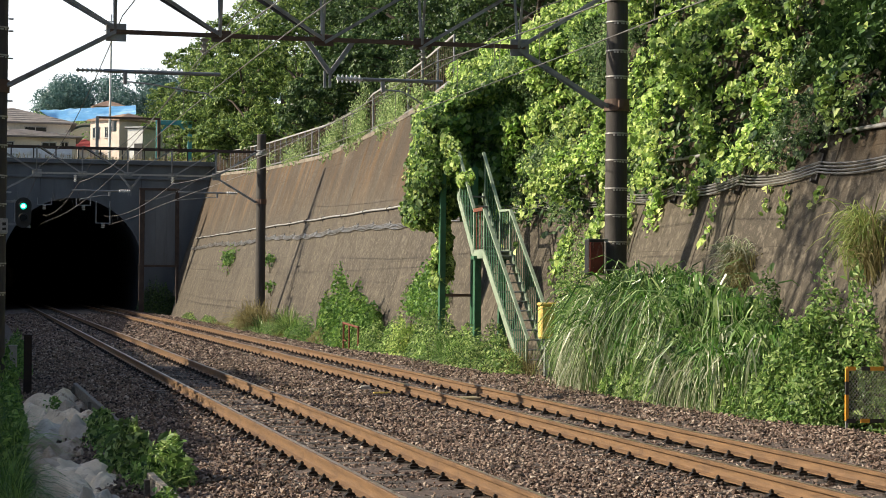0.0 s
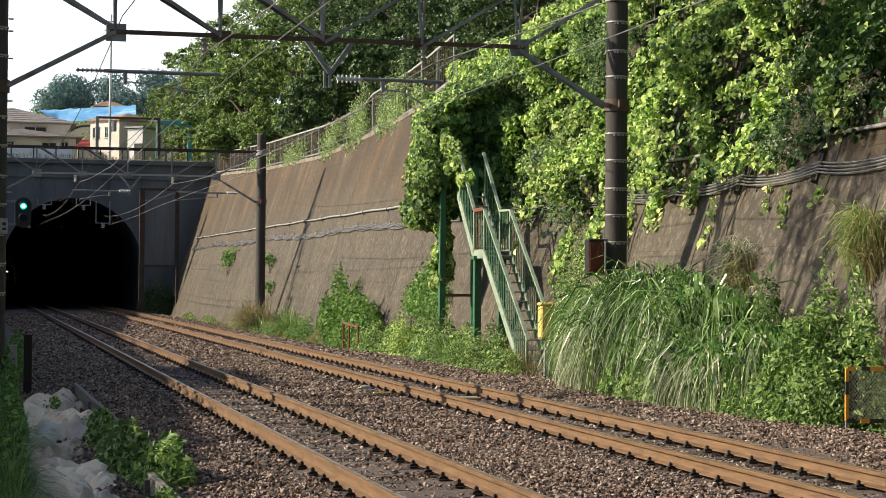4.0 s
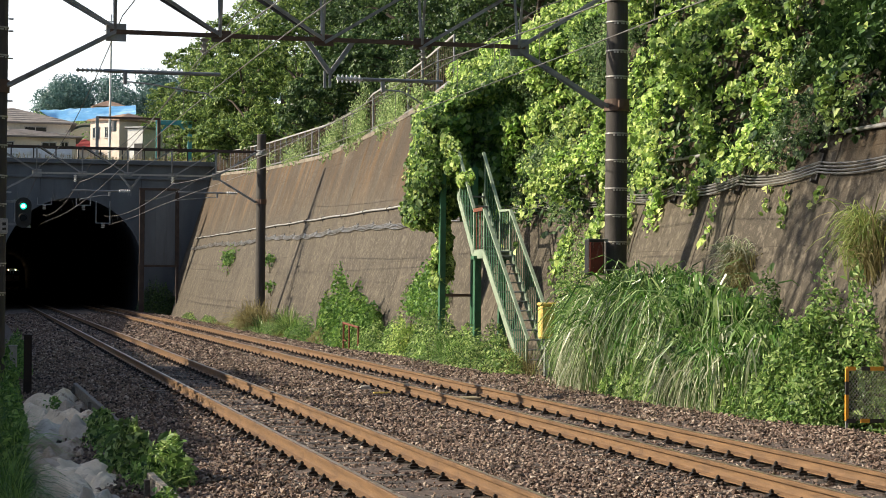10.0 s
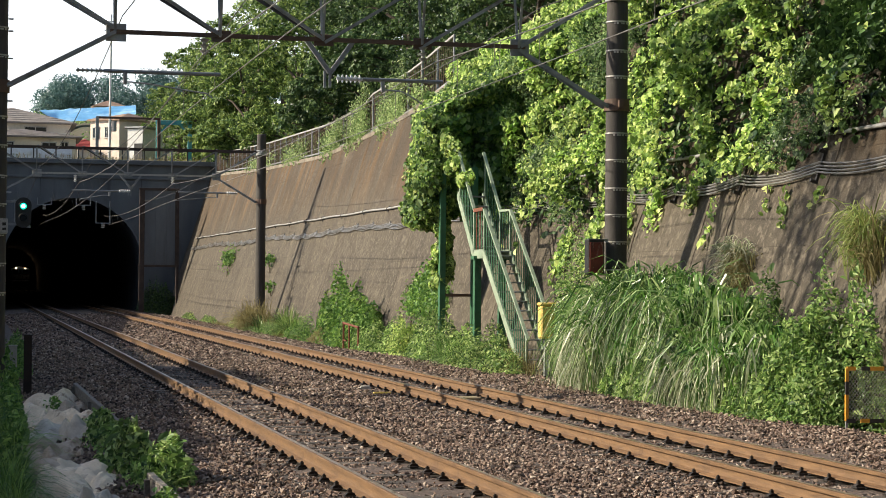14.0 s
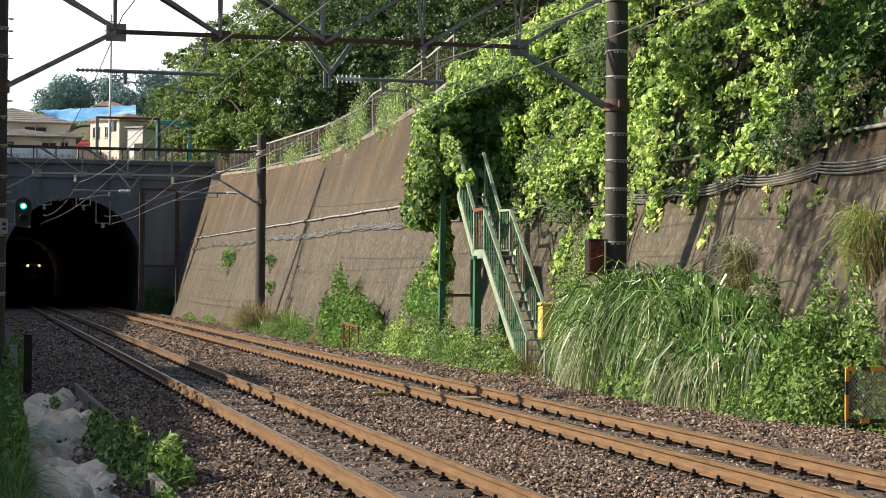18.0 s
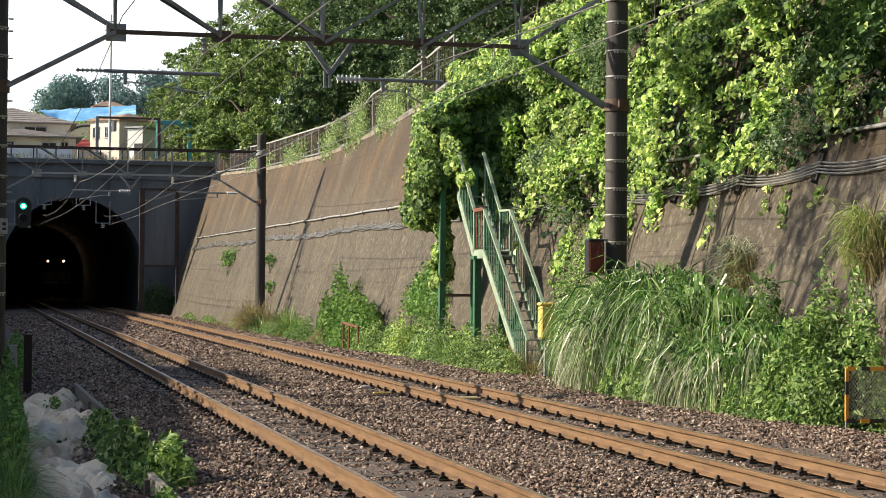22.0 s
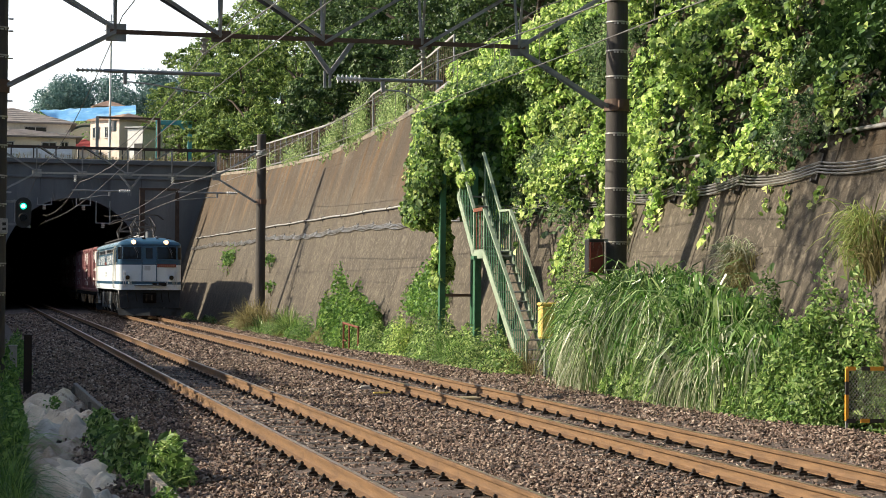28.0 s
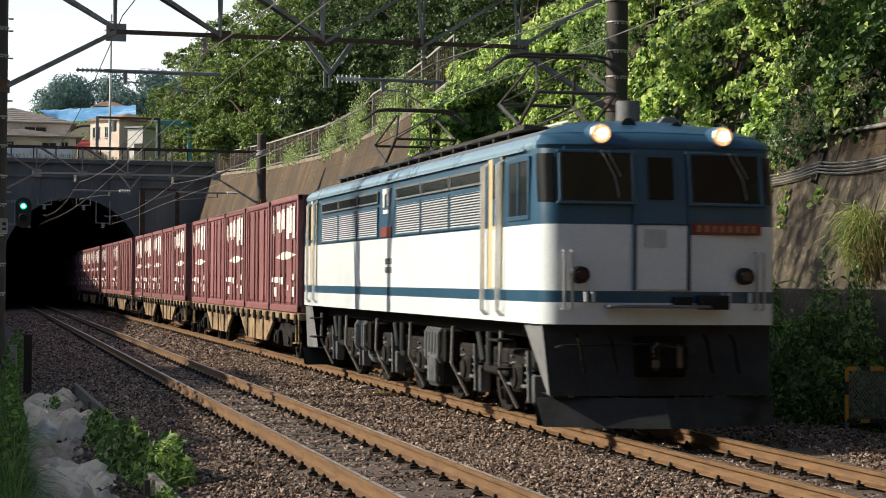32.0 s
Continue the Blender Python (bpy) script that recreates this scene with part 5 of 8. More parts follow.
def make_tarp():
    """Blue sheets pegged over a bare slope."""
    tb = mat("blue_tarpaulin", (.10, .32, .60), (.20, .48, .78), .5, .45, bump=.3, fine=3, dirt=(.42, .66, .85), dirt_scale=.35, dirt_at=.52)
    t = thing("tarpaulin", "bright blue tarpaulins covering a hillside slope", "tarpaulin", pose(0, 232, 0))
    for k in range(4):
        g = Geo()
        nx, nz = 10, 7
        x0 = 6.2 + 2.9 * k
        for j in range(nz):
            for i in range(nx):
                u, v = i / (nx - 1), j / (nz - 1)
                x = x0 + 3.0 * u + .4 * v
                top = 21.7 + .085 * (x - 6)
                lo = float(np.interp(x, [6.5, 9.0, 15, 18], [21.4, 20.0, 20.5, 21.2]))
                z = lo + (top - lo) * v
                g.v.append((x, 6 * v + .25 * noise.noise(Vector((x * 1.2, v * 5, 0))) - .03 * k, z + .15 * noise.noise(Vector((x, v * 3, 4)))))
        g.f = [(j * nx + i, j * nx + i + 1, (j + 1) * nx + i + 1, (j + 1) * nx + i) for j in range(nz - 1) for i in range(nx - 1)]
        part("sheet", g, tb, t, smooth=60)


make_tarp()

# ================================================================ plants
def stuff(name, me, label, category):
    return tagged(new(name, me), label, category, kind="stuff")


def clump_points(r, centres, radii, n, shell=.75):
    """Points spread through uneven leaf clumps, most of them near the clumps' skins; and their outward ways."""
    k = r.integers(0, len(centres), n)
    d = unit(r.normal(0, 1, (n, 3)))
    q = np.where(r.uniform(0, 1, n) < shell, r.uniform(.75, 1.05, n), r.uniform(.2, 1, n))
    p = centres[k] + d * radii[k] * q[:, None]
    return p, d


def tree(x, y, z, height, spread, seed, leaf=.22, n=5200, light=False, low=.25, label="tall broadleaf tree with a dense dark green crown"):
    r = np.random.default_rng(seed)
    t = thing("tree", label, "tree", pose(x, y, z), group="trees on the hill")
    g = Geo()
    bend = r.normal(0, .25, 2)
    pts = [Vector((bend[0] * (k / 5) ** 2 * 2, bend[1] * (k / 5) ** 2 * 2, height * .8 * k / 5 - .4)) for k in range(6)]
    g.tube(pts, [.26 * (1 - .16 * k) * height / 10 for k in range(6)], 8)
    part("trunk", g, M_BARK, t, "dark bark trunk", 60)
    centres, radii = [], []
    limbs = 9
    for i in range(limbs):
        f = r.uniform(low, .8)
        base = pts[0].lerp(pts[-1], f)
        a = 2 * math.pi * (i / limbs) + r.uniform(-.4, .4)
        ln = spread * r.uniform(.65, 1.0) * (1.15 - .55 * f)
        tip = base + Vector((math.cos(a) * ln, math.sin(a) * ln, ln * r.uniform(.15, .6)))
        mid = base.lerp(tip, .5) + Vector((0, 0, .12 * ln))
        part("limb", Geo().tube([base, mid, tip], [.09, .06, .02], 5), M_BARK, t)
        for q, s in ((.55, .30), (.85, .34), (1.05, .28)):
            c = base.lerp(tip, q) + Vector(r.normal(0, .3, 3))
            centres.append(c)
            radii.append(np.array([1, 1, .7]) * spread * s * r.uniform(.8, 1.25))
    for _ in range(5):
        centres.append(pts[-1] + Vector((r.normal(0, spread * .22), r.normal(0, spread * .22), r.uniform(-.05, .2) * height)))
        radii.append(np.array([1, 1, .75]) * spread * r.uniform(.24, .36))
    centres, radii = np.array([tuple(c) for c in centres]), np.array(radii)
    # each bough carries a handful of smaller pads of leaves, with dark gaps between them
    sub = 9
    away = unit(r.normal(0, 1, (len(centres), sub, 3)) + np.array([-.15, -.1, .35]))
    pads = (centres[:, None] + away * radii[:, None] * r.uniform(.55, 1.1, (len(centres), sub, 1))).reshape(-1, 3)
    wide = np.repeat(radii, sub, 0) * r.uniform(.22, .46, (len(pads), 1)) * np.array([1, 1, .75])
    p, d = clump_points(r, pads, wide, n)
    nrm = d * 1.0 + np.array([-.25, 0, .45])
    me = leaves("crown", p, nrm, leaf * r.lognormal(0, .25, n), M_TREE_SUNLIT if light else M_TREE, .5, .35, .9, seed, True)
    part("crown", me, None, t, "crown of many small leaves")


# trees beyond y = 97 take the sunlit leaf tone, nearer ones the shaded tone
k = 0
for x, y, h, s, light in ((15.6, 133.5, 11.0, 3.9, True), (19, 141, 12.5, 5, True), (24, 134, 14, 5.5, True), (17.2, 125, 12.5, 4.4, True), (20, 131, 13, 5, True), (15.8, 116, 8.5, 3.4, True), (19.5, 113, 12, 4.8, True), (17.2, 105, 8.5, 3.6, True),
                          (21.5, 103, 12, 5, False), (17.0, 95.5, 7.5, 3.3, True), (20.2, 92, 10.5, 4.6, True), (17.6, 86.5, 7.5, 3.4, True), (21.5, 82, 11, 5, False), (17.8, 78, 6.5, 3.2, False),
                          (19.2, 71.5, 8, 3.8, False), (23, 73, 11, 5, True), (18.6, 65, 6.5, 3.3, False), (21.5, 62, 9, 4.4, False), (26, 90, 13, 5.5, False), (26, 112, 14, 6, False), (19.5, 57, 7, 3.6, False),
                          (23.5, 54, 9, 4.6, True), (27.5, 66, 12, 5.5, False), (24, 122, 13, 5.5, True)):
    k += 1
    tree(x, y, terrain(x, y) - .2, h, s, 20 + k, .175 if y > 80 else .14, 14500 if y > 66 else 12500, light and y > 97, .12)
tree(14.3, 144, 8.8, 10.5, 3.3, 79, .155, 15000, True, .3, "tall broadleaf tree beside the turquoise frame")
for i, (x, y, h, s) in enumerate(((16.0, 136, 5.0, 2.6), (15.2, 143, 5.5, 2.8))):
    tree(x, y, 8.9, h, s, 80 + i, .16, 6000, True, .1, "small leafy tree overhanging the portal wall")


def undergrowth():
    """Low bushes that hide the hill's floor under the trees."""
    r = np.random.default_rng(11)
    n = 26000
    x = 14.4 + r.exponential(4.5, n)
    y = r.uniform(56, 132, n)
    keep = x < 30
    x, y = x[keep], y[keep]
    z = np.array([terrain(a, b) for a, b in zip(x, y)])
    z += r.uniform(0, 1, len(x)) ** 1.5 * (.9 + .7 * np.sin(x * 1.3 + y * .7) + .6 * np.sin(y * .45))
    p = np.stack([x, y, z], 1)
    stuff("undergrowth", leaves("undergrowth", p, np.tile([-.5, -.2, .7], (len(p), 1)), .24 * r.lognormal(0, .3, len(p)), M_TREE, .6, .4, .9, 5, True), "dark low bushes under the trees on the hill", "bushes")


undergrowth()


def far_woods():
    r = np.random.default_rng(12)
    m = 150
    cx = np.concatenate([r.uniform(14.5, 52, m), r.uniform(52, 95, 50)])
    tall = np.interp(cx, [14, 17, 22, 32, 60, 95], [3.0, 6.0, 7.6, 9.0, 10.5, 12])
    c = np.stack([cx, r.uniform(470, 500, len(cx)), 41.0 + (tall * 1.05 + 2.0) * r.uniform(.05, .9, len(cx))], 1)
    rad = np.stack([r.uniform(2.2, 3.6, len(cx))] * 2 + [r.uniform(1.6, 2.6, len(cx))], 1)
    p, d = clump_points(r, c, rad, 36000, .85)
    stuff("far_trees", leaves("far_trees", p, d + np.array([0, -.2, .4]), .62 * r.lognormal(0, .25, len(p)), M_FAR_HAZED, .4, .2, .8, 6, True), "distant wooded ridge, haze mixed into its leaf colour", "trees")
    # scrub between the houses and the blue sheets
    n = 16000
    x, y = r.uniform(-6, 40, n), r.uniform(168, 300, n)
    z = np.array([terrain(a, b) for a, b in zip(x, y)]) + r.uniform(0, 1, n) ** 2 * 1.3
    keep = ~((x > 5.5) & (x < 18.5) & (y > 215) & (y < 242))
    p = np.stack([x, y, z], 1)[keep]
    stuff("hill_scrub", leaves("hill_scrub", p, np.tile([0, -.5, .8], (len(p), 1)), .34 * r.lognormal(0, .3, len(p)), M_WEED, .5, .3, .7, 7, True), "green scrub on the slope behind the houses", "scrub")
    n = 1500
    x, y = r.uniform(-2, 14, n), r.uniform(123.2, 124.3, n)
    b = np.stack([x, y, np.full(n, 8.95)], 1)
    stuff("verge_grass", blades("verge_grass", b, r.uniform(.2, .8, n), r.uniform(.05, .4, n), np.full(n, .02), M_DRYGRASS, 4), "dry grass along the parapet", "grass")


far_woods()

# ---------------------------------------------------------------- vines on the wall
def vine_low(y):
    """Lower edge of the vine curtain along the line."""
    return np.interp(y, [14, 22, 25, 27, 28.5, 31, 34, 36, 39, 41, 43, 46, 49, 52, 55, 57.5], [4.2, 4.25, 4.35, 4.0, 3.6, 3.5, 3.45, 3.4, 3.0, 2.9, 3.0, 3.2, 3.6, 4.4, 5.4, 6.8])


def vine_bulge(y, z):
    """How far the curtain hangs off the wall."""
    b = .35 + .22 * np.sin(y * .9 + z * .6) + .2 * np.sin(y * .37 + 1.3 * z + 1) + .14 * np.sin(y * 2.3 - z * 1.9)
    return np.maximum(.12, b) 


def make_vines():
    r = np.random.default_rng(21)
    # curtain: outer lit leaves and a layer behind, its shade put into a darker leaf colour
    for name, n, s, mt, depth, lab in (("vine_curtain", 150000, .086, M_VINE, 1.0, "bright green climbing vine hanging thickly over the wall"), ("vine_underlayer", 26000, .13, M_VINE_SHADE, .3, "vine leaves close to the wall in a shaded tone")):
        y = r.uniform(14, 57.5, n)
        lo = vine_low(y)
        hi = np.interp(y, [14, 43, 47, 49.3, 51, 56, 57.5], [8.1, 8.4, 8.2, 7.5, 6.95, 6.9, 6.8]) + .3 * np.sin(y * .6) * (y < 47)
        z = lo + (hi - lo) * r.uniform(0, 1, n) ** .78
        # ragged hanging fringe
        fringe = .55 * np.maximum(0, np.sin(y * 3.1) + np.sin(y * 1.7 + 1) - .6) * r.uniform(0, 1, n)
        z = z - fringe * (r.uniform(0, 1, n) < .35)
        clump = np.array([noise.noise(Vector((a * .8, b * .75, 3.0))) for a, b in zip(y, z)])
        fine = np.array([noise.noise(Vector((a * 2.4, b * 1.9, 8.0))) for a, b in zip(y, z)])
        tiny = np.array([noise.noise(Vector((a * 5.5, b * 4.5, 5.0))) for a, b in zip(y, z)])
        gap = (clump + .8 * fine + .55 * tiny < -.06) & (r.uniform(0, 1, n) < .92)
        hole = (((np.abs(y - 27.6 - .3 * np.sin(z * 3)) < 1.15 + .5 * fine) & (np.abs(z - 5.5) < .62 + .4 * clump)) | ((np.abs(y - 29.0) < .5 + .4 * fine) & (np.abs(z - 4.55) < .42 + .3 * tiny))) & (r.uniform(0, 1, n) < .97)
        b = vine_bulge(y, z) * depth + .70 * clump + .48 * fine + .18 * tiny + r.uniform(-.14, .08, n)
        keep = ~gap & ~hole if depth == 1.0 else (np.abs(y - 29.0) > .7) | (np.abs(z - 4.55) > .5)
        x = 11.5 + .32 * z - np.maximum(.03, b)
        patch = np.array([noise.noise(Vector((a * .33, b * .55, 21.0))) for a, b in zip(y, z)]) + .25 * (y < 26.5)
        small = (patch > .2) & keep & (depth == 1.0)
        if small.any():
            q = np.repeat(np.stack([x, y, z], 1)[small], 2, 0) + r.normal(0, .06, (2 * small.sum(), 3))
            stuff("small_creeper", leaves("small_creeper", q, np.tile([-.75, -.35, .5], (len(q), 1)), .05 * r.lognormal(0, .3, len(q)), M_CREEPER, .8, .5, .8, 35, True), "patches of a darker small-leaved creeper in the vine", "creeper")
        keep &= ~small
        p = np.stack([x, y, z], 1)[keep]
        m = len(p)
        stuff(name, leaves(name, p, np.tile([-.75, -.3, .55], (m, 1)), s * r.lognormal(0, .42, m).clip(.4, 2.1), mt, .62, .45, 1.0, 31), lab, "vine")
    # the thick hood of vine over the stair: a sunny lobe on the line's side stands before a deep recess
    c, rad = [], []
    while len(c) < 84:
        z = r.uniform(3.3, 5.8)
        y = r.uniform(46.5, 47.3 + .72 * (z - 2.9))
        c.append((r.uniform(10.6, 11.05) + .22 * (z - 4), y, z))
        rad.append((r.uniform(.25, .42), r.uniform(.3, .55), r.uniform(.25, .45)))
    for k in range(120):                   # the lobe's front edge and the sunny slope above the recess
        if k < 22:
            c.append((r.uniform(10.6, 11.0), r.uniform(46.15, 46.6), r.uniform(3.9, 5.8)))
        else:
            x = r.uniform(11.1, 13.5)
            y = r.uniform(46.5, 50.0)
            c.append((x, y, 5.8 + .6 * (x - 11.1) + .04 * (y - 46.5) + r.uniform(-.12, .18)))
        rad.append((r.uniform(.22, .36), r.uniform(.25, .45), r.uniform(.18, .32)))
    p, d = clump_points(r, np.array(c), np.array(rad), 54000, .8)
    for k, (mt, lab) in enumerate(((M_VINE, "mass of vine hanging over the stair"), (M_CREEPER, "duller vine leaves in the mass over the stair"))):
        q = r.uniform(0, 1, len(p)) < (.48, 1)[k]
        stuff("vine_hood", leaves("vine_hood", p[q], d[q] * .8 + np.array([-.3, -.2, .3]), .098 * r.lognormal(0, .35, q.sum()), mt, .7, .8, 1.0, 33 + 60 * k), lab, "vine")
        p, d = p[~q], d[~q]
    # the steep face at the back of the recess, above the upper flight; its shade is put into darker leaf colours
    n = 11000
    fx = r.uniform(11.0, 13.6, n)
    fz = 3.3 + (2.35 + .5 * (fx - 11)) * r.uniform(0, 1, n)
    fy = 46.75 + .25 * (fz - 5.6).clip(0, 1) + .16 * np.sin(fx * 5 + fz) + .14 * np.sin(fz * 4.1) + r.normal(0, .12, n)
    p = np.stack([fx + .25 * (fz - 4.5) * .6, fy, fz], 1)
    for k, mt in enumerate((M_DEEP_SHADED_WEED, M_CREEPER)):
        stuff("vine_overhang", leaves("vine_overhang", p[k::2], np.tile([-.3, -1.0, .75], (n // 2, 1)), .14 * r.lognormal(0, .35, n // 2), mt, .35, .9, 1.0, 36 + 9 * k), "steep face of vine leaves above the stair, darkened for shade", "vine")
    c, rad = [], []
    for k in range(26):                    # vine hanging down round the tall post
        z = 3.6 - 1.9 * (k / 25) ** .8
        c.append((10.98 + r.uniform(-.12, .25), 46.4 + r.uniform(-.2, .5), z))
        rad.append((.16, .2, .2))
    p, d = clump_points(r, np.array(c), np.array(rad), 3600, .8)
    stuff("vine_trails", leaves("vine_trails", p, d * .6 + np.array([-.4, -.4, .3]), .095 * r.lognormal(0, .35, len(p)), M_VINE, .6, .8, 1.0, 38), "vine hanging down round the green post", "vine")
    c, rad = [], []
    for _ in range(15):                    # trailing over the top of the railing
        y = r.uniform(43.4, 45.6)
        c.append((r.uniform(10.75, 11.0), y, r.uniform(-.2, .5) + np.interp(y, [43.2, 45.4], [3.75, 5.0])))
        rad.append((.1, .2, .18))
    p, d = clump_points(r, np.array(c), np.array(rad), 1500, .85)
    stuff("vine_trails", leaves("vine_trails", p, d * .6 + np.array([-.4, -.5, .3]), .10 * r.lognormal(0, .3, len(p)), M_VINE, .5, .8, 1.0, 37), "sunlit vine shoots trailing over the stair railing", "vine")
    # leaves added to darken a hollow: shade in their colour, faces turned from the sun
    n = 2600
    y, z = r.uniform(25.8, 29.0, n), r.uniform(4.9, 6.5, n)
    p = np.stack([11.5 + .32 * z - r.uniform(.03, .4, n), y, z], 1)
    stuff("vine_hollow", leaves("vine_hollow", p, np.tile([.1, -.9, -.4], (n, 1)), .1 * r.lognormal(0, .3, n), M_VINE_SHADE, .35, .9, 1.0, 39), "shade-toned vine leaves added in a hollow of the curtain", "vine")
    # above the coping: climbing over the fence end
    c, rad = [], []
    for _ in range(52):
        y = r.uniform(20, 48.5)
        z = coping(y) + r.uniform(-.5, 1) * float(np.interp(y, [20, 38, 44, 47, 49], [1.6, 1.2, .9, .5, .1]))
        c.append((13.7 + r.uniform(-.2, 1.6), y, z))
        rad.append((r.uniform(.4, .8), r.uniform(.5, 1.1), r.uniform(.35, .7)))
    for _ in range(34):                    # over the coping beside the fence end
        y = r.uniform(46.5, 56.8)
        c.append((13.95 + r.uniform(-.35, .3), y, coping(y) + r.uniform(-.75, .15)))
        rad.append((r.uniform(.3, .5), r.uniform(.5, .9), r.uniform(.28, .45)))
    p, d = clump_points(r, np.array(c), np.array(rad), 32000, .8)
    stuff("vine_top", leaves("vine_top", p, d + np.array([-.4, -.2, .5]), .10 * r.lognormal(0, .26, len(p)), M_VINE, .7, .4, 1.0, 34), "vine spilling over the coping and the fence end", "vine")
    # curtains of creeper that hang down the fence and the wall's top
    for i, (y0, y1, top, low, n) in enumerate(((70.3, 73.6, 1.75, -.35, 3600), (64.2, 67.6, 1.75, -.55, 3600), (75.4, 79.0, 1.1, -.1, 2200), (61.6, 62.8, 1.0, .1, 500), (84, 90, .75, .0, 1300), (94, 104, .55, .0, 900))):
        y = r.uniform(y0, y1, n)
        q = (y - y0) / (y1 - y0)
        zc = np.array([coping(a) for a in y])
        edge = .25 * np.sin(y * 4.3 + i) + .15 * np.sin(y * 9.1)
        z = zc + low + edge + (top - low) * (1 - .5 * q) * r.uniform(0, 1, n) ** 1.2
        x = 11.5 + .32 * zc + .1 + r.normal(0, .13, n) - .12 * np.sin(y * 2.6) ** 2
        stuff("fence_creeper", leaves("fence_creeper", np.stack([x, y, z], 1), np.tile([-.7, -.3, .4], (n, 1)), .088 * r.lognormal(0, .25, n), M_PALEVINE, .6, .8, .7, 40 + i), "pale green creeper hanging on the fence", "creeper")
    # bare stems hanging at the wall near the stair
    for y in (38.6, 39.4, 40.3, 36.9, 35.6, 44.0, 27.4, 30.8):
        zt, zb = vine_low(y) + .6, vine_low(y) - r.uniform(.7, 1.7)
        st = Geo().tube([wall_pt(y + .1 * math.sin(z * 3), z, .06) for z in np.linspace(zt, zb, 7)], .012, 5)
        tagged(part("vine_stem", st, M_BARK), "thin brown hanging vine stem on the concrete", "vine stem", group="hanging vine stems")
    # small sprays below the curtain on the right-hand concrete
    for i, (y, z, s) in enumerate(((34.9, 3.2, .4), (33.0, 3.35, .3), (36.4, 2.6, .5), (38.2, 2.6, .6), (40.0, 2.3, .5))):
        n = int(160 * s / .4)
        p = np.array([tuple(wall_pt(y + r.normal(0, s * .35), z + r.normal(0, s * .6), r.uniform(.03, .2))) for _ in range(n)])
        stuff("vine_spray", leaves("vine_spray", p, np.tile([-.8, -.3, .4], (n, 1)), .11 * r.lognormal(0, .25, n), M_VINE, .5, .6, 1.0, 60 + i), "small spray of vine leaves on the wall", "vine")
    for i, (y, z, ln) in enumerate(((28.75, 3.25, .7), (29.6, 3.3, .5), (31.9, 3.2, .9), (27.6, 3.35, .5))):
        n = int(46 * ln)
        q = r.uniform(0, 1, n)
        p = np.array([tuple(wall_pt(y + .12 * math.sin(5 * a + i) + r.normal(0, .05), z - ln * a, r.uniform(.03, .12))) for a in q])
        stuff("vine_tendril", leaves("vine_tendril", p, np.tile([-.8, -.3, .4], (n, 1)), .085 * r.lognormal(0, .3, n), M_VINE, .6, .6, 1.0, 90 + i), "thin leafy tendril hanging on the concrete", "vine")


make_vines()


# ---------------------------------------------------------------- weeds at the foot of the wall
def bush(name, x, y, sx, sy, h, n, leaf, mt, label, category, seed, z0=-.5, slim=.8, up=.5):
    """A mound of leaves with an uneven top."""
    z0 = -.22 if x > 9.5 and h < .8 and y < 50 else z0
    r = np.random.default_rng(seed)
    n, leaf = int(n * 2.1), leaf * .66
    a, q = r.uniform(0, 2 * math.pi, n), np.sqrt(r.uniform(0, 1, n))
    ux, uy = np.cos(a) * q, np.sin(a) * q
    px, py = x + ux * sx * 1.15, y + uy * sy * 1.15
    bump = np.array([noise.noise(Vector((i * 1.7 + seed, j * 1.1, 0))) + .6 * noise.noise(Vector((i * 4.1, j * 2.7 + seed, 2))) for i, j in zip(px, py)])
    top = h * (1 - q ** 2.6 * .85) * (.78 + .60 * bump)
    f = 1 - np.abs(r.normal(0, .30, n)).clip(0, .98)
    side = r.uniform(0, 1, n) < .35
    f = np.where(side, r.uniform(.05, 1, n), f)
    pz = z0 + .04 + np.maximum(.03, top * f)
    px -= np.where(side, .12 * r.uniform(0, 1, n), 0)
    p = np.stack([px, py, pz], 1)
    d = np.stack([ux * .8, uy * .6, np.full(n, .5)], 1)
    t = thing(name, label, category, pose(0, 0, 0))
    for i in range(5):
        k = r.integers(0, n)
        part("stem", Geo().tube([(x + r.normal(0, .12), y + r.normal(0, .25), z0 - .1), tuple(p[k] * [1, 1, 1])], [.012, .005], 4), M_BARK, t)
    part("leaves", leaves(name + "_leaves", p, d + np.array([-.4, -.3, up]), leaf * r.lognormal(0, .38, n), mt, .75, .4, slim * .72, seed), None, t)


def tuft(name, x, y, sx, sy, h, n, width, mt, label, seed, z0=-.5, bend=.9, lean=(-.5, -.3, 0)):
    r = np.random.default_rng(seed)
    b = np.stack([x + r.normal(0, .45, n).clip(-1, 1) * sx, y + r.normal(0, .5, n).clip(-1.2, 1.2) * sy, np.full(n, z0)], 1)
    hh = h * r.uniform(.55, 1.08, n)
    me = blades(name, b, hh, hh * bend * r.uniform(.2, 1.0, n), width * r.uniform(.6, 1.2, n), mt, seed, lean)
    return stuff(name, me, label, "grass")


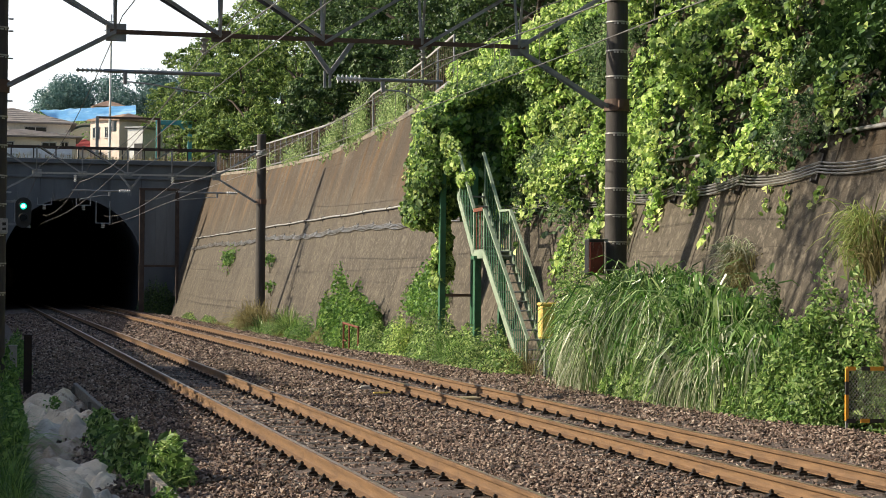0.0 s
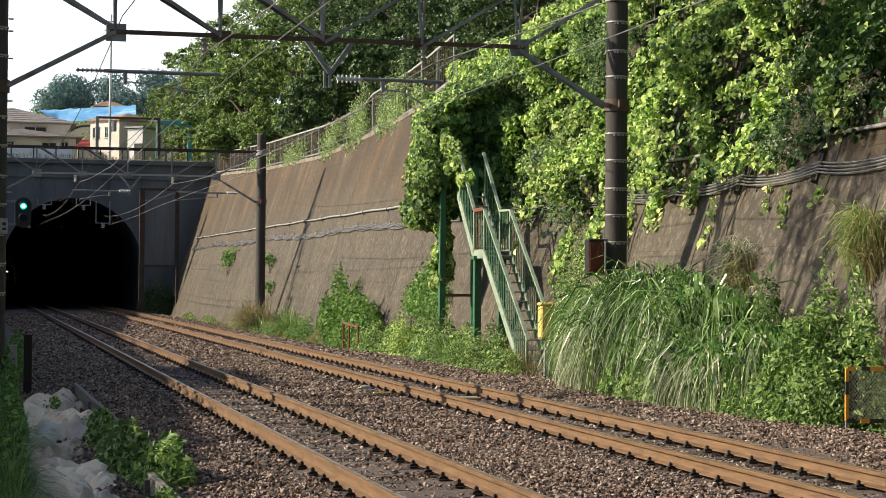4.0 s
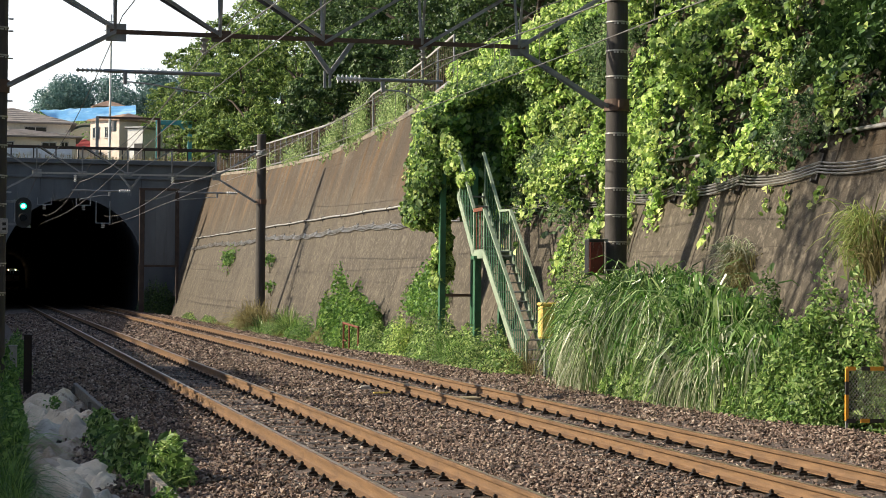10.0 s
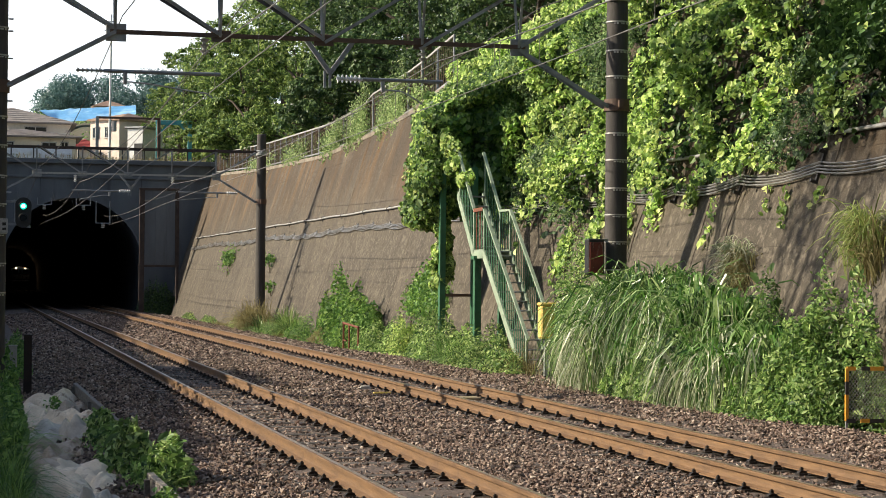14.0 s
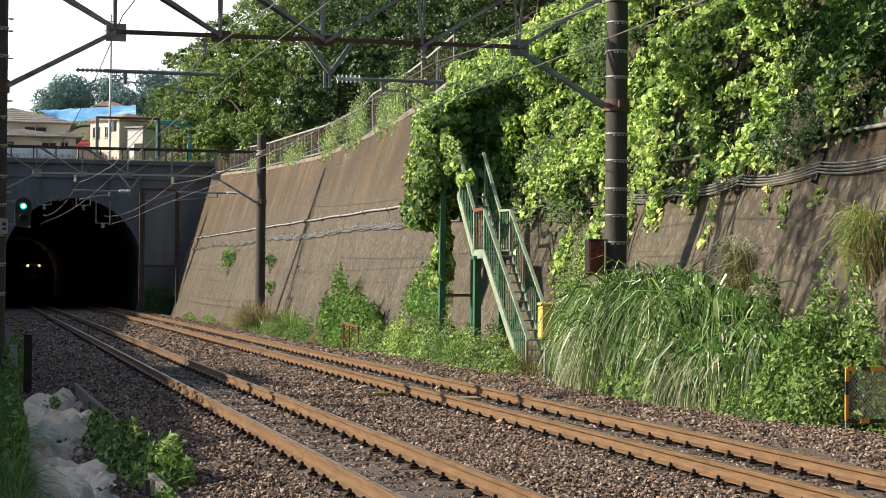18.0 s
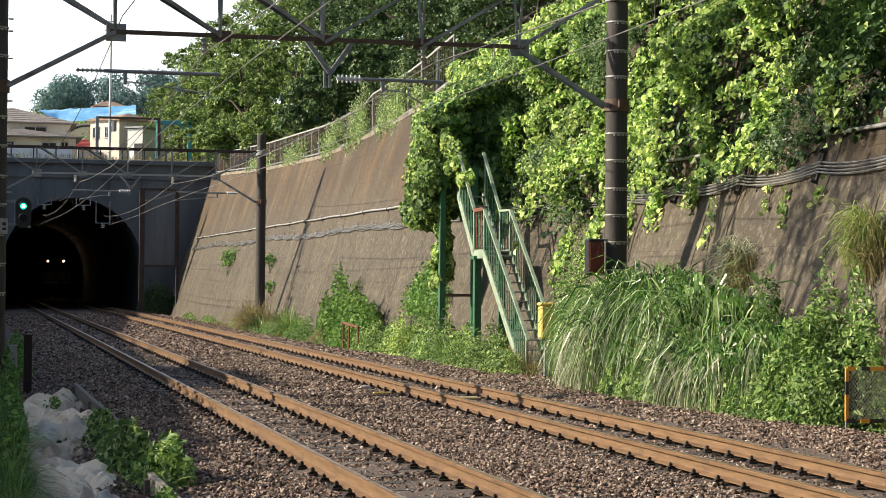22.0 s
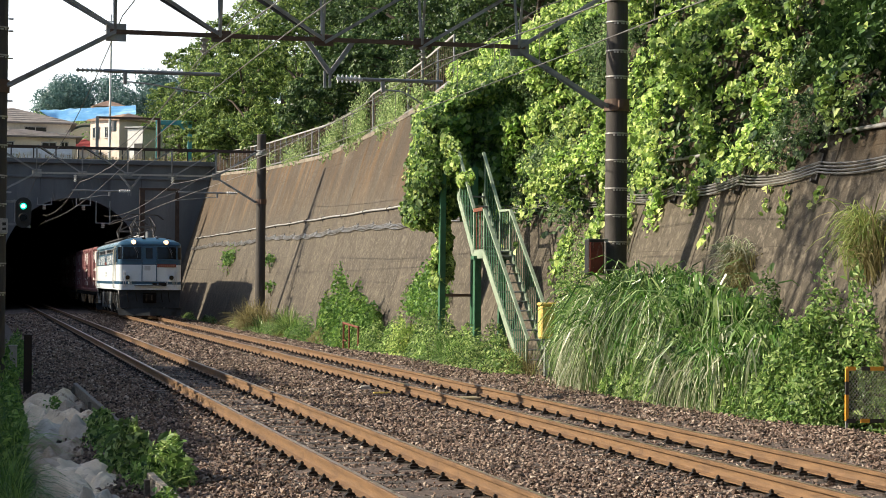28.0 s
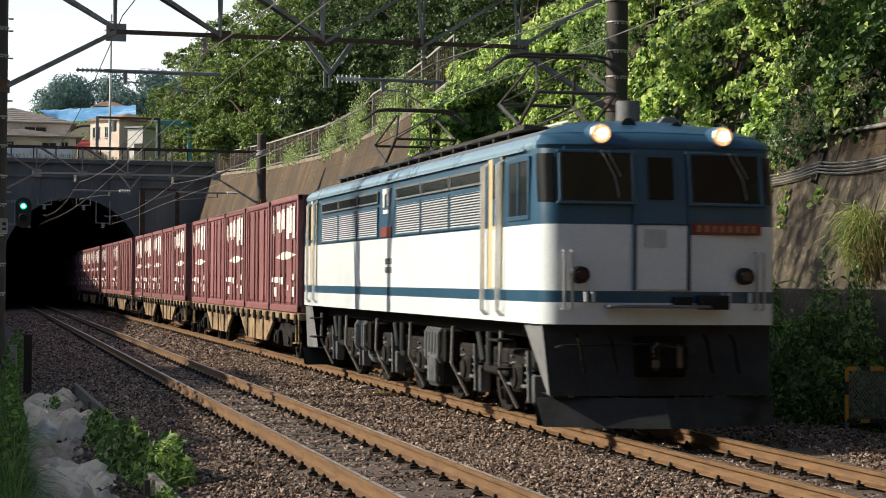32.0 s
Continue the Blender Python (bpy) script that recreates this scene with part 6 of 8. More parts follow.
def make_weeds():
    # tall plume grass: tussocks whose blades rise like a fountain, arch over and hang
    crown_y = [24.6, 25.6, 26.8, 27.7, 28.6, 29.8, 31.4, 33.4, 35.2, 36.6, 38.0]
    crown_z = [.9, 1.1, 1.25, 1.5, 1.75, 1.9, 1.9, 1.55, 1.1, .8, .5]
    rr = np.random.default_rng(100)
    for i in range(30):
        yc = 26.2 + (8.7, 8.2, 7.2)[i % 3] * (i + rr.uniform(-.3, .3)) / 29
        row = i % 3
        xc = (11.15, 10.8, 10.5)[row] + rr.uniform(-.1, .1)
        if row == 2 and 28.3 < yc < 31.6:          # low weeds stand before the grass here
            continue
        top = (float(np.interp(yc, crown_y, crown_z)) + .45) * (1.0, .88, .66)[row] * rr.uniform(.88, 1.08)
        silver = .2 + .6 * (row == 2) + .22 * (row == 1)
        for k, (name, mt, lab) in enumerate((("tall_grass", M_GRASS, "tussock of tall arching plume grass at the foot of the wall"), ("pale_grass", M_PALEGRASS, "pale silvery blades of the plume grass hanging over"))):
            n = int((430, 420)[k] * ((1 - .4 * silver) if k == 0 else silver))
            base = np.stack([xc + rr.normal(0, .13, n), yc + rr.normal(0, .26, n), np.full(n, -.45)], 1)
            h = top * rr.uniform(.45, 1.06, n) * (1 if k == 0 else .92)
            hang = rr.uniform(.3, .96, n) if k == 0 else rr.uniform(.05, .7, n)
            rise = (1 + np.sqrt(1 - hang)) * 2 * h / 2.4           # so that the arch peaks at h and the tip ends at hang * h
            me = arcs(name, base, rise, h * rr.uniform(.14, .58, n) + .08, -hang * h, (.024, .026)[k] * rr.uniform(.5, 1.2, n), mt, 120 + 2 * i + k, (-.22, -.12, 0))
            stuff(name, me, lab, "grass")
    tuft("dry_grass", 10.75, 38.6, .3, 1.0, 1.2, 700, .010, M_DRYGRASS, "dry straw-coloured grass beside the stair", 131, -.5, .8)
    # broad-leaved weeds
    near_weeds = (
            (11.05, 25.0, .5, 1.3, 1.9, 6200, .105, M_WEED, "dense broad-leaved weeds at the foot of the wall"),
            (11.45, 24.9, .35, 1.5, 2.5, 4200, .10, M_WEED, "dense tall broad-leaved weeds at the foot of the wall"),
            (11.3, 27.0, .3, .9, 2.2, 2000, .10, M_WEED, "dense tall broad-leaved weeds behind the mesh panel"),
            (10.65, 25.7, .35, 1.2, 1.3, 2800, .095, M_WEED, "low broad-leaved weeds beside the stones"),
            (10.33, 29.8, .26, 1.7, 1.3, 4400, .10, M_WEED, "low broad-leaved weeds beside the stones"),
            (10.5, 26.9, .22, .9, .8, 1300, .095, M_WEED, "low broad-leaved weeds beside the stones"),
            (10.7, 41.3, .55, 2.8, 1.35, 5200, .085, M_WEED, "bright green weeds below the stair"),
            (10.85, 46.2, .55, 2.0, 1.55, 3600, .09, M_WEED, "bright green weeds round the green post"),
            (10.9, 49.6, .5, 1.5, 1.35, 2900, .10, M_VINE, "yellow-green leafy weeds near the green post"),
            (11.1, 52.6, .35, .9, 1.0, 1200, .10, M_WEED, "leafy weeds at the foot of the wall"))
    far_weeds = (
            (11.3, 58.2, .42, 3.0, 2.25, 3400, .17, M_DEEP_SHADED_WEED, "leafy green shrub at the foot of the wall"),
            (11.35, 62.6, .4, 2.6, 2.35, 2800, .17, M_DEEP_SHADED_WEED, "leafy green shrub at the foot of the wall"),
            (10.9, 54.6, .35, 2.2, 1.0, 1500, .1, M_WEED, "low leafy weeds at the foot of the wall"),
            (10.85, 66.6, .45, 2.0, 1.0, 1500, .08, M_DEEP_SHADED_WEED, "low greyish shrub at the foot of the wall"),
            (10.9, 54.2, .3, .8, .5, 700, .09, M_WEED, "low ground weeds along the stones"),
            (11.0, 63.4, .35, 1.4, .8, 800, .08, M_DRYGRASS, "dry brownish weeds at the foot of the wall"),
            (11.0, 85.0, .3, 2.4, .5, 700, .08, M_WEED, "thin weeds at the foot of the wall"),
            (11.0, 95.0, .25, 3.0, .45, 800, .09, M_WEED, "thin weeds at the foot of the wall"),
            (10.9, 103.5, .25, 2.6, .5, 800, .09, M_WEED, "thin bright weeds at the foot of the wall"),
            # portal bush: shade is put in by the dark tree leaf
            (10.7, 119.4, 1.2, 1.0, 2.4, 2600, .14, M_TREE, "leafy bush beside the portal, darkened for shade"),
            (11.3, 36.4, .3, .9, 3.7, 2200, .085, M_WEED, "tall pale weeds behind the yellow box"),
            (10.5, 38.7, .38, 1.1, 1.05, 2200, .085, M_WEED, "bright weeds at the foot of the stair"))
    for k, (x, y, sx, sy, h, n, leaf, mt, lab) in enumerate(near_weeds + far_weeds):
        bush("weeds", x, y, sx, sy, h, n, leaf, mt, lab, "weeds", 200 + k)
    for k, (x, y, sx, sy, h, n, mt, lab) in enumerate((
            (10.95, 70.0, .3, .9, 1.7, 800, M_WEED, "bright tussock of grass at the foot of the wall"),
            (10.75, 77.0, .5, 1.8, 1.9, 1500, M_DRYGRASS, "dry yellowish tussock at the foot of the concrete pole"),
            (10.7, 75.2, .3, 1.0, 1.2, 400, M_GRASS, "small tussock beside the concrete pole"),
            (10.8, 69.5, .25, 1.6, .6, 350, M_DRYGRASS, "low dry grass at the foot of the wall"),
            (10.55, 43.2, .3, 1.8, 1.4, 700, M_GRASS, "grass blades among the weeds"),
            (10.7, 47.2, .25, 1.4, 1.0, 320, M_GRASS, "grass blades among the weeds"),
            (10.8, 89, .2, 3, .5, 260, M_DRYGRASS, "sparse dry grass at the foot of the wall"))):
        tuft("grass_tuft", x, y, sx, sy, h, n, .012 if y < 60 else .018, mt, lab, 300 + k)
    # grass rooted in the wall's joints
    for k, (y, z, h, n, mt, lab) in enumerate(((30.0, 2.1, .8, 420, M_PALEGRASS, "upright pale grass tuft rooted in the wall"), (29.7, 1.95, .65, 320, M_DRYGRASS, "withered brown grass beside the tuft"),
                                               (25.35, 2.15, .95, 520, M_WALLGRASS, "large yellow-green fan of grass rooted in the wall"), (25.1, 2.1, .8, 260, M_DRYGRASS, "dry blades in the fan of grass on the wall"))):
        q = wall_pt(y, z, .02)
        rr = np.random.default_rng(330 + k)
        base = np.stack([q.x - .06 + rr.normal(0, .05, n), q.y + rr.normal(0, .22, n), q.z - .25 + rr.uniform(-.25, .35, n)], 1)
        ln = h * rr.uniform(.5, 1.1, n)
        big = k > 1
        stuff("wall_grass", arcs("wall_grass", base, ln * (.9 if big else .55), ln * rr.uniform(.2, .75, n), ln * (-.35 if big else -.1), .0125 * rr.uniform(.6, 1.2, n), mt, 340 + k, (-.5, -.2, 0)), lab, "grass")
    r = np.random.default_rng(9)
    for k, (y, z, s, n) in enumerate(((97.3, 2.75, .55, 420), (82.9, 2.5, .3, 150), (80.4, 1.4, .22, 80), (56.3, 4.5, .2, 60), (52.6, 1.3, .6, 420), (51.2, 1.9, .45, 300), (50.4, 1.1, .6, 500))):
        n = n * 5 if y < 55 else n
        p = np.array([tuple(wall_pt(y + r.normal(0, s * 1.1), z + r.normal(0, s * .45), abs(r.normal(.08, .07) if y < 55 else r.normal(.2, .15)) + .03)) for _ in range(n)])
        t = thing("wall_plant", "leafy seedling growing from a joint in the wall", "plant", group="wall plants")
        part("leaves", leaves("wall_plant_leaves", p, np.tile([-.6, -.3, .6], (n, 1)), (.085 if y < 55 else .12) * r.lognormal(0, .3, n), M_DEEP_SHADED_WEED, .6, .4, .8, 400 + k), None, t)
        part("stem", Geo().tube([wall_pt(y, z - s * 1.6, .02), wall_pt(y, z - s * .6, .12), wall_pt(y + .1, z, .2)], [.03, .02, .01], 5), M_BARK, t)
    # near side: leaves round the sacks, and grass at the very edge; up to x = 1.5 shade is put into the leaf colour
    for k, (x, y, sx, sy, h, n, leaf, lab) in enumerate((
            (1.58, 25.0, .18, 2.4, .36, 1200, .11, "leafy weeds between the sacks and the board"),
            (1.64, 21.2, .24, 1.6, .55, 1300, .11, "leafy weeds growing over the plank"),
            (1.80, 18.9, .26, .95, .52, 1000, .10, "light green leafy weeds over the plank"),
            (1.42, 15.4, .16, .7, .5, 700, .08, "leafy weeds in the foreground"),
            (.42, 25.5, .2, 2.6, .78, 1500, .09, "leafy weeds beside the sacks, darkened for shade"),
            (.34, 19.6, .16, 1.9, .64, 1100, .08, "leafy weeds beside the sacks, darkened for shade"),
            (.50, 33.5, .2, 2.2, .8, 1100, .09, "weeds at the foot of the pole, darkened for shade"),
            (.95, 44.0, .2, 3.0, .7, 700, .1, "weeds beyond the stub posts, darkened for shade"),
            (1.0, 52, .25, 4.0, .7, 600, .1, "weeds beside the signal, darkened for shade"),
            (1.15, 30.2, .1, .4, .4, 160, .08, "small weed among the sacks"))):
        bush("weeds", x, y, sx, sy, h, n, leaf, M_WEED if 1.5 < x else M_DEEP_SHADED_WEED, lab, "weeds", 500 + k, -.42)
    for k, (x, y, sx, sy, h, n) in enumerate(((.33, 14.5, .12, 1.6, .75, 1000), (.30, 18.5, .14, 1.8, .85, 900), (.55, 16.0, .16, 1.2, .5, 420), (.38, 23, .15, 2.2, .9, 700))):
        tuft("edge_grass", x, y, sx, sy, h, n, .006, M_DEEP_SHADED_WEED, "thin grass blades in the shade", 540 + k, -.45, .9, (.3, -.1, 0))


make_weeds()


def bank_scrub():
    """Bushes added along the crest of the near bank, out of view, so that their leaves fray the edge of its shade."""
    r = np.random.default_rng(77)
    n = 16000
    y = r.uniform(8, 120, n)
    top = np.array([bank(a) for a in y])
    bump = np.array([max(0, noise.noise(Vector((a * .35, 1, 0)))) + .6 * max(0, noise.noise(Vector((a * 1.1, 5, 0)))) for a in y])
    p = np.stack([-4.6 + r.normal(0, .35, n), y, top - .15 + bump * 1.3 * r.uniform(0, 1, n)], 1)
    stuff("bank_bushes", leaves("bank_bushes", p, np.tile([0, 0, 1.0], (n, 1)), .16 * r.lognormal(0, .3, n), M_TREE, .7, .2, .8, 78, True), "unseen bushes added along the crest of the near bank", "bushes")


bank_scrub()


def bank_tree():
    """A forked tree on the near bank, out of view; its limbs and crown shade the wall below the vines."""
    r = np.random.default_rng(91)
    t = thing("tree", "tall forked tree on the crest of the near bank", "tree", pose(-4.6, 31.6, 1.7), group="trees on the bank")
    g = Geo().tube([(0, 0, -.4), (.05, .05, 3), (0, .1, 6.4), (.1, .05, 7.6)], [.2, .17, .13, .12], 8)
    part("trunk", g, M_BARK, t, "dark bark trunk", 60)
    c, rad = [], []
    for a, b in (((.1, .05, 7.4), (.1, -1.0, 10.4)), ((.1, .05, 7.6), (0, .3, 11.0)), ((0, .1, 7.0), (-.1, 1.1, 10.6)), ((.1, 0, 8.6), (.2, -.3, 11.6)), ((0, .1, 6.2), (.1, -1.3, 8.6))):
        a, b = Vector(a), Vector(b)
        part("limb", Geo().tube([a, a.lerp(b, .5) + Vector((.1, .1, .1)), b], [.075, .055, .025], 5), M_BARK, t)
        for q in (.75, 1.0, 1.15):
            c.append(tuple(a.lerp(b, q) + Vector(r.normal(0, .25, 3)) + Vector((0, 0, .5))))
            rad.append(np.array([.6, .7, .5]) * r.uniform(.7, 1.2))
    p, d = clump_points(r, np.array(c), np.array(rad), 1800, .7)
    part("crown", leaves("crown", p, d + np.array([0, 0, .5]), .17 * r.lognormal(0, .25, len(p)), M_TREE, .6, .3, .9, 92, True), None, t, "crown of many small leaves")


bank_tree()

# ================================================================ the train
M_BLUE = mat("dark_blue_paint", (.017, .068, .122), (.03, .096, .165), 2, .38, bump=.06, fine=50, dirt=(.03, .05, .07), dirt_scale=1.2, dirt_at=.6, coat=.15)
# light blue that also carries the sunlight on the roof's side edges
M_SKYBLUE_SUNLIT = mat("sunlit_light_blue_roof_paint", (.17, .275, .355), (.25, .365, .45), 2, .3, bump=.06, fine=50, dirt=(.08, .14, .2), dirt_scale=1.2)
M_WHITE = mat("white_train_paint", (.62, .70, .75), (.73, .79, .83), 1.5, .4, bump=.05, fine=50, dirt=(.55, .54, .5), dirt_scale=.8, dirt_at=.62, coat=.15, dirt_stretch=(1, 1, .3))
M_ROOF = mat("grey_roof_paint", (.12, .14, .155), (.2, .225, .24), 2, .7, bump=.2, fine=40, dirt=(.07, .06, .05), dirt_scale=1)
M_UNDER = mat("sooty_underframe", (.008, .0075, .0075), (.026, .024, .023), 4, .75, spec=.2, bump=.3, fine=40, dirt=(.05, .035, .026), dirt_scale=2.4, dirt_at=.58)
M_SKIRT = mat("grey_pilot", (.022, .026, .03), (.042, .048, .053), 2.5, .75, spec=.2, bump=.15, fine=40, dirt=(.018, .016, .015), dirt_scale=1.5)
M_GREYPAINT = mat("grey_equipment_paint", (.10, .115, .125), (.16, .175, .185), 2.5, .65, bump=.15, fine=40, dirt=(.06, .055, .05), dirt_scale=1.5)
M_PILOTSIDE = mat("pilot_side_grey", (.15, .165, .18), (.24, .255, .27), 2.5, .6, bump=.1, fine=40, dirt=(.08, .07, .06), dirt_scale=2)
M_LOUVRE = mat("louvre_blade", (.42, .47, .5), (.55, .6, .63), 4, .5, metal=.2, bump=.05, fine=40)
# this cream holds the gold reflection along the door's edges
M_CREAM_GLINT = mat("glinting_cream_door_edge", (.55, .43, .22), (.66, .53, .30), 4, .55, bump=.05, fine=40)
M_REDPLATE = mat("red_plate", (.17, .03, .018), (.24, .045, .026), 6, .5, bump=.05, fine=40)
M_PLATEBAR = mat("worn_plate_bar", (.28, .13, .08), (.42, .22, .14), 9, .6, bump=.05, fine=40)
M_SILVER = mat("handrail_silver", (.5, .5, .5), (.66, .66, .66), 8, .35, metal=.7, bump=.03)
M_MAROON = mat("maroon_container", (.18, .066, .07), (.285, .125, .128), 2.2, .6, bump=.12, fine=40, stretch=(1, 2.5, .3), dirt=(.10, .045, .038), dirt_scale=1.6, dirt_at=.52, vary=.2, dirt_stretch=(1, 2.5, .25))
M_MARK = mat("white_marking", (.62, .56, .54), (.82, .78, .76), 9, .6, bump=.04, fine=50, dirt=(.4, .3, .29), dirt_scale=5, dirt_at=.6)
M_WAGON = mat("weathered_wagon_steel", (.22, .15, .08), (.38, .28, .165), 2.4, .8, bump=.25, fine=40, dirt=(.06, .038, .025), dirt_scale=1.8, dirt_at=.46)
M_LAMP = glow("headlight_bulb", (1.0, .66, .36), 120.0)
M_REFLECTOR = glow("headlight_reflector", (1.0, .5, .24), .9)
M_IRON = mat("coupler_iron", (.008, .007, .006), (.018, .015, .013), 5, .95, bump=.3, spec=.02)
M_LENS = glass("marker_lens", (.03, .012, .012))

HALF = 1.4
LOCO_LEN = 16.3


def plan(inset, rake=0.0, n=6):
    """Plan outline of the locomotive's body: slightly bowed ends and rounded corners, drawn in by inset."""
    w, l0, l1 = HALF - inset, inset * .9 + rake, LOCO_LEN - inset * .9 - rake
    r = max(.10, .20 - inset * .1)
    pts = []
    for cx, cy, a0 in ((w - r, l0 + r, -90), (w - r, l1 - r, 0), (-w + r, l1 - r, 90), (-w + r, l0 + r, 180)):
        for i in range(n + 1):
            a = radians(a0 + 90 * i / n)
            pts.append((cx + r * math.cos(a), cy + r * math.sin(a)))
    out = []
    for i, (x, y) in enumerate(pts):
        bow = .10 * (1 - (x / w) ** 2)
        out.append((x, y - bow if y < 2 else (y + bow if y > LOCO_LEN - 2 else y)))
        nx = pts[(i + 1) % len(pts)]
        if abs(nx[1] - y) < .01 and abs(nx[0] - x) > .5:      # bow of the flat end faces
            for k in (1, 2, 3, 4, 5):
                xx = x + (nx[0] - x) * k / 6
                b = .10 * (1 - (xx / w) ** 2)
                out.append((xx, y - b if y < 2 else y + b))
    return out


def crown(x, z):
    """The roof's arch: how much higher it stands towards the middle."""
    return .075 * (1 - (x / HALF) ** 2) * min(1.0, max(0.0, (z - 3.2) / .3))


def loft(levels, cap_top=False, cap_bottom=False):
    """Skin through plan outlines at several heights: rows of (z, inset, rake)."""
    g = Geo()
    n = 0
    for z, inset, rake in levels:
        ring = plan(inset, rake)
        n = len(ring)
        g.v += [(x, y, z + crown(x, z)) for x, y in ring]
    for j in range(len(levels) - 1):
        g.f += [(j * n + i, j * n + (i + 1) % n, (j + 1) * n + (i + 1) % n, (j + 1) * n + i) for i in range(n)]
    if cap_top:
        g.f.append(tuple((len(levels) - 1) * n + i for i in range(n)))
    if cap_bottom:
        g.f.append(tuple(range(n - 1, -1, -1)))
    return g


def ring_frame(g, y0, y1, z0, z1, w, x, t):
    """A rectangular border on a side wall at x, t thick."""
    for a, b, c, d in ((y0, y1, z0, z0 + w), (y0, y1, z1 - w, z1), (y0, y0 + w, z0 + w, z1 - w), (y1 - w, y1, z0 + w, z1 - w)):
        g.box((x, (a + b) / 2, (c + d) / 2), (t, b - a, d - c), .004)


def wheelset(r=.56):
    g = Geo()
    for s in (-1, 1):
        g.cyl((s * .50, 0, 0), (s * .63, 0, 0), r, n=24)
        g.cyl((s * .485, 0, 0), (s * .515, 0, 0), r + .028, n=24)
        g.cyl((s * .62, 0, 0), (s * .66, 0, 0), r * .35, n=12)
        for k in range(4):
            a = k * math.pi / 2
            g.cyl((s * .635, math.cos(a) * r * .6, math.sin(a) * r * .6), (s * .655, math.cos(a) * r * .6, math.sin(a) * r * .6), r * .12, n=8)
    g.cyl((-.66, 0, 0), (.66, 0, 0), .09, n=10)
    return g


def front_y(x):
    """How far the bowed nose stands forward at x."""
    return -.10 * (1 - (x / HALF) ** 2)


def pantograph(loco, y, up):
    p = part("pantograph", Geo().box((0, y, 3.62), (1.35, 1.5, .06), .01).box((.55, y - .6, 3.66), (.14, .14, .16)).box((-.55, y - .6, 3.66), (.14, .14, .16))
             .box((.55, y + .6, 3.66), (.14, .14, .16)).box((-.55, y + .6, 3.66), (.14, .14, .16)), M_DARKSTEEL, loco, "raised steel pantograph")
    ins = Geo()
    for sx in (-.6, .6):
        for sy in (-.65, .65):
            for k in range(3):
                ins.cyl((sx, y + sy, 3.46 + .05 * k), (sx, y + sy, 3.5 + .05 * k), .075, .05, 8)
    split("insulator_disc", ins, M_CERAMIC, p)
    arms = Geo()
    top = up - .12
    mid = (3.68 + top) / 2
    for s in (-1, 1):
        for x in (-.5, .5):
            arms.tube([(x, y + s * .28, 3.68), (x * 1.05, y - s * .95, mid)], .028)
            arms.tube([(x * 1.05, y - s * .95, mid), (x * .62, y - s * .12, top)], .02)
        arms.tube([(-.53, y - s * .95, mid), (.53, y - s * .95, mid)], .024)
        arms.tube([(-.5, y + s * .28, 3.68), (.53, y - s * .95, mid)], .012)
        arms.tube([(-.53, y - s * .95, mid), (.31, y - s * .12, top)], .010)
    split("arm", arms, M_DARKSTEEL, p)
    head = Geo()
    for s in (-1, 1):
        head.tube([(-.95, y + s * .16, up - .22), (-.72, y + s * .16, up - .04), (-.5, y + s * .16, up), (.5, y + s * .16, up), (.72, y + s * .16, up - .04), (.95, y + s * .16, up - .22)], .022)
    head.bar((-.35, y - .16, top), (-.35, y + .16, top), .03, .03).bar((.35, y - .16, top), (.35, y + .16, top), .03, .03)
    split("contact_strip", head, M_DARKSTEEL, p)


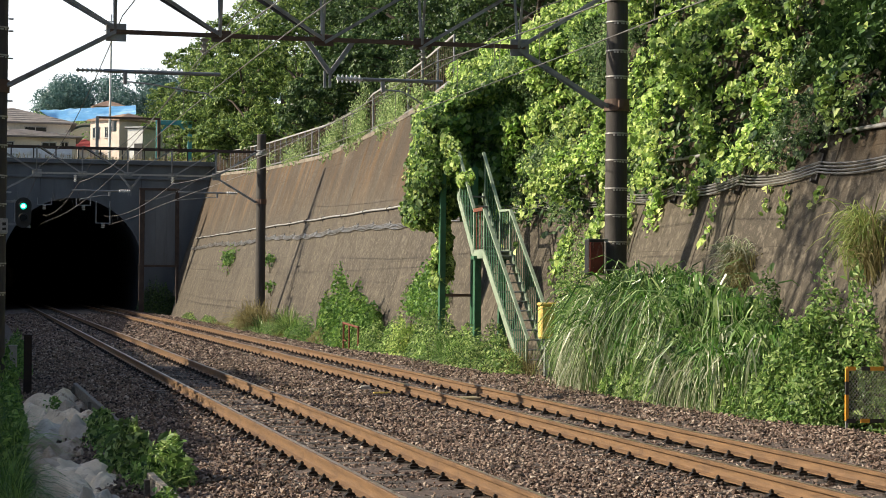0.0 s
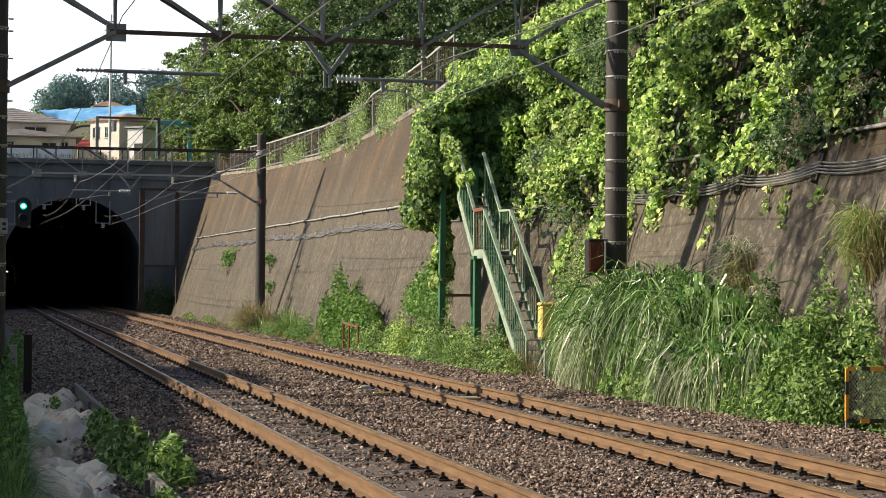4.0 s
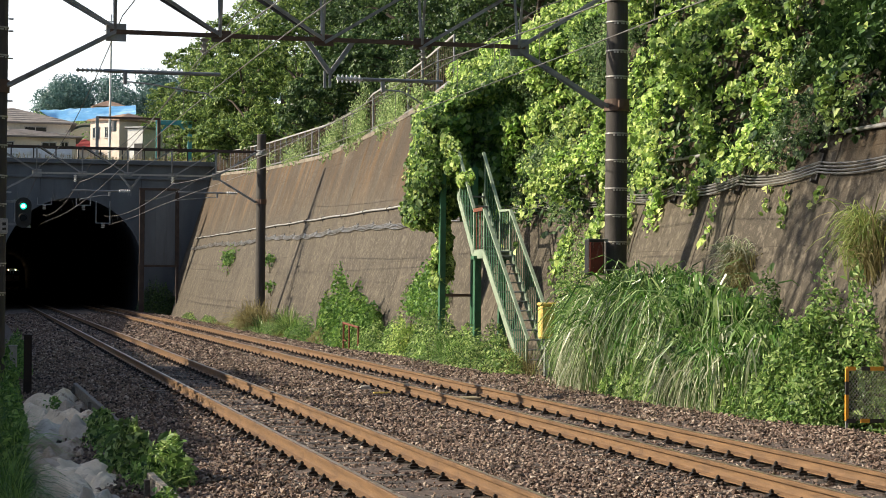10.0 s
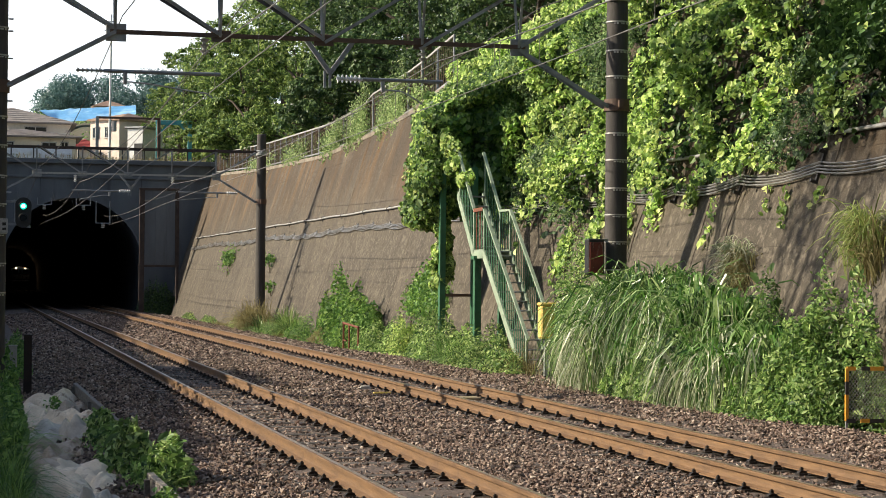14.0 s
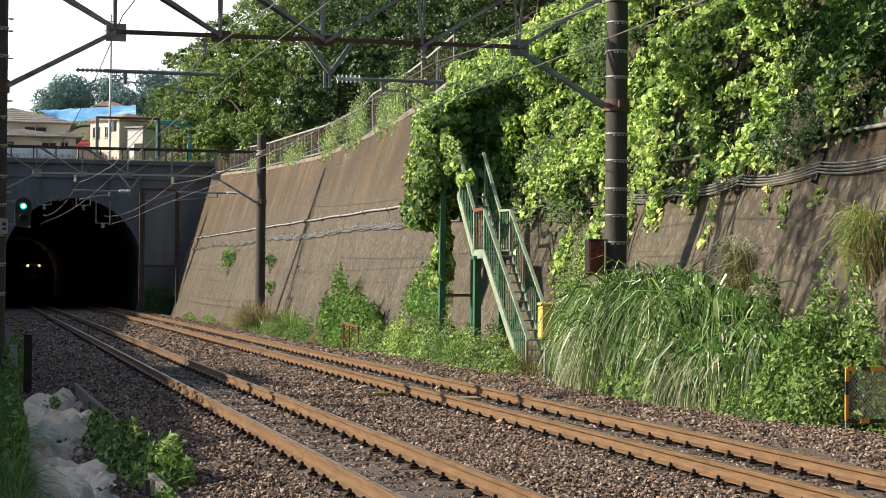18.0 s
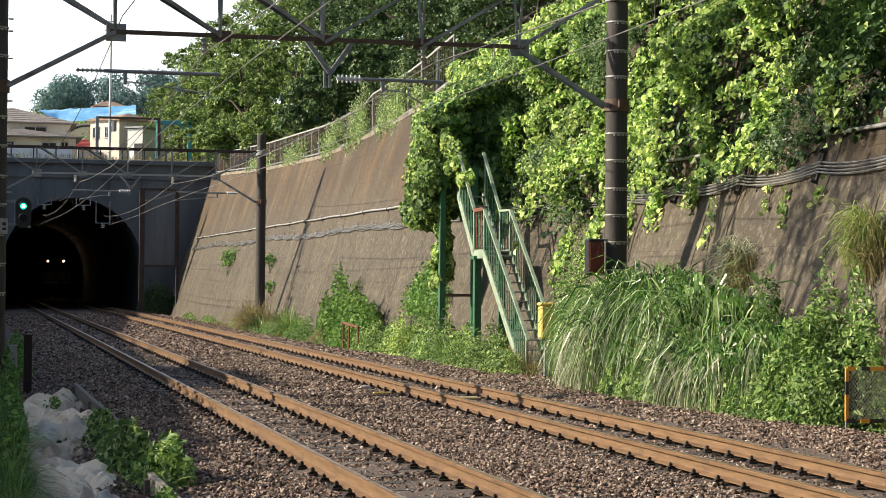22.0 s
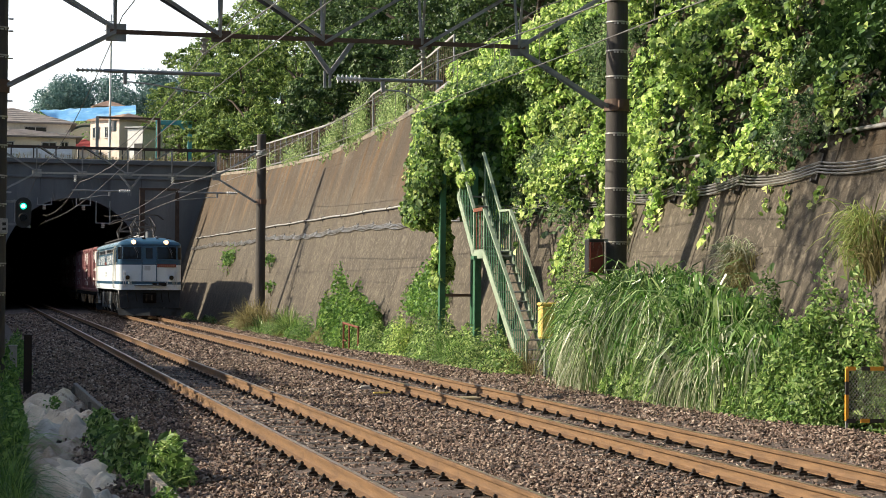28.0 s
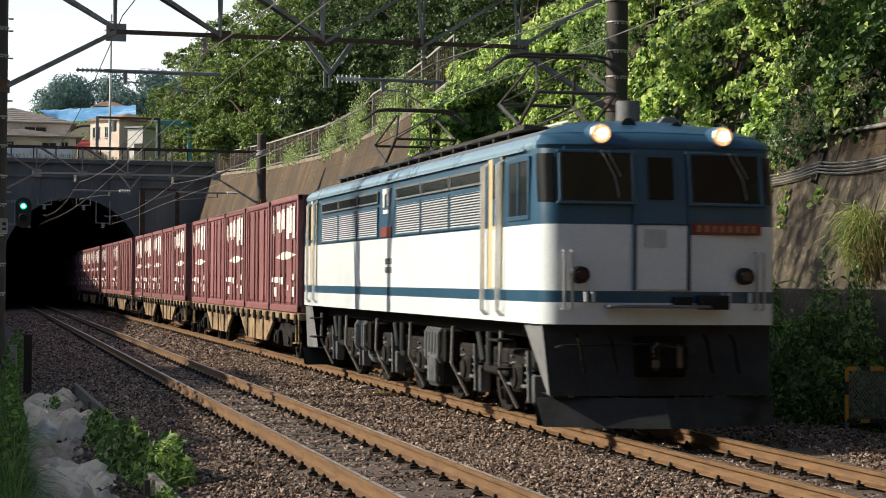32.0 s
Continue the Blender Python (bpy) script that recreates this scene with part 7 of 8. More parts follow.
def make_loco():
    L = thing("electric_locomotive", "white and blue electric locomotive with lit headlights hauling containers", "locomotive")
    body = part("body", loft([(1.235, .0, 0), (1.48, 0, 0)], cap_bottom=True), M_WHITE, L, "white lower edge of the body", 30)
    part("stripe", loft([(1.48, 0, 0), (1.61, 0, 0)]), M_BLUE, L, "dark blue waist stripe", 30)
    part("side_panel", loft([(1.61, 0, 0), (2.35, 0, 0)]), M_WHITE, L, "white painted side and front", 30)
    part("upper_body", loft([(2.35, 0, 0), (2.55, .0, .01), (3.2, .02, .10)]), M_BLUE, L, "dark blue upper body", 30)
    rim = loft([(3.2, .02, .10), (3.24, .0, .10), (3.30, .025, .12), (3.36, .09, .18)])
    brow = loft([(3.36, .09, .18), (3.44, .30, .26), (3.5, .62, .36)])
    # cantrail sides get the sun in a paler blue; nose pieces stay dark
    for skin, y0, y1, name, paint, lab in ((rim, .34, LOCO_LEN - .34, "cantrail", M_SKYBLUE_SUNLIT, "light blue roof edge, sunlight put into its tone"), (rim, -1, .34, "nose_rim", M_BLUE, "dark blue roof edge over the windscreens"), (rim, LOCO_LEN - .34, 99, "nose_rim", M_BLUE, "dark blue roof edge over the windscreens"),
                                           (brow, -1, 1.1, "nose_brow", M_BLUE, "dark blue rounded roof front"), (brow, LOCO_LEN - 1.1, 99, "nose_brow", M_BLUE, "dark blue rounded roof front")):
        lift = .006 if skin is brow else 0
        fs = [f for f in skin.f if y0 <= sum(skin.v[i][1] for i in f) / len(f) < y1]
        used = sorted({i for f in fs for i in f})
        at = {i: n for n, i in enumerate(used)}
        g = Geo()
        g.v = [(skin.v[i][0], skin.v[i][1], skin.v[i][2] + lift) for i in used]
        g.f = [tuple(at[i] for i in f) for f in fs]
        part(name, g, paint, L, lab, 50)
    part("roof", loft([(3.36, .09, .18), (3.44, .30, .26), (3.5, .62, .36), (3.53, 1.0, .6)], cap_top=True), M_ROOF, L, "grey roof", 50)
    # window band on the long sides
    for s in (-1, 1):
        x = s * (HALF + .008)
        for y0, y1 in ((2.6, 7.75), (9.05, 14.2)):
            n = 3
            for k in range(n):
                a, b = y0 + (y1 - y0) * k / n + .03, y0 + (y1 - y0) * (k + 1) / n - .03
                w = part("window", Geo().box((s * (HALF + .0), (a + b) / 2, 3.0), (.02, b - a - .06, .15), .004), M_GLASS, L, "narrow dark side window")
                fr = Geo()
                ring_frame(fr, a, b, 2.905, 3.095, .03, x, .03)
                part("window_frame", fr, M_GREYPAINT, w)
                lv = part("louvre", Geo().box((s * (HALF - .004), (a + b) / 2, 2.61), (.02, b - a - .06, .46), .0), M_DARKSTEEL, L, "ventilation louvre with bright blades")
                bl = Geo()
                for i in range(13):
                    z = 2.405 + .0345 * i
                    bl.add([(s * (HALF + .008), a + .03, z + .02), (s * (HALF + .008), b - .03, z + .02), (s * (HALF + .028), b - .03, z), (s * (HALF + .028), a + .03, z),
                            (s * (HALF + .003), a + .03, z + .012), (s * (HALF + .003), b - .03, z + .012)], [(0, 1, 2, 3), (3, 2, 5, 4)])
                split("blade", bl, M_LOUVRE, lv)
                fr = Geo()
                ring_frame(fr, a, b, 2.37, 2.855, .035, x, .034)
                part("louvre_frame", fr, M_BLUE, lv)
        part("emblem", Geo().box((s * (HALF + .004), 8.5, 3.07), (.012, .5, .09)).box((s * (HALF + .004), 8.33, 2.95), (.012, .14, .2)).box((s * (HALF + .004), 8.66, 2.93), (.012, .14, .2))
             .box((s * (HALF + .004), 8.5, 2.76), (.012, .4, .06)), M_MARK, L, "white painted emblem")
        part("red_plate", Geo().box((s * (HALF + .006), 8.45, 2.45), (.02, .75, .16), .004), M_REDPLATE, L, "small red plate")
        nm = Geo()
        for k in range(4):
            nm.box((s * (HALF + .004), 8.1 + .13 * k, 2.0), (.01, .08, .09)).box((s * (HALF + .004), 8.1 + .13 * k, 1.87), (.01, .08, .09))
        tagged(part("lettering", nm, M_GREYPAINT, L, "grey lettering bars"), kind="stuff")
        # cab doors near both ends
        for y, d in ((2.0, 1), (15.05, 1)):
            dr = part("cab_door", Geo().box((s * (HALF + .004), y, 2.41), (.022, .62, 1.58), .006), M_CREAM_GLINT, L, "cab door with long rails, a gold reflection put into its cream edges")
            part("door_blue", Geo().box((s * (HALF + .012), y - .08, 2.78), (.014, .36, .82), .004), M_BLUE, dr)
            part("door_window", Geo().box((s * (HALF + .02), y - .08, 2.9), (.012, .28, .42), .004), M_GLASS, dr)
            part("door_white", Geo().box((s * (HALF + .012), y - .1, 1.98), (.014, .34, .7), .004), M_WHITE, dr)
            for dy in (-.42, -.3, .3, .42):
                part("handrail", Geo().tube([(s * (HALF + .01), y + dy, 3.14), (s * (HALF + .07), y + dy, 3.1), (s * (HALF + .07), y + dy, 1.36), (s * (HALF + .01), y + dy, 1.3)], .017), M_SILVER, dr, "bright handrail")
            for z in (1.0, .66):
                part("step", Geo().box((s * 1.33, y, z), (.2, .5, .03), .004), M_UNDER, dr)
        for y in (.95, LOCO_LEN - .95):
            w = part("cab_side_window", Geo().box((s * (HALF + .0), y, 2.78), (.024, .8, .64), .006), M_GLASS, L, "cab side window")
            fr = Geo()
            ring_frame(fr, y - .45, y + .45, 2.41, 3.13, .05, s * (HALF + .006), .03)
            fr.box((s * (HALF + .008), y, 2.77), (.03, .04, .66))
            part("window_frame", fr, M_BLUE, w)
        part("rain_gutter", Geo().box((s * (HALF + .012), LOCO_LEN / 2, 3.205), (.03, LOCO_LEN - 1.4, .025)), M_SKYBLUE_SUNLIT, L)
    # nose: both ends alike, the leading one in full
    for end in (0, 1):
        e = Matrix.Identity(4) if end == 0 else Matrix.Translation((0, LOCO_LEN, 0)) @ Matrix.Rotation(math.pi, 4, "Z")

        def ep(name, g, material, parent=L, label="", smooth=None):
            g.v = [tuple(e @ Vector(p)) for p in g.v]
            return part(name, g, material, parent, label, smooth)
        for x0, x1 in ((-1.2, -.37), (.29, 1.16)):
            xm = (x0 + x1) / 2
            yy = front_y(xm)
            rot = Matrix.Translation((xm, yy + .055, 2.87)) @ Matrix.Rotation(math.atan(.2 * xm / HALF ** 2), 4, "Z") @ Matrix.Rotation(-.15, 4, "X")
            w = ep("windscreen", Geo().box((0, -.02, 0), (x1 - x0, .03, .56), .01, rot), M_CABGLASS, L, "dark windscreen")
            fr = Geo()
            for c, sz in (((0, -.03, .29), (x1 - x0 + .08, .04, .035)), ((0, -.03, -.29), (x1 - x0 + .08, .04, .035)), ((x0 - xm, -.03, 0), (.035, .04, .56)), ((x1 - xm, -.03, 0), (.035, .04, .56))):
                fr.box(c, sz, .006, rot)
            ep("gasket", fr, M_BLUE, w)
            wp = Geo()
            wp.tube([rot @ Vector((.05, -.06, .3)), rot @ Vector((.2, -.07, 0)), rot @ Vector((.24, -.07, -.24))], .006, 5).tube([rot @ Vector((.12, -.06, .3)), rot @ Vector((.27, -.07, 0))], .005, 5)
            ep("wiper", wp, M_STEEL, w)
        for s in (-1, 1):                       # curved corner panes beside the windscreens
            g, m = Geo(), 6
            for z, ry in ((2.60, .017), (3.14, .108)):
                for i in range(m):
                    a = radians(190 + 66 * i / (m - 1))
                    px, py = 1.195 + .212 * -math.cos(a), .2 + ry + .212 * math.sin(a)
                    g.v.append((s * px, py - .10 * (1 - (min(px, HALF) / HALF) ** 2), z))
            g.f = [(i, i + 1, m + i + 1, m + i) if s < 0 else (i + 1, i, m + i, m + i + 1) for i in range(m - 1)]
            ep("corner_window", g, M_CABGLASS, L, "dark curved corner window", 60)
        d = ep("nose_door", Geo().box((-.04, front_y(0) - .0, 1.985), (.6, .03, .72), .006), M_WHITE, L, "white lower half of the nose door")
        ep("door_top", Geo().box((-.04, 0, 0), (.6, .035, .84), .006, Matrix.Translation((0, front_y(0) + .045, 2.775)) @ Matrix.Rotation(-.135, 4, "X")), M_BLUE, d, "dark blue upper half of the door")
        ep("door_window", Geo().box((-.05, -.02, 0), (.3, .02, .48), .05, Matrix.Translation((0, front_y(0) + .045, 2.87)) @ Matrix.Rotation(-.135, 4, "X")), M_CABGLASS, d)
        for x in (-.36, .28):
            ep("door_seal", Geo().box((x, front_y(0) - .012, 2.0), (.035, .035, .76)).box((x, -.012, 0), (.035, .04, .86), 0, Matrix.Translation((0, front_y(0) + .045, 2.775)) @ Matrix.Rotation(-.135, 4, "X")), M_BLUE, d)
        ep("notice", Geo().box((-.12, front_y(0) - .018, 2.2), (.26, .008, .2)), M_LOUVRE, d)
        pl = ep("number_plate", Geo().box((.73, front_y(.73) - .02, 2.315), (.84, .03, .135), .006, None), M_REDPLATE, L, "red plate with pale bars")
        for k in range(8):
            ep("plate_bar", Geo().box((.40 + .093 * k, front_y(.73) - .038, 2.315), (.05, .01, .075)), M_PLATEBAR, pl)
        for x in (-.74, .70):
            hl = ep("headlight", Geo().cyl((x, .22, 3.37), (x, -.03, 3.36), .12, .118, 18), M_BLUE, L, "round headlight in a blue casing", 40)
            ep("rim", Geo().cyl((x, -.03, 3.36), (x, -.055, 3.36), .12, .108, 18), M_SILVER, hl)
            ep("reflector", Geo().cyl((x, -.05, 3.36), (x, -.062, 3.36), .107, .1, 18), M_REFLECTOR if end == 0 else M_LENS, hl, "warm glowing reflector" if end == 0 else "unlit lamp", 40)
            if end == 0:
                ep("bulb", Geo().cyl((x + .01, -.06, 3.362), (x + .01, -.07, 3.362), .055, .048, 14), M_LAMP, hl, "bright lamp")
        for x in (-.99, .95):
            ml = ep("marker_lamp", Geo().cyl((x, front_y(x) + .06, 1.785), (x, front_y(x) - .12, 1.785), .10, .095, 16), M_UNDER, L, "dark round tail lamp", 40)
            ep("lens", Geo().cyl((x, front_y(x) - .115, 1.785), (x, front_y(x) - .128, 1.785), .07, .06, 12), M_LENS, ml)
        for x in (-1.17, -1.08, 1.1, 1.19):
            ep("handrail", Geo().tube([(x, front_y(x) + .02, 2.06), (x, front_y(x) - .07, 2.04), (x, front_y(x) - .07, 1.42), (x, front_y(x) + .02, 1.4)], .014), M_SILVER, L, "upright handrail")
        for x in (-.92, -.84, .68, .76, 1.02):
            ep("hose_stub", Geo().cyl((x, front_y(x) - .04, 1.6), (x, front_y(x) - .05, 1.49), .024, n=8), M_LOUVRE, L)
        ep("rain_strip", Geo().box((0, .05, 3.2), (2.3, .03, .025)), M_BLUE, L)
        ep("walkway", Geo().box((-.1, -.17, 1.44), (1.2, .18, .035), .008), M_GREYPAINT, L, "narrow front step plate")
        ep("jumper_box", Geo().box((.55, -.17, 1.49), (.34, .16, .16), .012).box((.2, -.14, 1.5), (.2, .12, .1), .01), M_UNDER, L)
        pil = Geo()
        pil.add([(-1.36, .12, 1.235), (1.36, .12, 1.235), (1.3, .0, .44), (-1.3, 0, .44), (-1.36, .9, 1.235), (1.36, .9, 1.235), (1.18, .75, .44), (-1.18, .75, .44)],
                [(0, 3, 2, 1), (3, 7, 6, 2)])
        ep("pilot", pil, M_SKIRT, L, "dark grey sheet-steel pilot below the buffer beam")
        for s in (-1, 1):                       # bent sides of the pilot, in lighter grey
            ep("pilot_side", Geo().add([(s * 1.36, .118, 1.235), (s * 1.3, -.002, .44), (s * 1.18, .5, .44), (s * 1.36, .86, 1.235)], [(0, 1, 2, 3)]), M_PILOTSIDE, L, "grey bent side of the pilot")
        ep("snow_plough", Geo().add([(-1.42, .16, .42), (0, -.16, .42), (1.42, .16, .42), (-1.36, .02, .10), (0, -.34, .09), (1.36, .02, .10), (-1.36, .3, .1), (0, 0, .1), (1.36, .3, .1)],
                                   [(0, 3, 4, 1), (1, 4, 5, 2), (3, 6, 7, 4), (4, 7, 8, 5), (0, 1, 7, 6), (1, 2, 8, 7)]), M_SKIRT, L, "low grey snow plough")
        cp = ep("coupler", Geo().box((0, -.05, .88), (.22, .5, .26), .03).box((-.05, -.24, .88), (.3, .26, .32), .05).box((.1, -.36, .88), (.12, .2, .3), .04), M_IRON, L, "dark knuckle coupler")
        ep("yoke", Geo().box((0, .06, .88), (.6, .14, .46), .02), M_IRON, cp)
        for x in (-1.0, -.62, .5, .82):
            ep("air_hose", Geo().tube([(x, -.01, 1.12), (x, -.12, 1.05), (x + .02, -.16, .85), (x + .06, -.13, .7)], .018, 6), M_IRON, L, "brake hose")
        ep("uncoupling_lever", Geo().tube([(-1.25, -.03, .98), (-1.2, -.08, 1.0), (-.15, -.1, 1.02), (-.1, -.2, 1.04)], .013, 5), M_UNDER, L)
    # roof gear
    part("roof_walk", Geo().box((-.95, LOCO_LEN / 2, 3.56), (.3, 12.6, .045)).box((.95, LOCO_LEN / 2, 3.56), (.3, 12.6, .045)), M_DARKSTEEL, L, "dark roof walkway boards")
    for y in np.arange(2.6, 14.2, .72):
        for s in (-1, 1):
            part("walk_bracket", Geo().box((s * .96, y, 3.475), (.26, .045, .13)), M_DARKSTEEL, L)
    part("roof_box", Geo().box((-.1, 9.0, 3.60), (1.15, 2.8, .16), .03), M_ROOF, L, "grey roof equipment cover")
    part("roof_box", Geo().box((0, 6.5, 3.58), (.9, 1.2, .14), .03), M_ROOF, L)
    part("air_tank", Geo().cyl((.45, 1.0, 3.52), (.45, 1.75, 3.52), .15, n=14), M_ROOF, L, "", 40)
    cab = part("antenna", Geo().cyl((.05, 1.35, 3.5), (.05, 1.35, 3.86), .15, n=14).box((.05, 1.35, 3.52), (.42, .42, .08), .01), M_GREYPAINT, L, "grey radio antenna drum", 40)
    split("horn", Geo().cyl((-.25, .75, 3.5), (-.25, .45, 3.5), .03, .09, 10).cyl((.35, .75, 3.48), (.35, .5, 3.48), .03, .08, 10), M_SKIRT, L, "grey air horn", 40)
    bus = Geo()
    for a, b in (((-.3, 2.6), (-.3, 13.8)), ((.05, 4.0), (.05, 13.0))):
        bus.tube([(a[0], a[1], 3.72), (b[0], b[1], 3.72)], .018)
        for y in np.arange(a[1] + .3, b[1], 1.5):
            bus.cyl((a[0], y, 3.5), (a[0], y, 3.71), .045, .03, 8)
    part("roof_busbar", bus, M_CERAMIC, L, "roof busbar on insulators")
    pantograph(L, 4.2, 4.72)
    pantograph(L, 12.9, 4.72)
    # underframe and three bogies
    part("underframe", Geo().box((0, LOCO_LEN / 2, 1.14), (2.1, LOCO_LEN - .9, .2), .02), M_UNDER, L, "dark underframe")
    axles = []
    for yb in (3.0, 8.15, 13.3):
        bg = part("bogie", Geo().box((-1.06, yb, .78), (.13, 3.7, .2), .03).box((1.06, yb, .78), (.13, 3.7, .2), .03).box((0, yb, .75), (2.1, .4, .22), .03)
                  .box((-1.06, yb, .62), (.14, 1.1, .16), .03).box((1.06, yb, .62), (.14, 1.1, .16), .03), M_UNDER, L, "black bogie")
        for s in (-1, 1):
            for ya in (yb - 1.25, yb + 1.25):
                part("axlebox", Geo().box((s * 1.1, ya, .56), (.22, .36, .34), .04).cyl((s * 1.16, ya, .56), (s * 1.24, ya, .56), .12, n=12), M_UNDER, bg)
                sp = Geo()
                for dy in (-.32, .32):
                    sp.tube([(s * 1.1 + .07 * math.cos(a), ya + dy + .07 * math.sin(a), .50 + .014 * a) for a in np.arange(0, 22, .7)], .016, 4)
                    sp.box((s * 1.1, ya + dy, .47), (.2, .2, .04), .01)
                split("spring", sp, M_GREYPAINT, bg, "greyish coil spring")
                part("brake_rod", Geo().bar((s * 1.2, ya - .55, .9), (s * 1.2, ya - .62, .3), .05, .05).box((s * 1.1, ya - .62, .45), (.16, .1, .34), .02), M_GREYPAINT, bg)
                part("sand_pipe", Geo().tube([(s * 1.22, ya + .62, 1.1), (s * 1.22, ya + .68, .6), (s * 1.0, ya + .62, .16)], .022, 6), M_SILVER, bg)
            split("damper", Geo().cyl((s * 1.22, yb - .1, 1.08), (s * 1.22, yb - .1, .66), .05, n=10).cyl((s * 1.22, yb + .45, 1.05), (s * 1.22, yb + .2, .7), .04, n=10), M_SKIRT, bg)
        for ya in (yb - 1.25, yb + 1.25):
            ws = part("wheelset", wheelset(.56), M_UNDER, L, "steel wheels on an axle", 40)
            ws.location = (0, ya, .56)
            axles.append(ws)
    for s in (-1, 1):
        for y, ln, z in ((5.55, .9, .82), (10.75, .9, .8), (5.5, .5, .5)):
            part("equipment_box", Geo().box((s * 1.12, y, z), (.34, ln, .46), .03).box((s * 1.3, y, z + .05), (.03, ln * .7, .28), .01), M_UNDER, L, "underfloor equipment box")
            fins = Geo()
            for k in range(5):
                yy = y + ln * (k - 2) * .2
                fins.tube([(s * 1.3, yy, z + .24), (s * 1.345, yy, z + .18), (s * 1.345, yy, z - .16), (s * 1.3, yy, z - .22)], .03, 6)
            split("cooling_fin", fins, M_GREYPAINT, L, "grey upright fin")
        part("reservoir", Geo().cyl((s * .95, 10.3, .5), (s * .95, 11.2, .5), .17, n=14), M_GREYPAINT, L, "air reservoir", 40)
    return L, axles


def corrugated(length, z0, z1, x, pitch=.28, depth=.036):
    """Pressed-steel side sheet along y, ribs standing out to the side of x's sign."""
    g = Geo()
    s = 1 if x > 0 else -1
    ys, ds = [0], [0]
    n = int(length / pitch)
    p = length / n
    for i in range(n):
        b = i * p
        for f, d in ((.18, 0), (.3, 1), (.7, 1), (.82, 0)):
            ys.append(b + f * p)
            ds.append(d)
    ys.append(length)
    ds.append(0)
    for z in (z0, z1):
        g.v += [(x - s * depth * (1 - d), y, z) for y, d in zip(ys, ds)]
    m = len(ys)
    g.f = [(i, i + 1, m + i + 1, m + i) for i in range(m - 1)]
    return g


def make_container(plain=False):
    """Twelve-foot container; its origin is on the floor at the middle of its leading end."""
    ln, w, h = 3.72, 1.225, 2.38
    c = thing("freight_container", "plain faded maroon steel freight container on a wagon" if plain else "maroon corrugated steel freight container with white markings on a wagon", "container", group="containers of the train")
    part("shell", Geo().box((0, ln / 2, h / 2), (2 * w - .12, ln - .08, h - .06)), M_MAROON, c)
    for s in (-1, 1):
        part("side_sheet", corrugated(ln - .2, .14, h - .12, s * w, .295).add([], []), M_MAROON, c).location = (0, .1, 0)
        for z in (.07, h - .06):
            part("side_rail", Geo().box((s * (w - .02), ln / 2, z), (.1, ln, .14 if z < 1 else .12), .012), M_MAROON, c)
        for y in (.06, ln - .06):
            part("corner_post", Geo().box((s * (w - .03), y, h / 2), (.12, .12, h - .02), .012), M_MAROON, c)
        # door leaves with locking rods in the middle of the side
        for y in (ln * .29, ln * .71):
            part("door_leaf", Geo().box((s * (w + .002), y, h / 2 + .02), (.02, 1.42, h - .36), .006), M_MAROON, c)
        for y in (ln * .17, ln * .42, ln * .58, ln * .83):
            part("locking_rod", Geo().cyl((s * (w + .035), y, .16), (s * (w + .035), y, h - .16), .017, n=6).box((s * (w + .03), y, .75), (.05, .1, .05)).box((s * (w + .03), y, .3), (.05, .08, .05)).box((s * (w + .03), y, 2.1), (.05, .08, .05)), M_MAROON, c, "door locking rod")
        if s > 0 or plain:
            continue
        x = s * (w + .03)                 # markings on the side towards the near track
        mk = Geo()
        # two broad blocks and a narrow faded one, cut by the rods and seams
        for y0, y1, z0, z1 in ((.34, .62, 1.50, 2.16), (.66, 1.02, 1.62, 2.18), (1.06, 1.42, 1.50, 2.14), (1.62, 2.02, 1.72, 2.14), (2.06, 2.46, 1.66, 2.12), (2.50, 2.78, 1.74, 2.10), (3.02, 3.16, 1.6, 2.02), (3.22, 3.34, 1.66, 2.04)):
            mk.box((x, (y0 + y1) / 2, (z0 + z1) / 2), (.008, y1 - y0, z1 - z0))
        split("emblem_block", mk, M_MARK, c, "white block of an emblem")
        sw = Geo()
        sw.add([(x, .12, 1.17), (x, 1.3, 1.08), (x, 1.9, 1.08), (x, 3.0, 1.13), (x, 1.9, 1.24), (x, 1.3, 1.25)], [(5, 4, 3, 2, 1, 0)])
        part("sweep", sw, M_MARK, c, "slim white painted sweep")
        tx = Geo()
        for y, z, a, b in ((.55, .72, .34, .13), (2.1, .64, .5, .15), (2.75, .66, .55, .12), (3.3, .66, .3, .1), (2.9, .40, .36, .2), (.5, .42, .3, .2), (1.2, .50, .2, .1)):
            tx.box((x, y, z), (.008, a, b))
        tagged(part("lettering", tx, M_MARK, c, "small white lettering bars"), kind="stuff")
    for y, d in ((.03, -1), (ln - .03, 1)):
        g = corrugated(2 * w - .24, .14, h - .12, 1.0, .3)
        g.v = [(p[1] - w + .12, y + d * (p[0] - 1.0), p[2]) for p in g.v]
        part("end_sheet", g, M_MAROON, c)
    g = Geo()
    for i in range(10):
        g.box((0, .25 + i * .357, h - .012), (2 * w - .1, .2, .03), .008)
    part("roof_ribs", g, M_MAROON, c)
    return c


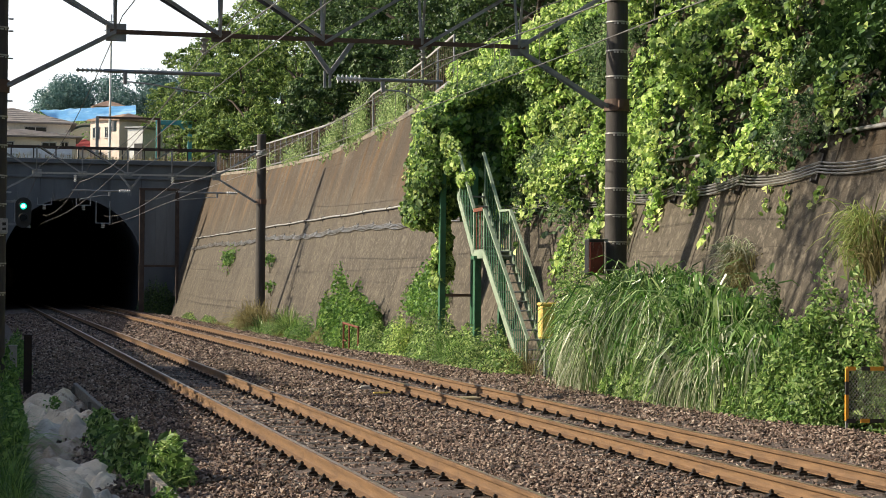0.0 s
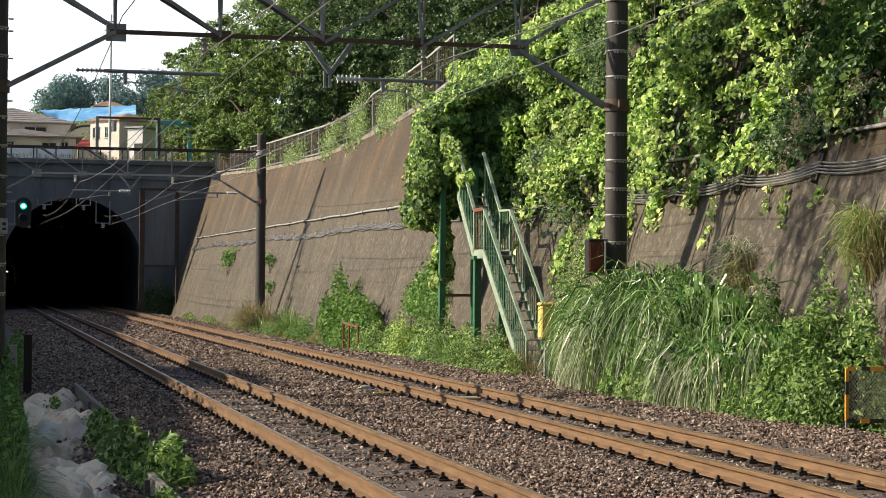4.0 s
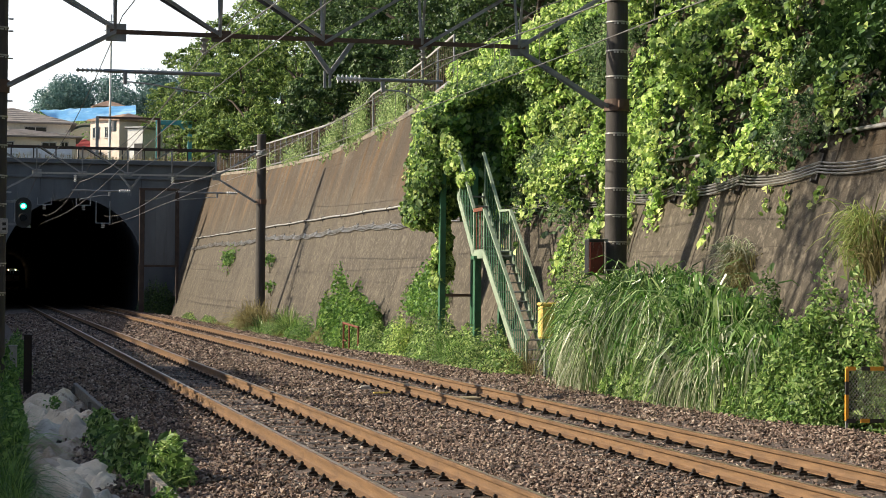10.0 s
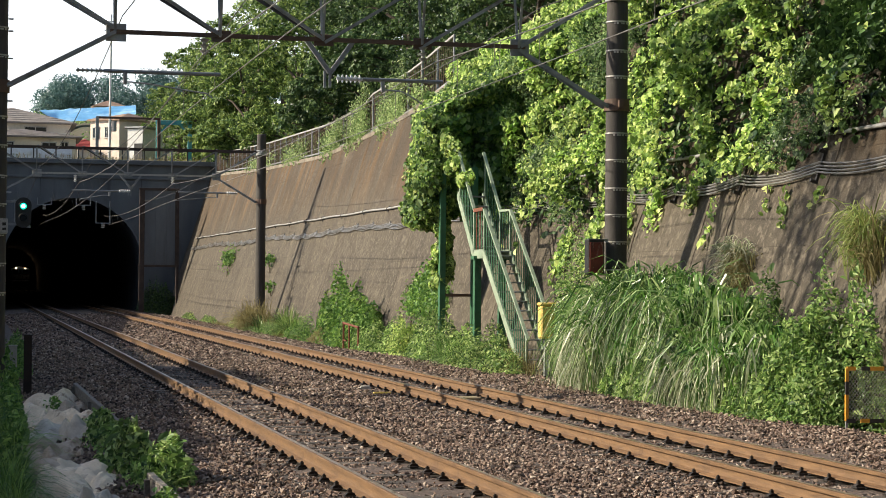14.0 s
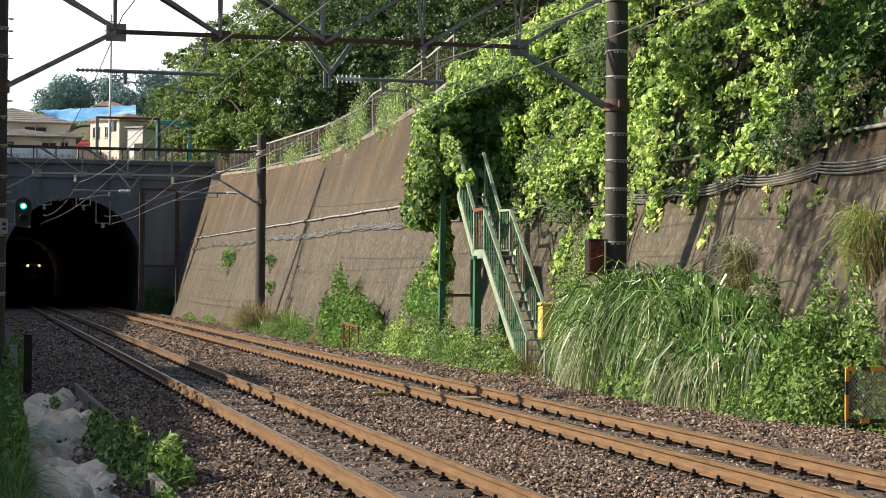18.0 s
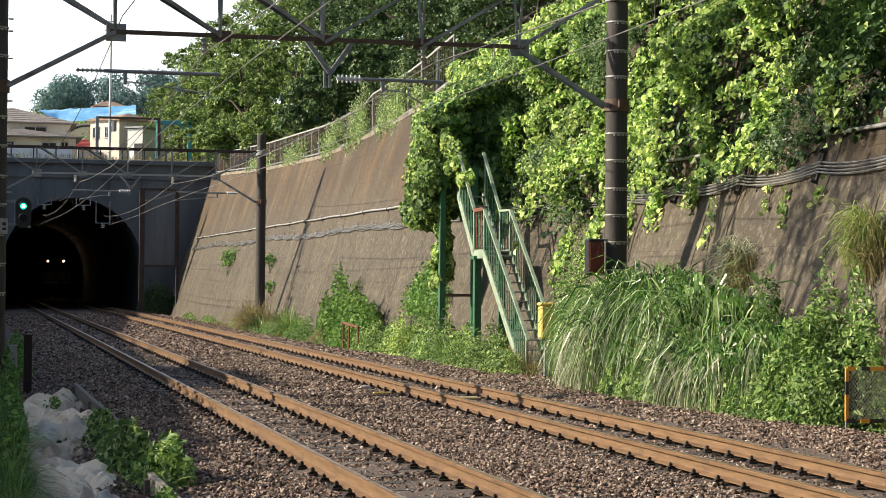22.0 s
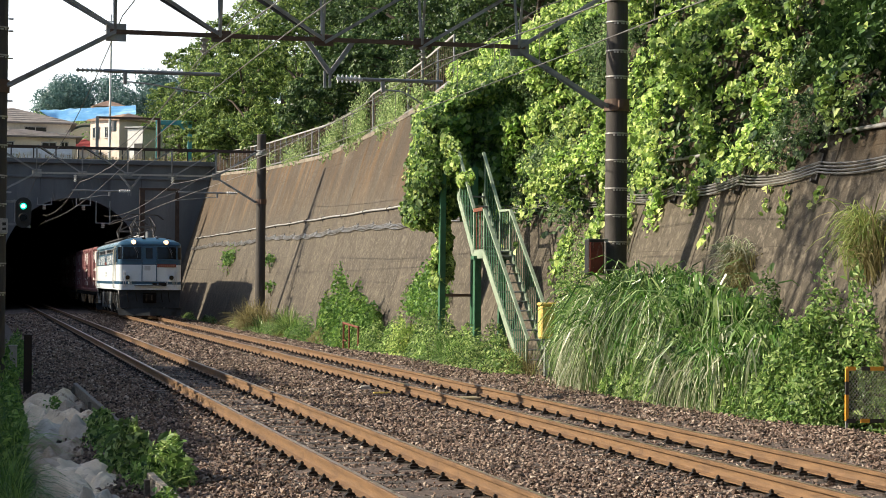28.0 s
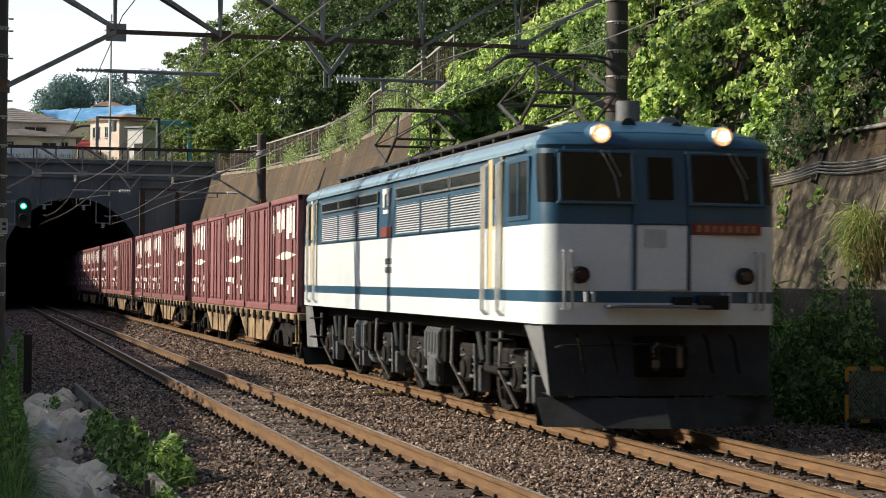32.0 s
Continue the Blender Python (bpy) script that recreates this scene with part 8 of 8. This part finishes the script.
def make_wagon():
    """Container flat wagon; its origin is on the rails below its leading end."""
    ln = 20.1
    wg = thing("container_wagon", "weathered grey-brown container flat wagon", "wagon", group="wagons of the train")
    part("deck_frame", Geo().box((-1.15, ln / 2, .97), (.16, ln - .3, .15), .015).box((1.15, ln / 2, .97), (.16, ln - .3, .15), .015), M_WAGON, wg)
    part("centre_sill", Geo().box((0, ln / 2, .85), (.5, ln - .2, .36), .02), M_UNDER, wg)
    for y in np.arange(.4, ln, 1.93):
        part("cross_beam", Geo().box((0, y, .96), (2.2, .16, .12), .01), M_WAGON, wg)
    for s in (-1, 1):
        for y0, y1, t in ((4.9, 8.1, 1), (12.0, 15.2, 1)):      # deep fish-bellied side plates
            g = Geo()
            vs = []
            for x in (s * 1.2, s * 1.14):
                vs += [(x, y0 - 1.3, .9), (x, y0, .36), (x, y1, .36), (x, y1 + 1.3, .9)]
            g.add(vs, [(0, 1, 2, 3), (7, 6, 5, 4), (0, 4, 5, 1), (1, 5, 6, 2), (2, 6, 7, 3)])
            part("side_plate", g, M_WAGON, wg, "pale rust-stained side plate")
            split("rib", Geo().box((s * 1.22, (y0 + y1) / 2, .62), (.03, .06, .5)).box((s * 1.22, y0 + .3, .62), (.03, .06, .5)).box((s * 1.22, y1 - .3, .62), (.03, .06, .5)), M_WAGON, wg)
        for y in np.arange(.35, ln, 1.0):
            part("lashing_hook", Geo().box((s * 1.25, y, .92), (.07, .16, .2), .02), M_UNDER, wg)
    axles = []
    for yb in (2.9, ln - 2.9):
        bg = part("bogie", Geo().add([(x, yb + dy, z) for x in (-1.04, -.9) for dy, z in ((-1.3, .6), (-.6, .62), (-.35, .3), (.35, .3), (.6, .62), (1.3, .6), (1.2, .74), (0, .8), (-1.2, .74))],
                                   [tuple(range(9)), tuple(range(17, 8, -1))] + [(i, 9 + i, 9 + (i + 1) % 9, (i + 1) % 9) for i in range(9)])
                  .add([(x, yb + dy, z) for x in (.9, 1.04) for dy, z in ((-1.3, .6), (-.6, .62), (-.35, .3), (.35, .3), (.6, .62), (1.3, .6), (1.2, .74), (0, .8), (-1.2, .74))],
                       [tuple(range(9)), tuple(range(17, 8, -1))] + [(i, 9 + i, 9 + (i + 1) % 9, (i + 1) % 9) for i in range(9)]).box((0, yb, .6), (2.0, .34, .26), .02), M_UNDER, wg, "dark bogie")
        for s in (-1, 1):
            for ya in (yb - .95, yb + .95):
                part("axlebox", Geo().box((s * 1.02, ya, .47), (.2, .3, .3), .03).cyl((s * 1.1, ya, .45), (s * 1.16, ya, .45), .09, n=10), M_UNDER, bg)
            sp = Geo()
            for dy in (-.18, 0, .18):
                sp.cyl((s * .98, yb + dy, .34), (s * .98, yb + dy, .58), .07, n=8)
            part("spring", sp, M_UNDER, bg)
        for ya in (yb - .95, yb + .95):
            ws = part("wheelset", wheelset(.43), M_UNDER, wg, "steel wheels on an axle", 40)
            ws.location = (0, ya, .43)
            axles.append(ws)
    for y, d in ((0, -1), (ln, 1)):
        part("coupler", Geo().box((0, y + d * .1, .86), (.2, .6, .24), .03).box((.04 * d, y + d * .42, .86), (.3, .2, .3), .04), M_UNDER, wg)
        part("brake_wheel", Geo().tube([(.75 + .16 * math.cos(a), y + d * .02, 1.3 + .16 * math.sin(a)) for a in np.linspace(0, 6.28, 13)], .014, 5).cyl((.75, y, .95), (.75, y, 1.3), .018, n=6), M_UNDER, wg)
        split("step", Geo().bar((-1.2, y - d * .25, .9), (-1.2, y - d * .25, .42), .04, .02).bar((-1.2, y - d * .6, .9), (-1.2, y - d * .6, .42), .04, .02).bar((-1.2, y - d * .25, .44), (-1.2, y - d * .6, .44), .14, .02)
             .bar((1.2, y - d * .25, .9), (1.2, y - d * .25, .42), .04, .02).bar((1.2, y - d * .6, .9), (1.2, y - d * .6, .42), .04, .02), M_WAGON, wg)
    return wg, axles


# keyed things: (thing, metres behind the nose, height, wheels, wheel radius)
TRAIN, WHEELS = [], []
loco, loco_axles = make_loco()
TRAIN.append((loco, 0.0, 0.0))
WHEELS += [(w, .56) for w in loco_axles]
first_box = make_container()
plain_box = make_container(True)
UNMARKED = [(0, 1), (0, 3), (1, 1), (2, 0), (2, 1), (2, 3), (4, 2)]
first_wagon, first_axles = make_wagon()
WAGONS = 6
for w in range(WAGONS):
    start = 17.7 + 21.7 * w
    if w == 0:
        wagon = first_wagon
    else:
        wagon = copy_thing(first_wagon, pose(0, 0, 0))
    TRAIN.append((wagon, start, 0.0))
    if w < 3:
        WHEELS += [(c, .43) for c in wagon.children if c.name.startswith("wheelset")]
    for k in range(5):
        kind_of = plain_box if (w, k) in UNMARKED else first_box
        box = kind_of if (w, k) in ((0, 0), (0, 1)) else copy_thing(kind_of, pose(0, 0, 0))
        TRAIN.append((box, start + .22 + 4.0 * k, 1.05))


# ================================================================ what moves
SPEED = 16.75
NOSE_AT_END = 20.76


def on_line(y):
    return TRACK_B + rail_shift(y)


def motions():
    """The train comes out of the tunnel at a steady pace."""
    for ob, behind, z in TRAIN:
        rows = []
        for t in (0.0, 4.0, 8.0, 12.0, 16.0, 20.0, 22.0, 24.0, 25.0, 26.0, 27.0, 28.0, 29.0, 30.0, 31.0, 32.0):
            y = NOSE_AT_END + SPEED * (32.0 - t) + behind
            turn = math.degrees(math.atan2(on_line(y) - on_line(y + 8), 8))
            rows.append((t, pose(on_line(y), y, z, 0, 0, turn)))
        walk(ob, rows)
    for ob, r in WHEELS:
        at = ob.location.copy()
        rows = [(0.0, pose(*at)), (27.4, pose(*at))]
        for k in range(1, 139):
            t = 27.4 + k / 30.0
            rows.append((t, pose(*at, math.degrees(SPEED * k / 30.0 / r) % 360.0)))
        walk(ob, rows)


motions()
